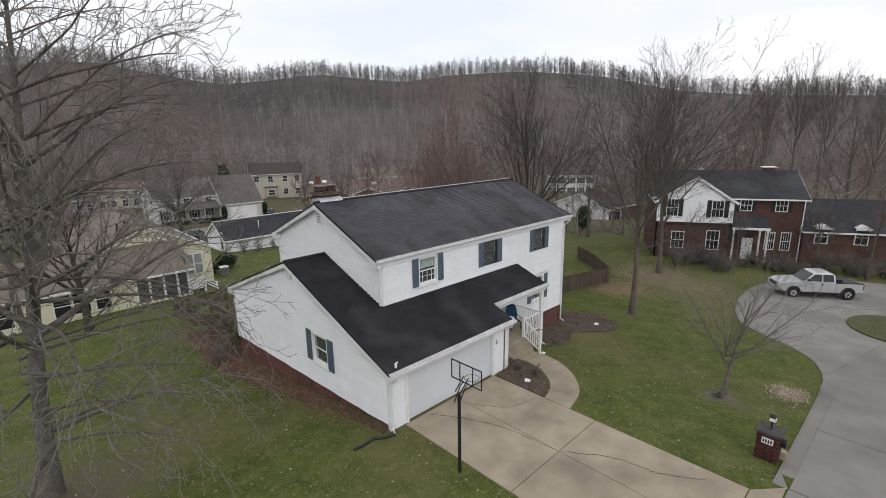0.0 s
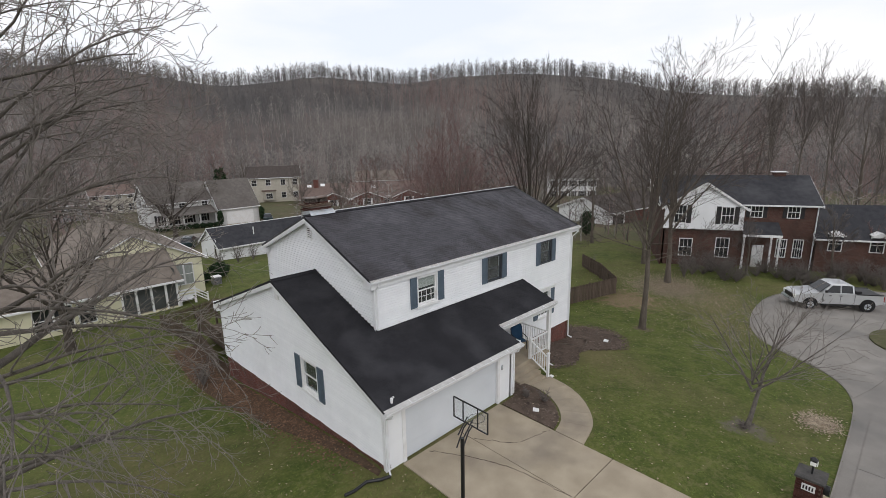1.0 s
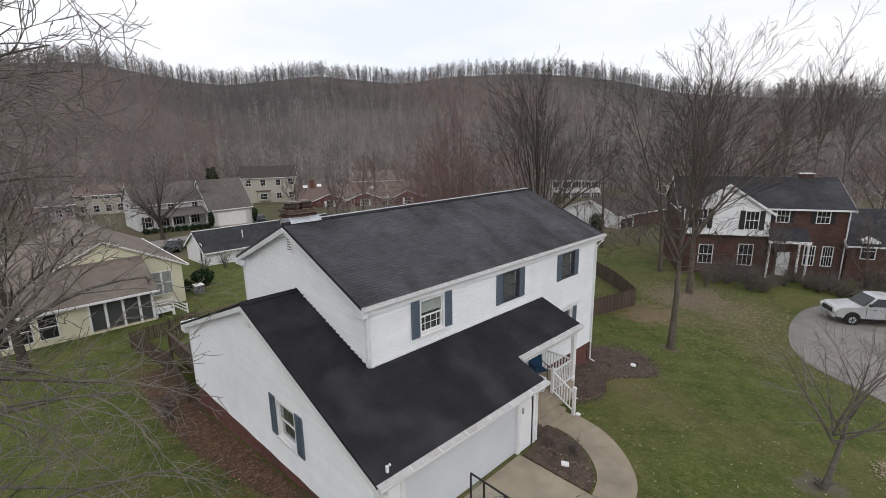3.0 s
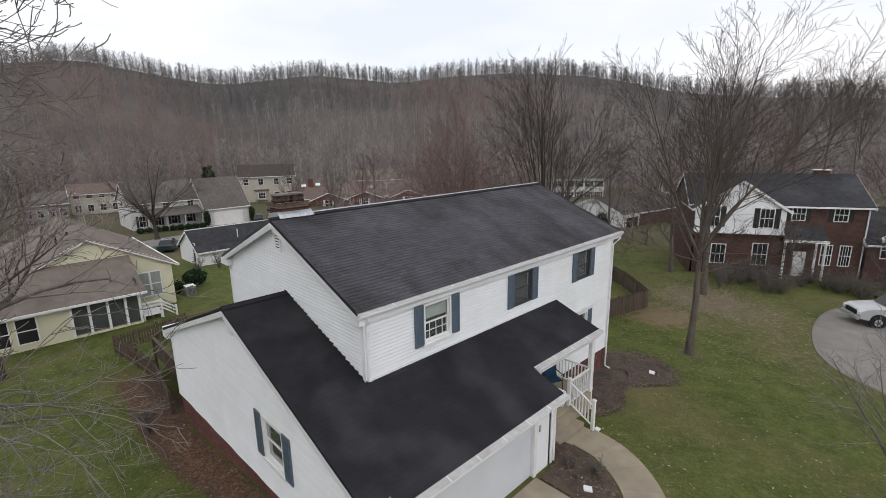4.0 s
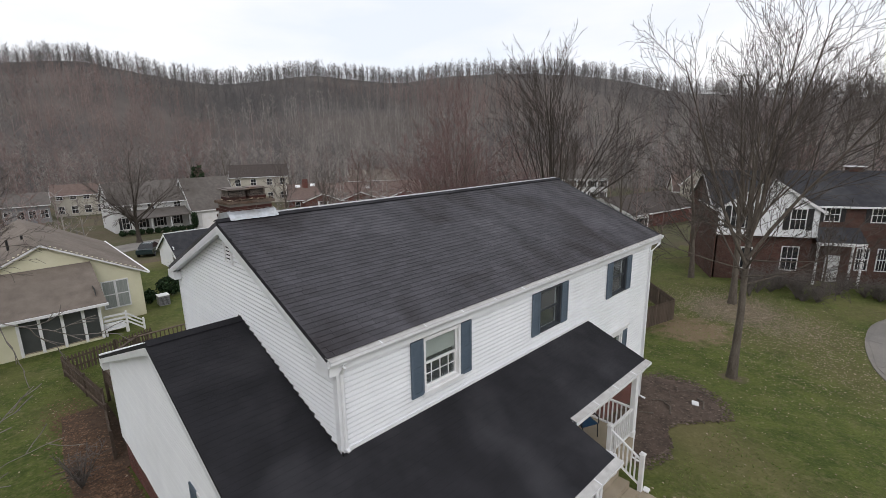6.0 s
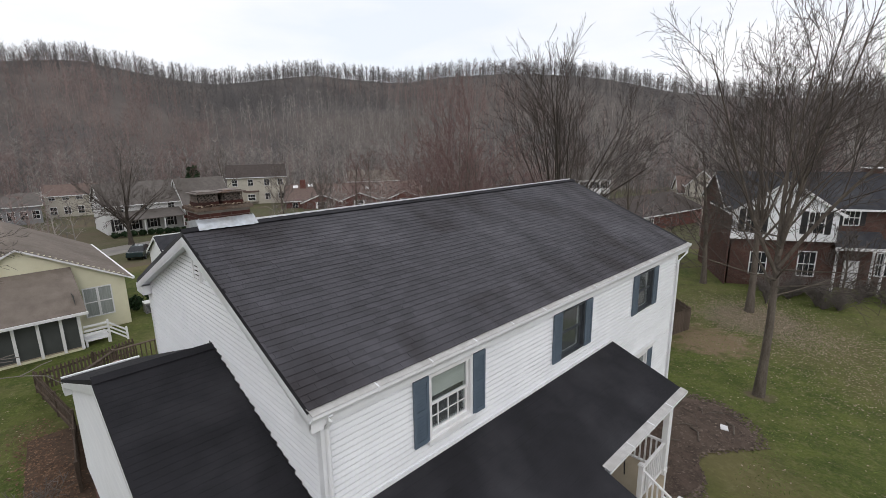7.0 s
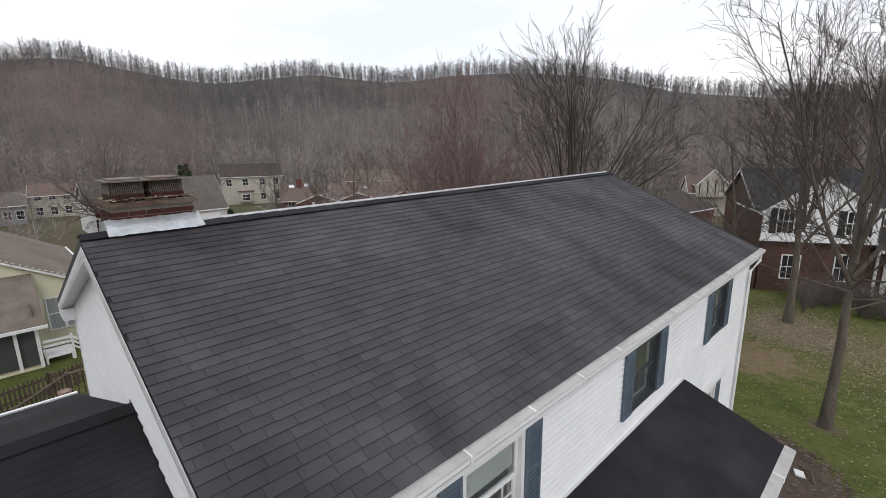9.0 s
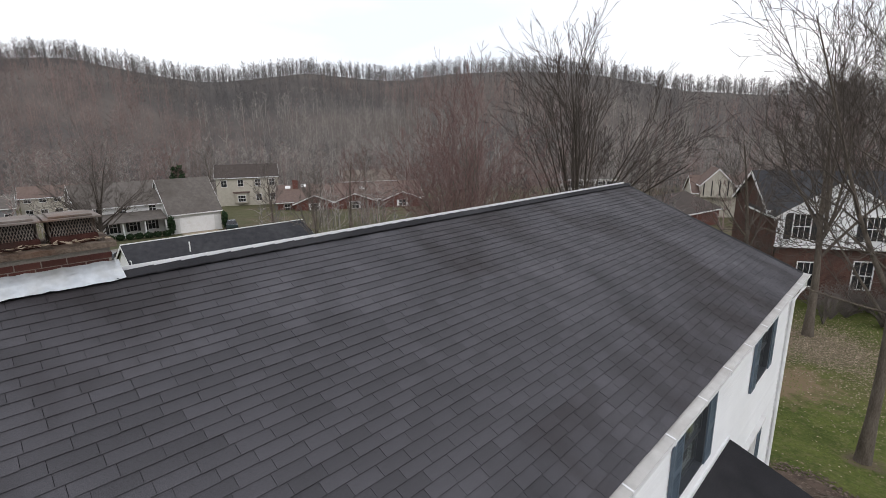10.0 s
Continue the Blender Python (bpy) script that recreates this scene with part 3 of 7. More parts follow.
def window(parent, place, u0, u1, z0, z1, cols=3, rows=2, shutters=0.0, blind=0.0, sill=True, head=False, shutter_mat=None, grid_both=True, trim_mat=None, sash_mat=None, f=0.07):
    """A double-hung window in an opening of a wall: frame > two sashes with bars, panes, sill, blind, near-black room
    box, shutters beside it.
    """
    trim = trim_mat or M_TRIM
    bm = bmesh.new()
    frame_ring(bm, u0 + 0.02, u1 - 0.02, z0 + 0.02, z1 - 0.02, f + 0.02, -0.06, 0.1)
    win = part("window", bm, trim, parent, "white-framed double-hung window")
    win.matrix_basis = place
    mid = (z0 + z1) / 2
    for lo, hi, y, bars in ((z0 + 0.02, mid + 0.02, 0.03, True), (mid - 0.02, z1 - 0.02, 0.0, grid_both)):
        bm = bmesh.new()
        s = 0.045
        frame_ring(bm, u0 + 0.02 + s, u1 - 0.02 - s, lo + s, hi - s, s, y, y + 0.03)
        part("sash", bm, sash_mat or trim, win)
        if bars:
            for k in range(1, cols):
                u = u0 + (u1 - u0) * k / cols
                boxes("glazing_bar", sash_mat or trim, win, [(u - 0.0075, u + 0.0075, y + 0.002, y + 0.022, lo + s, hi - s)])
            for k in range(1, rows):
                z = lo + (hi - lo) * k / rows
                boxes("glazing_bar", sash_mat or trim, win, [(u0 + 0.065, u1 - 0.065, y + 0.004, y + 0.02, z - 0.008, z + 0.008)])
        pane = boxes("pane", M_DARKGLASS, win, [(u0 + 0.05, u1 - 0.05, y + 0.024, y + 0.028, lo + 0.03, hi - 0.03)], "dark reflecting glass")
        pane.visible_shadow = False
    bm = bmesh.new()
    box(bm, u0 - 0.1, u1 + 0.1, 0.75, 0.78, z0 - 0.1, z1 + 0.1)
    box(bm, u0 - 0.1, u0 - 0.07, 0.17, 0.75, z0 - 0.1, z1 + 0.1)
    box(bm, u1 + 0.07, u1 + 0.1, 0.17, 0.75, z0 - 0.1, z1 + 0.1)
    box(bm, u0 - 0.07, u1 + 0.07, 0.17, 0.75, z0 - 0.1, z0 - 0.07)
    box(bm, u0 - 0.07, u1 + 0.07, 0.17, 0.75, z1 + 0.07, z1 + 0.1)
    part("window_recess", bm, M_DARK_INSIDE, win, "near-black box standing in for the dim room behind the glass")
    if blind:
        bm = bmesh.new()
        z = z1 - 0.03
        while z > z1 - blind * (z1 - z0):
            box(bm, u0 + 0.04, u1 - 0.04, 0.075, 0.082, z - 0.042, z)
            z -= 0.046
        part("blind", bm, M_BLIND, win, "pale slatted blind drawn part of the way")
    if sill:
        boxes("sill", trim, win, [(u0 - 0.09, u1 + 0.09, -0.1, -0.061, z0 - 0.12, z0 - 0.03)])
    if head:
        bm = bmesh.new()
        box(bm, u0 - 0.45, u1 + 0.45, -0.07, -0.004, z1 + f + 0.004, z1 + f + 0.13)
        box(bm, u0 - 0.5, u1 + 0.5, -0.12, -0.004, z1 + f + 0.134, z1 + f + 0.18)
        part("window_head", bm, trim, win, "white moulded board over the window")
    if shutters:
        for a, b in ((u0 - f - 0.005 - shutters, u0 - f - 0.005), (u1 + f + 0.005, u1 + f + 0.005 + shutters)):
            bm = bmesh.new()
            box(bm, a, b, -0.062, -0.037, z0 - f, z1 + f)
            w = 0.055
            for r in ((a, a + w), (b - w, b)):
                box(bm, *r, -0.08, -0.0625, z0 - f, z1 + f)
            for z in (z0 - f, mid - 0.05, z1 + f - 0.09):
                box(bm, a + w, b - w, -0.08, -0.0625, z, z + 0.09)
            for lo, hi in ((z0 - f + 0.09, mid - 0.05), (mid + 0.04, z1 + f - 0.09)):
                n = int((hi - lo) / 0.055)
                for k in range(n):
                    z = lo + (k + 0.15) * (hi - lo) / n
                    slab(bm, [(a + w, -0.0625, z), (b - w, -0.0625, z), (b - w, -0.076, z + 0.006), (a + w, -0.076, z + 0.006)], (0, 0, 0.028))
            part("shutter", bm, shutter_mat or M_SHUTTER, win, "slate-blue louvred shutter" if shutter_mat is None else "")
    return win


def pipe(name, parent, points, size=0.04, mat=None, label=""):
    bm = bmesh.new()
    tube(bm, points, size, 8)
    return part(name, bm, mat or M_WHITE, parent, label)


def vent(parent, place, u, z, w, h):
    bm = bmesh.new()
    frame_ring(bm, u - w / 2 + 0.04, u + w / 2 - 0.04, z + 0.04, z + h - 0.04, 0.04, -0.085, -0.004)
    ob = part("gable_vent", bm, M_TRIM, parent, "white louvred gable vent")
    ob.matrix_basis = place
    # near-black plate paints the shade between the slats
    boxes("backing", M_DARK_INSIDE, ob, [(u - w / 2 + 0.03, u + w / 2 - 0.03, -0.05, -0.046, z + 0.03, z + h - 0.03)])
    n = 6
    for k in range(n):
        zz = z + 0.05 + k * (h - 0.1) / n
        bm = bmesh.new()
        slab(bm, [(u - w / 2 + 0.041, -0.076, zz), (u + w / 2 - 0.041, -0.076, zz), (u + w / 2 - 0.041, -0.056, zz + 0.03), (u - w / 2 + 0.041, -0.056, zz + 0.03)], (0, 0.004, 0.014))
        part("slat", bm, M_TRIM, ob)
    return ob


# ---- the white house ----
house = thing("house", "white two-storey house with black shingle roof, brick base and garage wing", "house")
HX, XR, HY = 13.6, 14.18, 8.84                       # main block
RIDGE_Y, RIDGE_Z_MAIN, SLOPE = 4.42, 7.45, 0.414
EAVE_Y = -0.12
WX0, WX1, WY0, WY1 = -1.85, 4.7, -2.775, 11.1   # garage wing
WRIDGE_Y, WRIDGE_Z, WSLOPE = 4.16, 5.12, 0.3747


def main_roof_z(y):
    return RIDGE_Z_MAIN - SLOPE * abs(y - RIDGE_Y)


def wing_roof_z(y):
    return WRIDGE_Z - WSLOPE * abs(y - WRIDGE_Y)


FRONT = pose(0, 0, 0)
WIN = ((2.08, 3.12, 3.98, 5.14), (6.33, 7.36, 3.98, 5.14), (10.56, 11.58, 3.98, 5.14), (10.5, 11.6, 0.98, 2.36))
DOOR = (5.55, 6.5, 0.36, 2.4)
wall("wall", house, FRONT, lambda z: (0, HX), 0.0, 5.42, [*WIN, DOOR], M_SIDING, label="white lap-sided front wall", board=0.105, board_from=0.005)
wall("brick_base", house, pose(0, 0.03, 0), lambda z: (0, HX), -1.6, -0.002, [], M_BRICK, label="red brick foundation")
GABLE = pose(0, HY, 0, 0, 0, -90)


def gable_outline(z):
    inset = max(0.0, (z - 5.42) / SLOPE - 0.0)
    return (min(inset, HY / 2 - 0.01), max(HY - inset, HY / 2 + 0.01))


wall("wall", house, GABLE, gable_outline, 1.9, 7.22, [], M_SIDING, label="white lap-sided gable wall", board=0.105, board_from=1.9, breaks=(5.42,), lip=1.25)
wall("wall", house, pose(HX, 0, 0, 0, 0, 90), gable_outline, 0.0, 7.22, [], M_SIDING, label="white side wall", breaks=(5.42,))
wall("wall", house, pose(HX, HY, 0, 0, 0, 180), lambda z: (0, HX), -1.6, 5.42, [], M_SIDING, label="white rear wall")
wall("brick_base", house, pose(HX - 0.03, 0, 0, 0, 0, 90), lambda z: (0, HY), -2.0, -0.002, [], M_BRICK)
for n, o in enumerate(WIN):
    window(house, FRONT, *o, shutters=0.34, blind=(0.4, 0.0, 0.0, 0.0)[n], head=(n == 3), grid_both=False, cols=(4, 1, 1, 3)[n], rows=(2, 1, 1, 2)[n], sash_mat=None if n in (0, 3) else M_DARKFRAME, f=0.05 if n in (0, 3) else 0.025, trim_mat=None if n in (0, 3) else M_DARKFRAME, sill=n in (0, 3))
boxes("corner_post", M_WHITE, house, [(-0.046, 0.09, -0.046, -0.0005, 3.4, 5.42), (-0.046, -0.0005, -0.0005, 0.09, 3.4, 5.42)])
boxes("corner_post", M_WHITE, house, [(-0.046, -0.0005, HY - 0.09, HY + 0.02, 1.9, 5.42)])
boxes("corner_post", M_WHITE, house, [(HX - 0.09, HX + 0.035, -0.046, -0.0005, 0, 5.42)])
vent(house, GABLE, HY - 4.4, 6.42, 0.4, 0.64)

# front door under the porch
bm = bmesh.new()
box(bm, DOOR[0] + 0.02, DOOR[1] - 0.02, 0.05, 0.1, DOOR[2], DOOR[3] - 0.02)
for u in (5.65, 6.06):
    for z0, z1 in ((0.5, 1.05), (1.15, 1.75), (1.85, 2.25)):
        box(bm, u, u + 0.33, 0.035, 0.0495, z0, z1)
front_door = part("front_door", bm, M_BLUE, house, "dark blue panelled front door, closed")
boxes("door_frame", M_TRIM, front_door, [(DOOR[0] - 0.09, DOOR[0] + 0.019, -0.05, 0.1, DOOR[2], DOOR[3] + 0.09), (DOOR[1] - 0.019, DOOR[1] + 0.09, -0.05, 0.1, DOOR[2], DOOR[3] + 0.09), (DOOR[0] + 0.019, DOOR[1] - 0.019, -0.05, 0.1, DOOR[3] - 0.019, DOOR[3] + 0.09)])
bm = bmesh.new()
tube(bm, [(6.4, 0.05, 1.3), (6.4, -0.01, 1.3)], [0.012, 0.03], 10)
part("door_knob", bm, M_GALV, front_door, "metal door knob")

# roof of the main block
for sign, lab in ((-1, "charcoal shingled front roof slope"), (1, "charcoal shingled rear roof slope")):
    bm = bmesh.new()
    y_e = RIDGE_Y + sign * (RIDGE_Y - EAVE_Y)
    slab(bm, [(-0.24, y_e, main_roof_z(y_e)), (XR, y_e, main_roof_z(y_e)), (XR, RIDGE_Y, RIDGE_Z_MAIN), (-0.24, RIDGE_Y, RIDGE_Z_MAIN)], (0, 0, -0.11))
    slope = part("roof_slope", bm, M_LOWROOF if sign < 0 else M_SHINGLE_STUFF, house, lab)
    if sign < 0:
        main_slope = slope
ridge_cap = tagged(new("ridge_capping"), "black overlapping ridge shingles")
ridge_cap.parent = house
cap_at = -0.25
while cap_at < XR - 0.02:
    bm = bmesh.new()
    cap_to = min(cap_at + 0.3, XR + 0.02)
    for sign in (-1, 1):
        slab(bm, [(cap_at, RIDGE_Y + sign * 0.002, RIDGE_Z_MAIN + 0.03), (cap_to, RIDGE_Y + sign * 0.002, RIDGE_Z_MAIN + 0.041), (cap_to, RIDGE_Y + sign * 0.13, RIDGE_Z_MAIN - 0.014), (cap_at, RIDGE_Y + sign * 0.13, RIDGE_Z_MAIN - 0.025)], (0, 0, 0.012))
    part("ridge_shingle", bm, M_LOWROOF, ridge_cap)
    cap_at += 0.297
boxes("ridge_vent", M_WHITE, house, [(1.25, XR, RIDGE_Y + 0.1, RIDGE_Y + 0.115, RIDGE_Z_MAIN - 0.06, RIDGE_Z_MAIN + 0.066)], "white metal ridge vent edge")
# rake boards, fascia, soffits
for x in (-0.245, XR - 0.04):
    for sign in (-1, 1):
        bm = bmesh.new()
        y_e = RIDGE_Y + sign * (RIDGE_Y - EAVE_Y + 0.02)
        slab(bm, [(x, y_e, main_roof_z(y_e) - 0.11), (x, RIDGE_Y, RIDGE_Z_MAIN - 0.11), (x, RIDGE_Y, RIDGE_Z_MAIN - 0.3), (x, y_e, main_roof_z(y_e) - 0.27)], (0.035, 0, 0))
        part("rake_board", bm, M_WHITE, house)
        bm = bmesh.new()
        x_in = 0.0 if x < 0 else HX
        slab(bm, [(x, y_e, main_roof_z(y_e) - 0.25), (x_in, y_e, main_roof_z(y_e) - 0.25), (x_in, RIDGE_Y, RIDGE_Z_MAIN - 0.24), (x, RIDGE_Y, RIDGE_Z_MAIN - 0.24)], (0, 0, 0.015))
        part("soffit", bm, M_WHITE, house)
boxes("soffit", M_WHITE, house, [(-0.2, XR - 0.05, EAVE_Y + 0.02, -0.03, 5.24, 5.27)])
boxes("soffit_return", M_WHITE, house, [(-0.24, -0.03, EAVE_Y - 0.03, 0.32, 5.2, 5.44)], "white boxed eave return", bevel=0.01)
boxes("soffit_return", M_WHITE, house, [(-0.24, -0.03, HY - 0.32, HY + 0.28, 5.2, 5.44)], "white boxed eave return", bevel=0.01)


def gutter(parent, x0, x1, y, z, along_y=False):
    """A white trough: back, floor, curved front and end caps."""
    prof = [(0.0, 0.0), (0.0, -0.13), (-0.07, -0.13), (-0.1, -0.08), (-0.125, -0.05), (-0.125, 0.0), (-0.115, 0.0), (-0.115, -0.045), (-0.09, -0.075), (-0.065, -0.118), (-0.012, -0.118), (-0.012, 0.0)]
    bm = bmesh.new()
    a = [bm.verts.new((x0, y + p, z + q)) for p, q in prof]
    b = [bm.verts.new((x1, y + p, z + q)) for p, q in prof]
    k = len(prof)
    for i in range(k):
        bm.faces.new((a[i], a[(i + 1) % k], b[(i + 1) % k], b[i]))
    bm.faces.new(a)
    bm.faces.new(b[::-1])
    g = part("gutter", bm, M_WHITE, parent, "white metal gutter")
    bm = bmesh.new()
    slab(bm, [(x0 + 0.01, y - 0.125, z + 0.008), (x1 - 0.01, y - 0.125, z + 0.008), (x1 - 0.01, y + 0.06, z + 0.045), (x0 + 0.01, y + 0.06, z + 0.045)], (0, 0, 0.005))
    part("gutter_guard", bm, M_GUARD, g, "grey mesh gutter guard")
    m = int((x1 - x0) / 1.15)
    for i in range(1, m + 1):
        x = x0 + i * (x1 - x0) / (m + 1)
        bm = bmesh.new()
        box(bm, x - 0.025, x + 0.025, y - 0.132, y - 0.126, z - 0.06, z + 0.012)
        slab(bm, [(x - 0.012, y - 0.126, z + 0.014), (x + 0.012, y - 0.126, z + 0.014), (x + 0.012, y + 0.058, z + 0.051), (x - 0.012, y + 0.058, z + 0.051)], (0, 0, 0.006))
        part("seam", bm, M_WHITE, g)
    return g


boxes("fascia", M_WHITE, house, [(-0.24, XR, EAVE_Y - 0.012, EAVE_Y + 0.012, 5.25, 5.5)])
gutter(house, -0.26, XR + 0.02, EAVE_Y - 0.014, 5.52)
pipe("downspout", house, [(0.045, -0.2, 5.4), (0.045, -0.2, 5.33), (0.045, -0.08, 5.16), (0.045, -0.075, 3.66), (0.06, -0.16, 3.6)], 0.04)
pipe("downspout", house, [(HX + 0.42, -0.2, 5.4), (HX + 0.4, -0.2, 5.25), (HX - 0.02, -0.085, 5.0), (HX - 0.02, -0.085, -0.95), (HX + 0.06, -0.3, -1.05)], 0.04)

# chimney
chimney = part("chimney", (lambda b: (box(b, 0.14, 1.16, 4.5, 5.25, 6.9, 7.78), b)[1])(bmesh.new()), M_MORTAR, house, "dark red brick chimney stack")


def brick_box(w, d, h):
    bm = bmesh.new()
    box(bm, -w / 2, w / 2, -d / 2, d / 2, 0, h)
    finish(bm)
    me = bpy.data.meshes.new("brick")
    bm.to_mesh(me)
    bm.free()
    me.materials.append(M_BRICKPIECE)
    return me


def brick_course(parent, x0, x1, y0, y1, z0, z1, l=0.2, h=0.062, joint=0.011, proud=0.012):
    """Bricks round a rectangular pier, course by course."""
    me_long, me_cross = brick_box(l, 0.03, h), brick_box(0.03, l, h)
    z, row = z0, 0
    while z + h <= z1 + 0.005:
        shift = (l + joint) / 2 * (row % 2)
        for y, face in ((y0 - proud + 0.015, -1), (y1 + proud - 0.015, 1)):
            x = x0 + l / 2 - shift * 0.5
            while x - l / 2 < x1 - 0.05:
                ob = new("brick", me_long)
                ob.parent, ob.location = parent, (min(x, x1 - l / 2), y, z)
                x += l + joint
        for x, face in ((x0 - proud + 0.015, -1), (x1 + proud - 0.015, 1)):
            y = y0 + l / 2 + 0.02 + shift * 0.5
            while y + l / 2 < y1 + 0.05:
                ob = new("brick", me_cross)
                ob.parent, ob.location = parent, (x, min(y, y1 - l / 2), z)
                y += l + joint
        z, row = z + h + joint, row + 1


brick_course(chimney, 0.14, 1.16, 4.5, 5.25, 7.36, 7.78)
bm = bmesh.new()
rf = random.Random(8)
front_y = 4.37
steps = 16
low, mid, high = [], [], []
for k in range(steps + 1):
    x = 0.05 + 1.17 * k / steps
    low.append(bm.verts.new((x + rf.uniform(-0.01, 0.01), front_y - 0.1 + rf.uniform(-0.015, 0.015), main_roof_z(front_y - 0.1) + 0.045 + rf.uniform(0, 0.012))))
    mid.append(bm.verts.new((x, front_y + rf.uniform(-0.006, 0.006), RIDGE_Z_MAIN + 0.085 + rf.uniform(0, 0.006))))
    high.append(bm.verts.new((x, 4.484 + rf.uniform(-0.003, 0.003), 7.62 + rf.uniform(-0.008, 0.008))))
for k in range(steps):
    bm.faces.new((low[k], low[k + 1], mid[k + 1], mid[k]))
    bm.faces.new((mid[k], mid[k + 1], high[k + 1], high[k]))
for x in (0.105, 1.18):
    slab(bm, [(x, 4.47, 7.64), (x, 4.44, 7.4), (x, 5.3, 7.1), (x, 5.28, 7.5)], (0.015, 0, 0))
part("flashing", bm, M_GALV, chimney, "crumpled pale metal flashing round the chimney")
bm = bmesh.new()
top_n = 14
grid = [[bm.verts.new((0.08 + 1.14 * i / top_n, 4.43 + 0.88 * j / 8, 7.83 + rf.uniform(-0.012, 0.02))) for i in range(top_n + 1)] for j in range(9)]
for j in range(8):
    for i in range(top_n):
        bm.faces.new((grid[j][i], grid[j][i + 1], grid[j + 1][i + 1], grid[j + 1][i]))
edge = grid[0] + [grid[j][-1] for j in range(1, 9)] + grid[8][-2::-1] + [grid[j][0] for j in range(7, 0, -1)]
under = [bm.verts.new((v.co.x, v.co.y, 7.775)) for v in edge]
for i in range(len(edge)):
    bm.faces.new((edge[i], under[i], under[(i + 1) % len(edge)], edge[(i + 1) % len(edge)]))
cap = part("chimney_crown", bm, M_CROWN, chimney, "crumbling brown mortar crown")
bm = bmesh.new()
for k in range(150):
    x, y, s, a = rf.uniform(0.09, 1.2), rf.uniform(4.43, 4.66) if k < 110 else rf.uniform(4.66, 5.28), rf.uniform(0.02, 0.045), rf.uniform(0, 6.28)
    p, q = Vector((math.cos(a), math.sin(a), rf.uniform(-0.4, 0.4))) * s, Vector((-math.sin(a), math.cos(a), rf.uniform(-0.4, 0.4))) * s * 0.6
    o = Vector((x, y, 7.865 + rf.uniform(0, 0.02)))
    bm.faces.new([bm.verts.new(o + v) for v in (p, q, -p, -q)])
tagged(part("leaf_litter", bm, M_LEAF, cap, "dead leaves on the crown"), kind="stuff")
for u0 in (0.18, 0.68):
    bm = bmesh.new()
    box(bm, u0, u0 + 0.42, 4.62, 5.12, 7.832, 7.93)
    flue = part("flue", bm, M_BRICKPIECE, chimney, "square clay flue", bevel=0.012)
    bm = bmesh.new()
    for k in range(15):
        # slanting wires both ways make the diamond mesh
        for lean in (-0.028, 0.028):
            x = u0 + 0.03 + k * 0.025
            tube(bm, [(x - lean, 4.63, 7.93), (x + lean, 4.63, 8.1)], 0.0035, 4)
            y = 4.66 + k * 0.03
            for x in (u0 + 0.01, u0 + 0.41):
                tube(bm, [(x, y - lean, 7.93), (x, y + lean, 8.1)], 0.0035, 4)
    tagged(part("spark_screen", bm, M_RUST, flue, "rusty wire mesh screen"), kind="stuff")
    # solid near-black block paints the shade inside the mesh screen
    boxes("flue_throat", M_DARK_INSIDE, flue, [(u0 + 0.04, u0 + 0.38, 4.68, 5.06, 7.93, 8.09)], "near-black block for the dark inside of the flue")
    bm = bmesh.new()
    slab(bm, [(u0 - 0.05, 4.56, 8.1), (u0 + 0.47, 4.56, 8.1), (u0 + 0.47, 5.18, 8.1), (u0 - 0.05, 5.18, 8.1)], (0, 0, 0.02))
    slab(bm, [(u0 + 0.02, 4.64, 8.121), (u0 + 0.4, 4.64, 8.121), (u0 + 0.4, 5.1, 8.121), (u0 + 0.02, 5.1, 8.121)], (0, 0, 0.02))
    part("flue_cap", bm, M_RUST, flue, "weathered rusty metal flue cap", bevel=0.004)

# ---- garage wing ----
SIDE = pose(WX0, WY1, 0, 0, 0, -90)


def wing_outline(z):
    if z < 0.2:
        return (0.0, max(0.02, (WY1 - WY0) * (z + 0.5) / 0.7))
    u_lo = max(0.0, (z - wing_roof_z(WY1) + 0.12) / WSLOPE)
    u_hi = WY1 - WY0 - max(0.0, (z - wing_roof_z(WY0) + 0.12) / WSLOPE)
    m = WY1 - WRIDGE_Y
    return (min(u_lo, m - 0.01), max(u_hi, m + 0.01))


SIDE_WIN = (WY1 - 2.45, WY1 - 1.3, 1.02, 2.28)
wall("wall", house, SIDE, wing_outline, -0.5, 5.0, [SIDE_WIN], M_SIDING, label="white lap-sided garage gable wall", board=0.105, board_from=-0.5, breaks=(0.2, wing_roof_z(WY0) - 0.12, wing_roof_z(WY1) - 0.12), lip=1.25)
wall("brick_base", house, pose(WX0 + 0.03, WY1, 0, 0, 0, -90), lambda z: (0, WY1 - WY0), -2.6, 0.198, [], M_BRICK, label="dark red brick foundation strip")
window(house, SIDE, *SIDE_WIN, shutters=0.42, cols=1, rows=1)
vent(house, SIDE, WY1 - 4.05, 4.3, 0.3, 0.42)
GARAGE = pose(WX0, WY0, 0)
DOOR_HOLE = (0.82, 5.62, 0.0, 2.06)
wall("wall", house, GARAGE, lambda z: (0, WX1 - WX0), 0.0, 2.42, [DOOR_HOLE], M_SIDING, label="white garage front wall")
boxes("corner_post", M_WHITE, house, [(WX0 - 0.046, WX0 + 0.09, WY0 - 0.035, WY0 - 0.001, 0.02, 2.4), (WX0 - 0.046, WX0 - 0.001, WY0 - 0.001, WY0 + 0.09, 0.05, 2.4)])
boxes("corner_post", M_WHITE, house, [(WX0 - 0.046, WX0 - 0.001, WY1 - 0.09, WY1 + 0.01, -0.5, 2.4)])
boxes("corner_post", M_WHITE, house, [(WX1 - 0.09, WX1 + 0.035, WY0 - 0.035, WY0 - 0.001, 0.02, 2.4)])
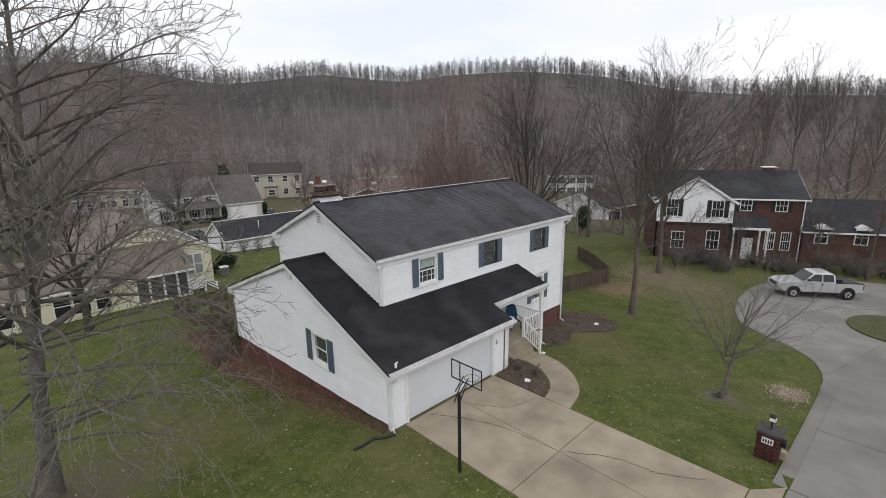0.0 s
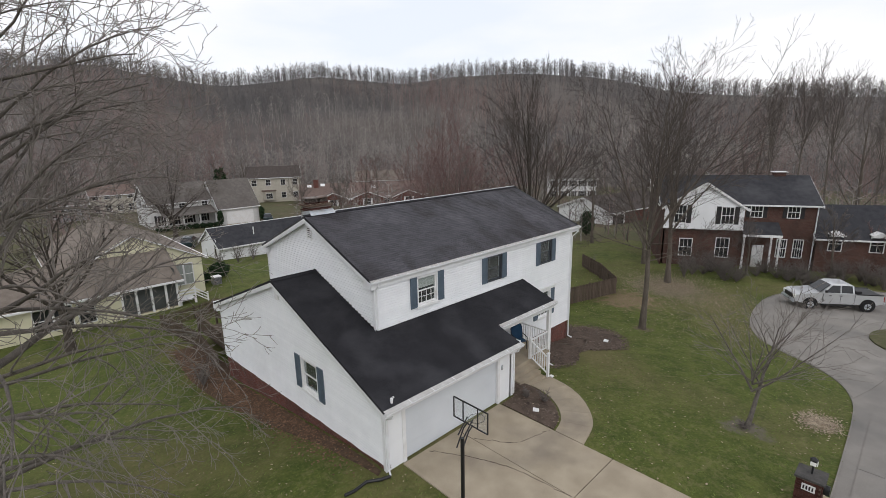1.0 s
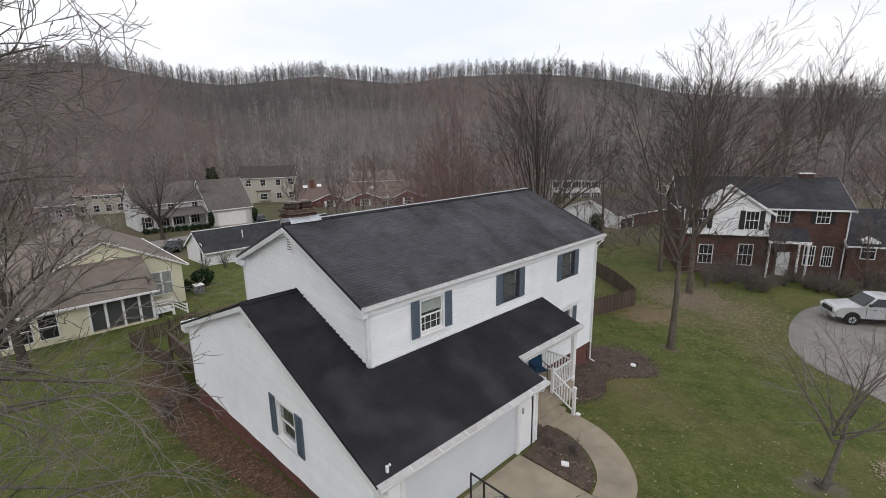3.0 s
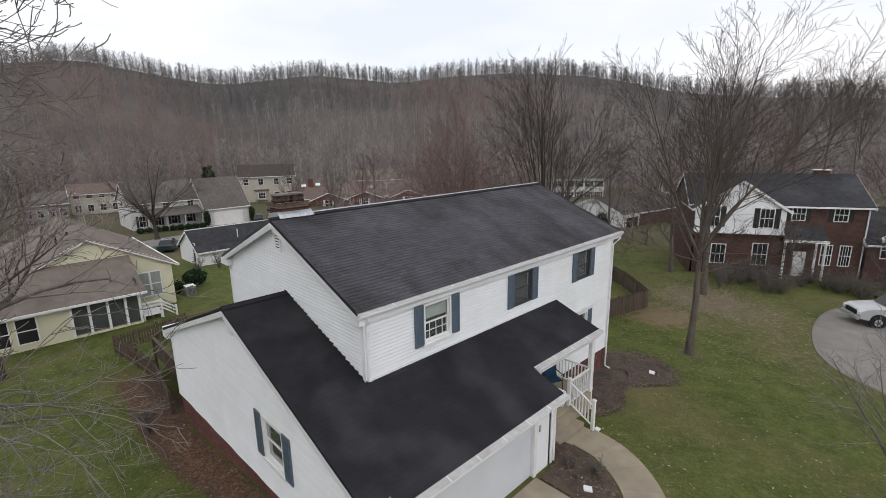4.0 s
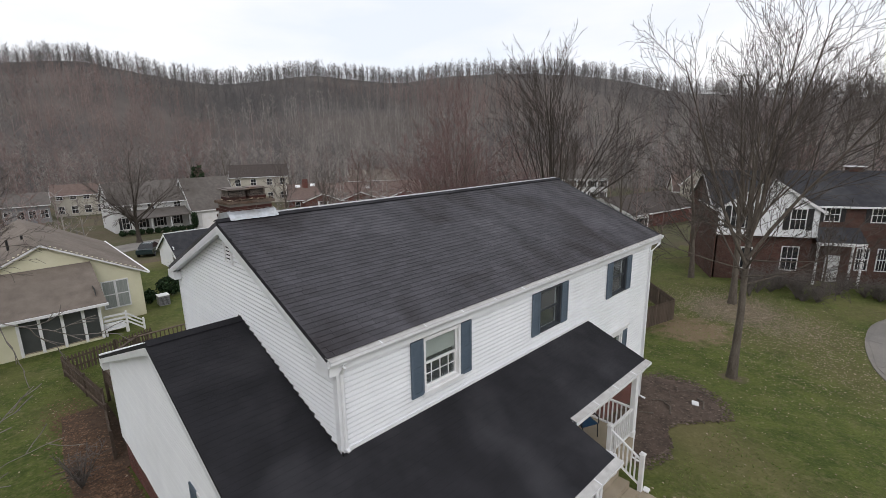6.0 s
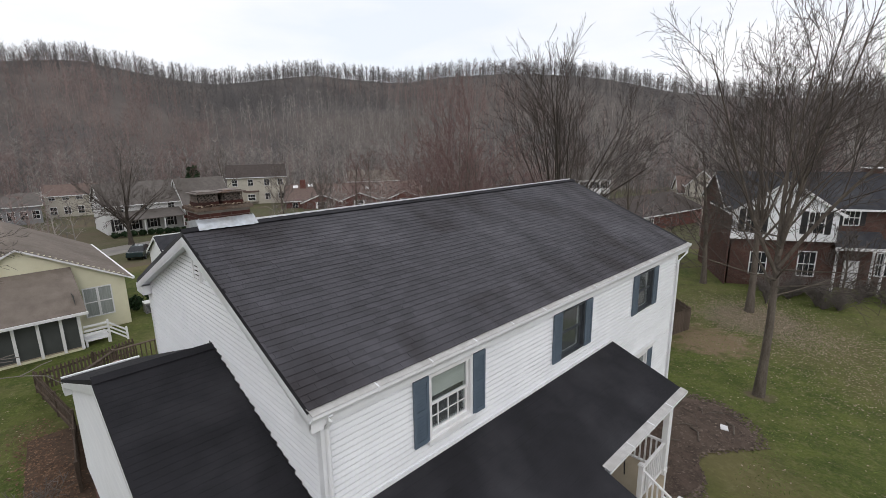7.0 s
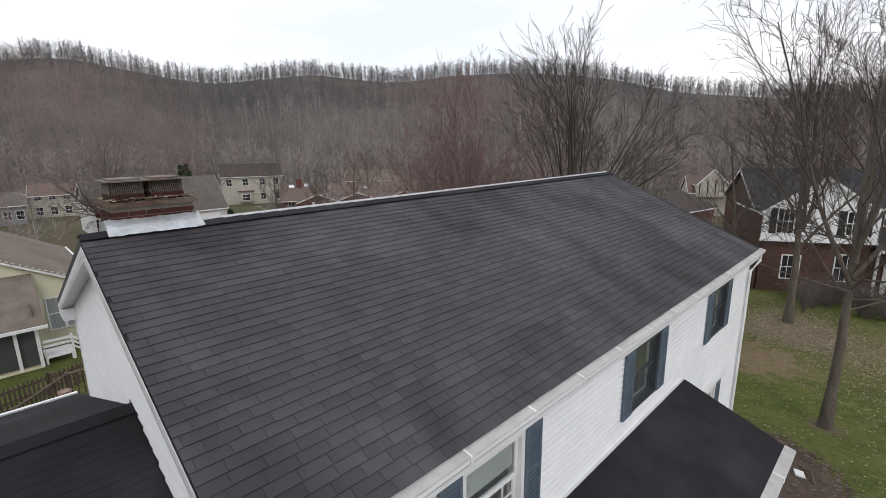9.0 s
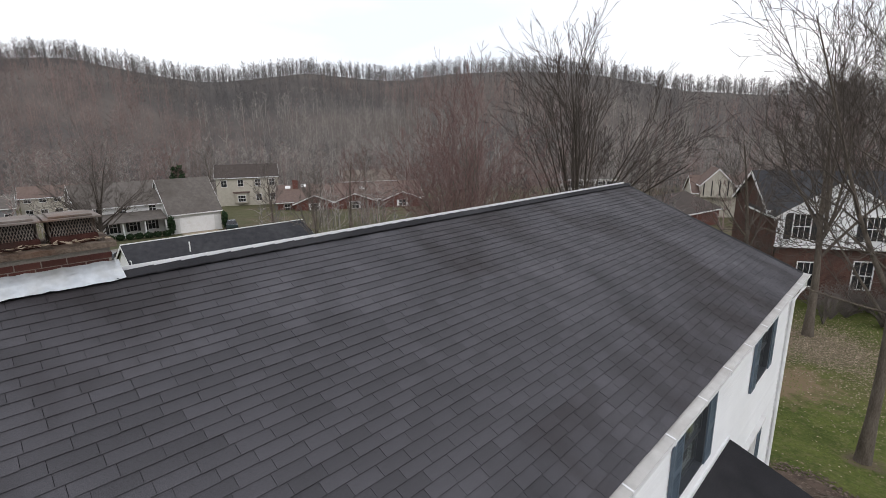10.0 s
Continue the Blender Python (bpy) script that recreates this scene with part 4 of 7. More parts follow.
wall("wall", house, pose(WX1, WY0, 0, 0, 0, 90), lambda z: (0, -WY0), 0.0, 2.5, [], M_SIDING, label="white garage return wall", board=0.105)
door = boxes("garage_door", M_WHITE, house, [(WX0 + 0.84, WX0 + 5.6, WY0 + 0.09, WY0 + 0.11, 0.02, 2.04)], "white sectional garage door, closed")
for k in range(4):
    bm = bmesh.new()
    box(bm, WX0 + 0.85, WX0 + 5.59, WY0 + 0.075, WY0 + 0.0895, 0.03 + k * 0.505, 0.531 + k * 0.505)
    part("door_panel", bm, M_DOORPAINT, door)
boxes("door_trim", M_TRIM, house, [(WX0 + 0.7, WX0 + 0.84, WY0 - 0.03, WY0 - 0.001, 0.0, 2.16), (WX0 + 5.6, WX0 + 5.74, WY0 - 0.03, WY0 - 0.001, 0.0, 2.16), (WX0 + 0.84, WX0 + 5.6, WY0 - 0.03, WY0 - 0.001, 2.04, 2.16)])
boxes("keypad", M_GALV, house, [(WX0 + 5.84, WX0 + 5.92, WY0 - 0.04, WY0 - 0.001, 1.42, 1.62)], "small grey garage keypad", bevel=0.006)

# low roof over garage and porch
PX1, PY = 9.05, -1.97
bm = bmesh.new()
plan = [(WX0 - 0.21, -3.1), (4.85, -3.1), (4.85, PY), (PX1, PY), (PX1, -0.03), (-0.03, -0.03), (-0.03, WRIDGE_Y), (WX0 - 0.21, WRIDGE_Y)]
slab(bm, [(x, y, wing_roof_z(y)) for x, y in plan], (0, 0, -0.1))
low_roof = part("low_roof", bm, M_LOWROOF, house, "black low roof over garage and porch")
bm = bmesh.new()
slab(bm, [(x, y, wing_roof_z(y)) for x, y in ((WX0 - 0.21, WRIDGE_Y), (-0.03, WRIDGE_Y), (-0.03, WY1 + 0.36), (WX0 - 0.21, WY1 + 0.36))], (0, 0, -0.1))
part("low_roof_rear", bm, M_LOWROOF, house, "black rear slope of the garage roof")
y, row = -3.1, 0
rk = random.Random(44)
while y < WRIDGE_Y - 0.3:
    x_to = 4.85 if y < PY else PX1 if y < -0.2 else -0.05
    t0 = 0.0045 + rk.uniform(0, 0.002)
    bm = bmesh.new()
    a, b = WX0 - 0.208, x_to - 0.003
    slab(bm, [(a, y, wing_roof_z(y) + t0), (b, y, wing_roof_z(y) + t0), (b, y + 0.133, wing_roof_z(y + 0.133) + 0.001), (a, y + 0.133, wing_roof_z(y + 0.133) + 0.001)], (0, 0, 0.0025))
    part("shingle_course", bm, M_LOWROOF, low_roof)
    y, row = y + 0.13, row + 1
bm = bmesh.new()
for s in (-1, 1):
    y = WRIDGE_Y + s * 0.16
    slab(bm, [(WX0 - 0.2, WRIDGE_Y + s * 0.002, WRIDGE_Z + 0.035), (-0.04, WRIDGE_Y + s * 0.002, WRIDGE_Z + 0.035), (-0.04, y, wing_roof_z(y) + 0.018), (WX0 - 0.2, y, wing_roof_z(y) + 0.018)], (0, 0, 0.012))
part("ridge_cap", bm, M_LOWROOF, house, "raised black ridge cap")
boxes("eave_edge", M_WHITE, house, [(WX0 - 0.2, -0.04, WY1 + 0.362, WY1 + 0.46, wing_roof_z(WY1 + 0.36) - 0.12, wing_roof_z(WY1 + 0.36) + 0.035)], "white rear gutter")
# step flashing along the gable, metal strip along the front wall
y = -0.1
while y < WRIDGE_Y:
    z = wing_roof_z(y)
    boxes("step_flashing", M_BLACK, house, [(-0.045, -0.026, y, y + 0.19, z - 0.02, z + 0.075)])
    y += 0.2
boxes("wall_flashing", M_WHITE, house, [(0.05, PX1 - 0.02, -0.06, -0.026, 3.54, 3.61)])
for s, y_e in ((-1, -3.1), (1, WY1 + 0.36)):
    bm = bmesh.new()
    x = WX0 - 0.215
    slab(bm, [(x, y_e, wing_roof_z(y_e) - 0.1), (x, WRIDGE_Y, WRIDGE_Z - 0.1), (x, WRIDGE_Y, WRIDGE_Z - 0.28), (x, y_e, wing_roof_z(y_e) - 0.26)], (0.03, 0, 0))
    part("rake_board", bm, M_WHITE, house)
    bm = bmesh.new()
    slab(bm, [(x + 0.031, y_e, wing_roof_z(y_e) - 0.24), (WX0 - 0.026, y_e, wing_roof_z(y_e) - 0.24), (WX0 - 0.026, WRIDGE_Y, WRIDGE_Z - 0.22), (x + 0.031, WRIDGE_Y, WRIDGE_Z - 0.22)], (0, 0, 0.015))
    part("soffit", bm, M_WHITE, house)
boxes("soffit_return", M_WHITE, house, [(WX0 - 0.22, WX0 - 0.03, WY1 - 0.1, WY1 + 0.42, 2.02, 2.3)], "white boxed eave return", bevel=0.01)
bm = bmesh.new()
box(bm, WX0 - 0.2, 4.85, -3.112, -3.085, 2.17, 2.36)
box(bm, 4.845, 4.865, -3.085, PY, 2.22, 2.5)
box(bm, 4.866, PX1, PY - 0.012, PY + 0.012, 2.58, 2.79)
part("fascia", bm, M_WHITE, house)
boxes("soffit", M_WHITE, house, [(WX0 - 0.18, 4.84, -3.08, WY0 - 0.036, 2.18, 2.2)])
gutter(house, WX0 - 0.23, 4.9, -3.114, 2.38)
gutter(house, 4.87, PX1 + 0.03, PY - 0.014, 2.8)
pipe("downspout", house, [(WX0 + 0.03, -3.18, 2.26), (WX0 + 0.03, -3.18, 2.15), (WX0 + 0.03, WY0 - 0.085, 1.95), (WX0 + 0.03, WY0 - 0.085, 0.16), (WX0 - 0.05, WY0 - 0.25, 0.06)], 0.04)
pipe("downspout", house, [(4.62, -3.18, 2.26), (4.68, -3.1, 2.1), (4.76, WY0 - 0.06, 1.95), (4.76, WY0 - 0.06, 0.1)], 0.035)
pipe("roof_vent_pipe", house, [(-1.62, -2.9, wing_roof_z(-2.9) - 0.05), (-1.62, -2.9, wing_roof_z(-2.9) + 0.15), (-1.56, -2.94, wing_roof_z(-2.9) + 0.2)], 0.045, M_WHITE, "short white roof vent pipe")

# porch
PORCH_Z = 0.34
porch = part("porch_floor", (lambda b: (box(b, 4.76, 9.0, -1.8, -0.03, -0.9, PORCH_Z), b)[1])(bmesh.new()), M_CONCRETE, house, "concrete porch floor")
for i, (y0, z1) in enumerate(((-2.12, 0.17), (-2.44, 0.0), (-2.7, -0.17))):
    boxes("porch_step", M_CONCRETE, house, [(5.75, 7.35, y0, -1.802 - 0.32 * i, -0.9, z1)], "worn concrete step", bevel=0.012)
boxes("porch_ceiling", M_TRIM, house, [(4.88, 9.0, PY + 0.02, -0.03, 2.5, 2.53)])
boxes("porch_beam", M_WHITE, house, [(4.88, 9.02, -1.86, -1.7, 2.531, 2.7)])


def porch_post(x, y, z0, z1, w=0.14):
    bm = bmesh.new()
    box(bm, x - w / 2, x + w / 2, y - w / 2, y + w / 2, z0, z1)
    box(bm, x - w / 2 - 0.03, x + w / 2 + 0.03, y - w / 2 - 0.03, y + w / 2 + 0.03, z0, z0 + 0.15)
    box(bm, x - w / 2 - 0.03, x + w / 2 + 0.03, y - w / 2 - 0.03, y + w / 2 + 0.03, z1 - 0.12, z1)
    return part("porch_post", bm, M_TRIM, house, "white square porch post")


porch_post(8.88, -1.75, PORCH_Z, 2.54)
pipe("downspout", house, [(9.0, PY - 0.06, 2.68), (9.0, -1.8, 2.5), (9.0, -1.79, -0.45), (9.06, -2.0, -0.55)], 0.035)


def railing(p, q, top0, top1, low0, low1, count):
    """White rails between two plan points with upright balusters."""
    bm = bmesh.new()
    d = Vector((q[0] - p[0], q[1] - p[1], 0)).normalized()
    s = Vector((-d.y, d.x, 0)) * 0.032
    slab(bm, [Vector((*p, top0)) - s, Vector((*q, top1)) - s, Vector((*q, top1)) + s, Vector((*p, top0)) + s], (0, 0, -0.05))
    rail = part("railing", bm, M_TRIM, house, "white porch railing")
    bm = bmesh.new()
    slab(bm, [Vector((*p, low0)) - s, Vector((*q, low1)) - s, Vector((*q, low1)) + s, Vector((*p, low0)) + s], (0, 0, -0.045))
    part("bottom_rail", bm, M_TRIM, rail)
    for k in range(1, count):
        t = k / count
        x, y = p[0] + (q[0] - p[0]) * t, p[1] + (q[1] - p[1]) * t
        boxes("baluster", M_TRIM, rail, [(x - 0.018, x + 0.018, y - 0.018, y + 0.018, low0 + (low1 - low0) * t, top0 + (top1 - top0) * t - 0.051)])
    return rail


def newel(x, y, z0, z1):
    bm = bmesh.new()
    box(bm, x - 0.055, x + 0.055, y - 0.055, y + 0.055, z0, z1)
    box(bm, x - 0.075, x + 0.075, y - 0.075, y + 0.075, z1 + 0.001, z1 + 0.03)
    box(bm, x - 0.05, x + 0.05, y - 0.05, y + 0.05, z1 + 0.031, z1 + 0.06)
    return part("newel_post", bm, M_TRIM, house, "white capped newel post")


railing((8.88, -1.68), (8.88, -0.03), 1.28, 1.28, 0.46, 0.46, 12)
railing((7.48, -1.75), (8.81, -1.75), 1.28, 1.28, 0.46, 0.46, 10)
newel(7.42, -1.75, PORCH_Z, 1.36)
newel(7.62, -2.62, ground_z(7.6, -2.6), 0.78)
railing((7.44, -1.81), (7.6, -2.56), 1.24, 0.66, 0.44, -0.12, 7)
newel(5.66, -1.75, PORCH_Z, 1.3)


# ---- neighbouring houses ----
def block(parent, place, length, depth, z0, eave, ridge, wall_mat, roof_mat, over=0.35, wall_label="", roof_label="", trim=None, rake=0.26):
    """A gabled block: u along the ridge, v away from the front, in the place's frame."""
    bm = bmesh.new()
    box(bm, 0, length, 0, depth, z0, eave)
    m = depth / 2
    for u in (0.0, length - 0.15):
        slab(bm, [(u, 0, eave), (u, depth, eave), (u, m, ridge - 0.1)], (0.15, 0, 0))
    w = part("wall", bm, wall_mat, parent, wall_label)
    w.matrix_basis = place
    k = (ridge - eave) / m
    for s in (0, 1):
        bm = bmesh.new()
        v = -over if s == 0 else depth + over
        z = eave - over * k
        slab(bm, [(-over * 0.7, v, z), (length + over * 0.7, v, z), (length + over * 0.7, m, ridge), (-over * 0.7, m, ridge)], (0, 0, -0.12))
        r = part("roof", bm, roof_mat, parent, roof_label)
        r.matrix_basis = place
    bm = bmesh.new()
    z = eave - over * k
    for v in (-over - 0.02, depth + over):
        box(bm, -over * 0.7, length + over * 0.7, v - 0.1, v + 0.02, z - 0.14, z + 0.0)
    for u in (-over * 0.7 - 0.03, length + over * 0.7):
        for v in (-over, depth + over):
            slab(bm, [(u, v, z - 0.02), (u, m, ridge - 0.02), (u, m, ridge - rake), (u, v, z - rake)], (0.03, 0, 0))
    t = part("eave_trim", bm, trim or M_TRIM, parent, "white eave and rake trim")
    t.matrix_basis = place
    return w


def far_window(parent, place, side, a, z, w, h, depth=0.0, length=0.0, shutters=0.0, cols=2, rows=2, shutter_mat=None, frame_mat=None, pane_mat=None):
    """A framed window set proud on a far wall: side front (v = 0), left (u = 0)."""
    turn = place @ (pose(a, 0, 0) if side == "front" else pose(0, a, 0, 0, 0, -90) if side == "left" else pose(length, a, 0, 0, 0, 90))
    bm = bmesh.new()
    x, f = w / 2, 0.07
    frame_ring(bm, -x, x, z, z + h, f, -0.07, -0.002)
    win = part("window", bm, frame_mat or M_TRIM, parent)
    win.matrix_basis = turn
    boxes("meeting_rail", frame_mat or M_TRIM, win, [(-x, x, -0.055, -0.024, z + h / 2 - 0.03, z + h / 2 + 0.03)])
    for k in range(1, cols):
        u = -x + w * k / cols
        boxes("glazing_bar", frame_mat or M_TRIM, win, [(u - 0.015, u + 0.015, -0.05, -0.026, z, z + h)])
    boxes("pane", pane_mat or M_DARKPANE, win, [(-x, x, -0.022, -0.002, z, z + h)])
    if shutters:
        for s in (-1, 1):
            c = s * (x + f + 0.01 + shutters / 2)
            boxes("shutter", shutter_mat or M_BLACK, win, [(c - shutters / 2, c + shutters / 2, -0.05, -0.002, z - f, z + h + f)])
    return win


M_DARKPANE = material("dark_far_glass", (0.012, 0.013, 0.015), (0.035, 0.037, 0.04), 0.8, 0.12, bump=0.0)
M_CURTAIN = material("curtained_glass", (0.22, 0.24, 0.23), (0.4, 0.42, 0.4), 2.5, 0.15, bump=0.0, stretch=(6, 1, 0.3))
M_TEAL = material("dark_screen", (0.04, 0.044, 0.044), (0.085, 0.092, 0.09), 1.0, 0.5, bump=0.0)

# yellow house with a screened porch
yellow = thing("yellow_house", "pale yellow sided house with tan roof and screened porch", "house")
YG = -2.35
YP = pose(3.0, 29.8, 0, 0, 0, 90)          # ridge runs away from the porch: local u is +y, local v is -x
block(yellow, YP, 14.0, 9.8, YG - 0.4, 0.95, 3.45, M_YELLOW, M_ROOF_TAN, 0.4, "pale yellow lap siding", "tan shingle roof", rake=0.13)
bm = bmesh.new()
z = YG + 0.1
while z < 3.2:
    e = max(0.0, (z - 0.9) / 0.51)
    if 9.8 - 2 * e > 0.2:
        slab(bm, [(-6.8 + e, 29.798, z), (3.0 - e, 29.798, z), (3.0 - e, 29.775, z), (-6.8 + e, 29.775, z)], (0, 0.012, 0.12))
    z += 0.125
part("lap_siding", bm, M_YELLOW, yellow)
bm = bmesh.new()
z = YG + 0.1
while z < 0.8:
    slab(bm, [(3.002, 29.8, z), (3.002, 43.8, z), (3.025, 43.8, z), (3.025, 29.8, z)], (-0.012, 0, 0.12))
    z += 0.125
part("lap_siding", bm, M_YELLOW, yellow)
FACE = pose(0, 29.775, 0)
for a in (1.1, 1.85):
    far_window(yellow, FACE, "front", a, -1.35, 0.62, 1.75, cols=1, pane_mat=M_CURTAIN)
# porch in front: tan lean-to roof, yellow left half with windows, screened right half
bm = bmesh.new()
slab(bm, [(-14.9, 26.15, 0.1), (0.4, 26.15, 0.1), (0.4, 29.78, 1.95), (-14.9, 29.78, 1.95)], (0, 0, -0.12))
part("porch_roof", bm, M_ROOF_TAN, yellow, "tan shingle lean-to roof")
boxes("porch_gutter", M_TRIM, yellow, [(-14.95, 0.45, 26.03, 26.15, -0.08, 0.06)])
boxes("porch_wall", M_YELLOW, yellow, [(-14.6, -3.72, 26.5, 29.76, YG - 0.3, 0.05), (-3.7, 0.05, 26.5, 26.6, YG - 0.3, YG + 0.25)], "pale yellow porch wall")
boxes("porch_floor", M_CONCRETE, yellow, [(-3.7, 0.1, 26.62, 29.75, YG - 0.2, YG + 0.3)])
boxes("screen", M_TEAL, yellow, [(-3.68, 0.02, 26.66, 26.67, YG + 0.25, 0.0)], "dark insect screen")
boxes("screen", M_TEAL, yellow, [(0.0, 0.01, 26.68, 29.7, YG + 0.25, 0.9)], "dark insect screen")
for x in (-3.7, -2.78, -1.78, -0.8, 0.0):
    boxes("screen_post", M_TRIM, yellow, [(x - 0.07, x + 0.07, 26.46, 26.64, YG + 0.2, 0.05)])
boxes("screen_post", M_TRIM, yellow, [(-0.06, 0.08, 28.0, 28.14, YG + 0.2, 0.8)])
for a, w in ((-8.25, 0.95), (-7.15, 0.95), (-5.85, 0.9), (-11.4, 1.0), (-12.6, 1.0)):
    far_window(yellow, pose(0, 26.5, 0), "front", a, -1.75, w, 1.5, cols=1)
for x, y in ((-3.2, 33.0), (-2.4, 34.3)):
    pipe("roof_pipe", yellow, [(x, y, 2.4), (x, y, 3.45)], 0.07, M_BLACK, "dark roof pipe")
deck = thing("porch_steps", "white wooden landing and stair rail", "stairs")
boxes("landing", M_TRIM, deck, [(0.15, 1.3, 26.7, 28.0, -1.9, -1.8), (0.15, 0.25, 26.7, 26.8, YG, -1.9), (1.2, 1.3, 26.7, 26.8, YG, -1.9)])
for z in (-1.55, -1.3, -1.05):
    boxes("rail", M_TRIM, deck, [(0.15, 1.3, 26.68, 26.72, z, z + 0.12)])
    bm = bmesh.new()
    slab(bm, [(1.3, 26.68, z), (2.1, 26.3, z - 0.6), (2.1, 26.3, z - 0.48), (1.3, 26.68, z + 0.12)], (0, 0.04, 0))
    part("rail", bm, M_TRIM, deck)
boxes("rail_post", M_TRIM, deck, [(1.26, 1.36, 26.66, 26.76, YG, -0.85)])
boxes("rail_post", M_TRIM, deck, [(2.05, 2.15, 26.26, 26.36, YG - 0.05, -1.4)])

# white garage behind
outbuilding = thing("white_outbuilding", "low white outbuilding with black roof behind the house", "outbuilding")
SHED = pose(8.6, 42.0, 0)
block(outbuilding, SHED, 16.5, 6.2, -3.6, -1.25, 0.5, M_SIDING, M_ROOF_DARK, 0.3, "white siding", "black shingle roof")
boxes("ridge_strip", M_TRIM, outbuilding, [(8.4, 25.3, 45.05, 45.18, 0.49, 0.56)])
far_window(outbuilding, SHED, "left", 1.2, -2.5, 0.7, 1.9, cols=1, frame_mat=M_TRIM)
pipe("roof_pipe", outbuilding, [(13.2, 43.2, -0.6), (13.2, 43.2, 0.3)], 0.06, M_TRIM, "white roof pipe")

# beige house with garage
beige = thing("beige_house", "beige house with grey roof, front porch and attached garage", "house")
BG = -4.5
block(beige, pose(10.2, 79.0, 0), 12.0, 9.0, BG - 0.5, 0.3, 3.2, M_BEIGE, M_ROOF_GREY, 0.4, "beige siding", "tan grey roof")
block(beige, pose(20.6, 76.3, 0), 7.4, 9.0, BG - 0.5, -1.3, 3.4, M_BEIGE, M_ROOF_GREY, 0.35, "beige garage wall", "tan grey roof")
bm = bmesh.new()
slab(bm, [(11.6, 76.2, -1.95), (20.3, 76.2, -1.95), (20.3, 79.0, -0.9), (11.6, 79.0, -0.9)], (0, 0, -0.12))
part("porch_roof", bm, M_ROOF_GREY, beige, "grey porch roof")
for x in (12.0, 14.7, 17.4, 20.1):
    boxes("porch_post", M_TRIM, beige, [(x - 0.09, x + 0.09, 76.4, 76.58, BG - 0.4, -2.0)])
boxes("porch_floor", M_CONCRETE, beige, [(11.6, 20.3, 76.3, 78.9, BG - 0.5, BG + 0.2)])
for a in (1.5, 3.7, 6.2, 8.6):
    far_window(beige, pose(10.2, 79.0, 0), "front", a, -3.7, 0.9, 1.7, shutters=0.35)
for a in (2.0, 5.2, 9.0):
    far_window(beige, pose(10.2, 79.0, 0), "front", a, -1.0, 0.9, 0.85)
for a in (2.5, 6.0):
    far_window(beige, pose(10.2, 79.0, 0), "left", a, -0.6, 0.8, 1.2, shutters=0.3)
boxes("garage_door", M_TRIM, beige, [(21.9, 26.9, 76.24, 76.29, BG - 0.3, -2.2)], "white garage door")
# brick ranch
ranch = thing("brick_ranch_house", "long low red brick house with brown roof and white-edged gables", "house")
RN = pose(44.9, 91.6, 0, 0, 0, -29)
block(ranch, RN, 31.0, 14.0, -7.4, -3.4, -0.6, M_BRICK, M_ROOF_BROWN, 0.5, "red brick wall", "brown shingle roof")
for u, w in ((3.5, 8.0), (11.4, 8.6), (21.8, 8.2)):
    block(ranch, RN @ pose(u + w, -2.6, 0, 0, 0, 90), 8.5, w, -7.4, -3.6, -2.0, M_BRICK, M_ROOF_BROWN, 0.4, "red brick gable", "brown shingle roof")
    far_window(ranch, RN @ pose(0, -2.6, 0), "front", u + w / 2, -5.2, 1.5, 1.4, shutters=0.4, shutter_mat=M_TRIM)
for u in (2.0, 20.8):
    far_window(ranch, RN, "front", u, -5.4, 1.0, 1.4)
boxes("ranch_chimney", M_BRICK, ranch, [(3.2, 4.4, 5.0, 6.0, -1.6, 0.6)], "brick chimney").matrix_basis = RN
for u, v in ((1.6, 5.2), (4.9, 5.6), (17.5, 3.6)):
    bm = bmesh.new()
    z = -3.4 + 0.4 * v
    slab(bm, [(u, v, z + 0.02), (u + 1.1, v, z + 0.02), (u + 1.1, v + 1.1, z + 0.46), (u, v + 1.1, z + 0.46)], (0, 0, 0.1))
    part("skylight", bm, M_TRIM, ranch, "white roof skylight").matrix_basis = RN
# cream two-storey house
cream = thing("cream_house", "cream two-storey house with dark brown roof and bay window", "house")
CR = pose(38.9, 107.6, 0, 0, 0, -23.8)
block(cream, CR, 13.0, 8.0, -6.0, 1.3, 3.8, M_CREAM, M_ROOF_UMBER, 0.4, "cream wall", "dark brown roof")
for a, z in ((1.6, -0.9), (5.0, -0.9), (8.6, -0.9), (11.6, -0.9), (8.6, -4.2), (11.6, -4.2)):
    far_window(cream, CR, "front", a, z, 1.1, 1.4)
bm = bmesh.new()
slab(bm, [(3.4, -0.002, -4.6), (4.0, -0.9, -4.6), (6.0, -0.9, -4.6), (6.6, -0.002, -4.6)], (0, 0, 2.2))
part("bay", bm, M_CREAM, cream, "cream bay").matrix_basis = CR
far_window(cream, CR @ pose(0, -0.9, 0), "front", 5.0, -4.2, 1.5, 1.3, cols=3)
bm = bmesh.new()
slab(bm, [(3.2, -0.002, -2.38), (3.8, -1.1, -2.38), (6.2, -1.1, -2.38), (6.8, -0.002, -2.38)], (0, 0, 0.3))
part("bay_roof", bm, M_ROOF_BROWN, cream, "small dark bay roof").matrix_basis = CR
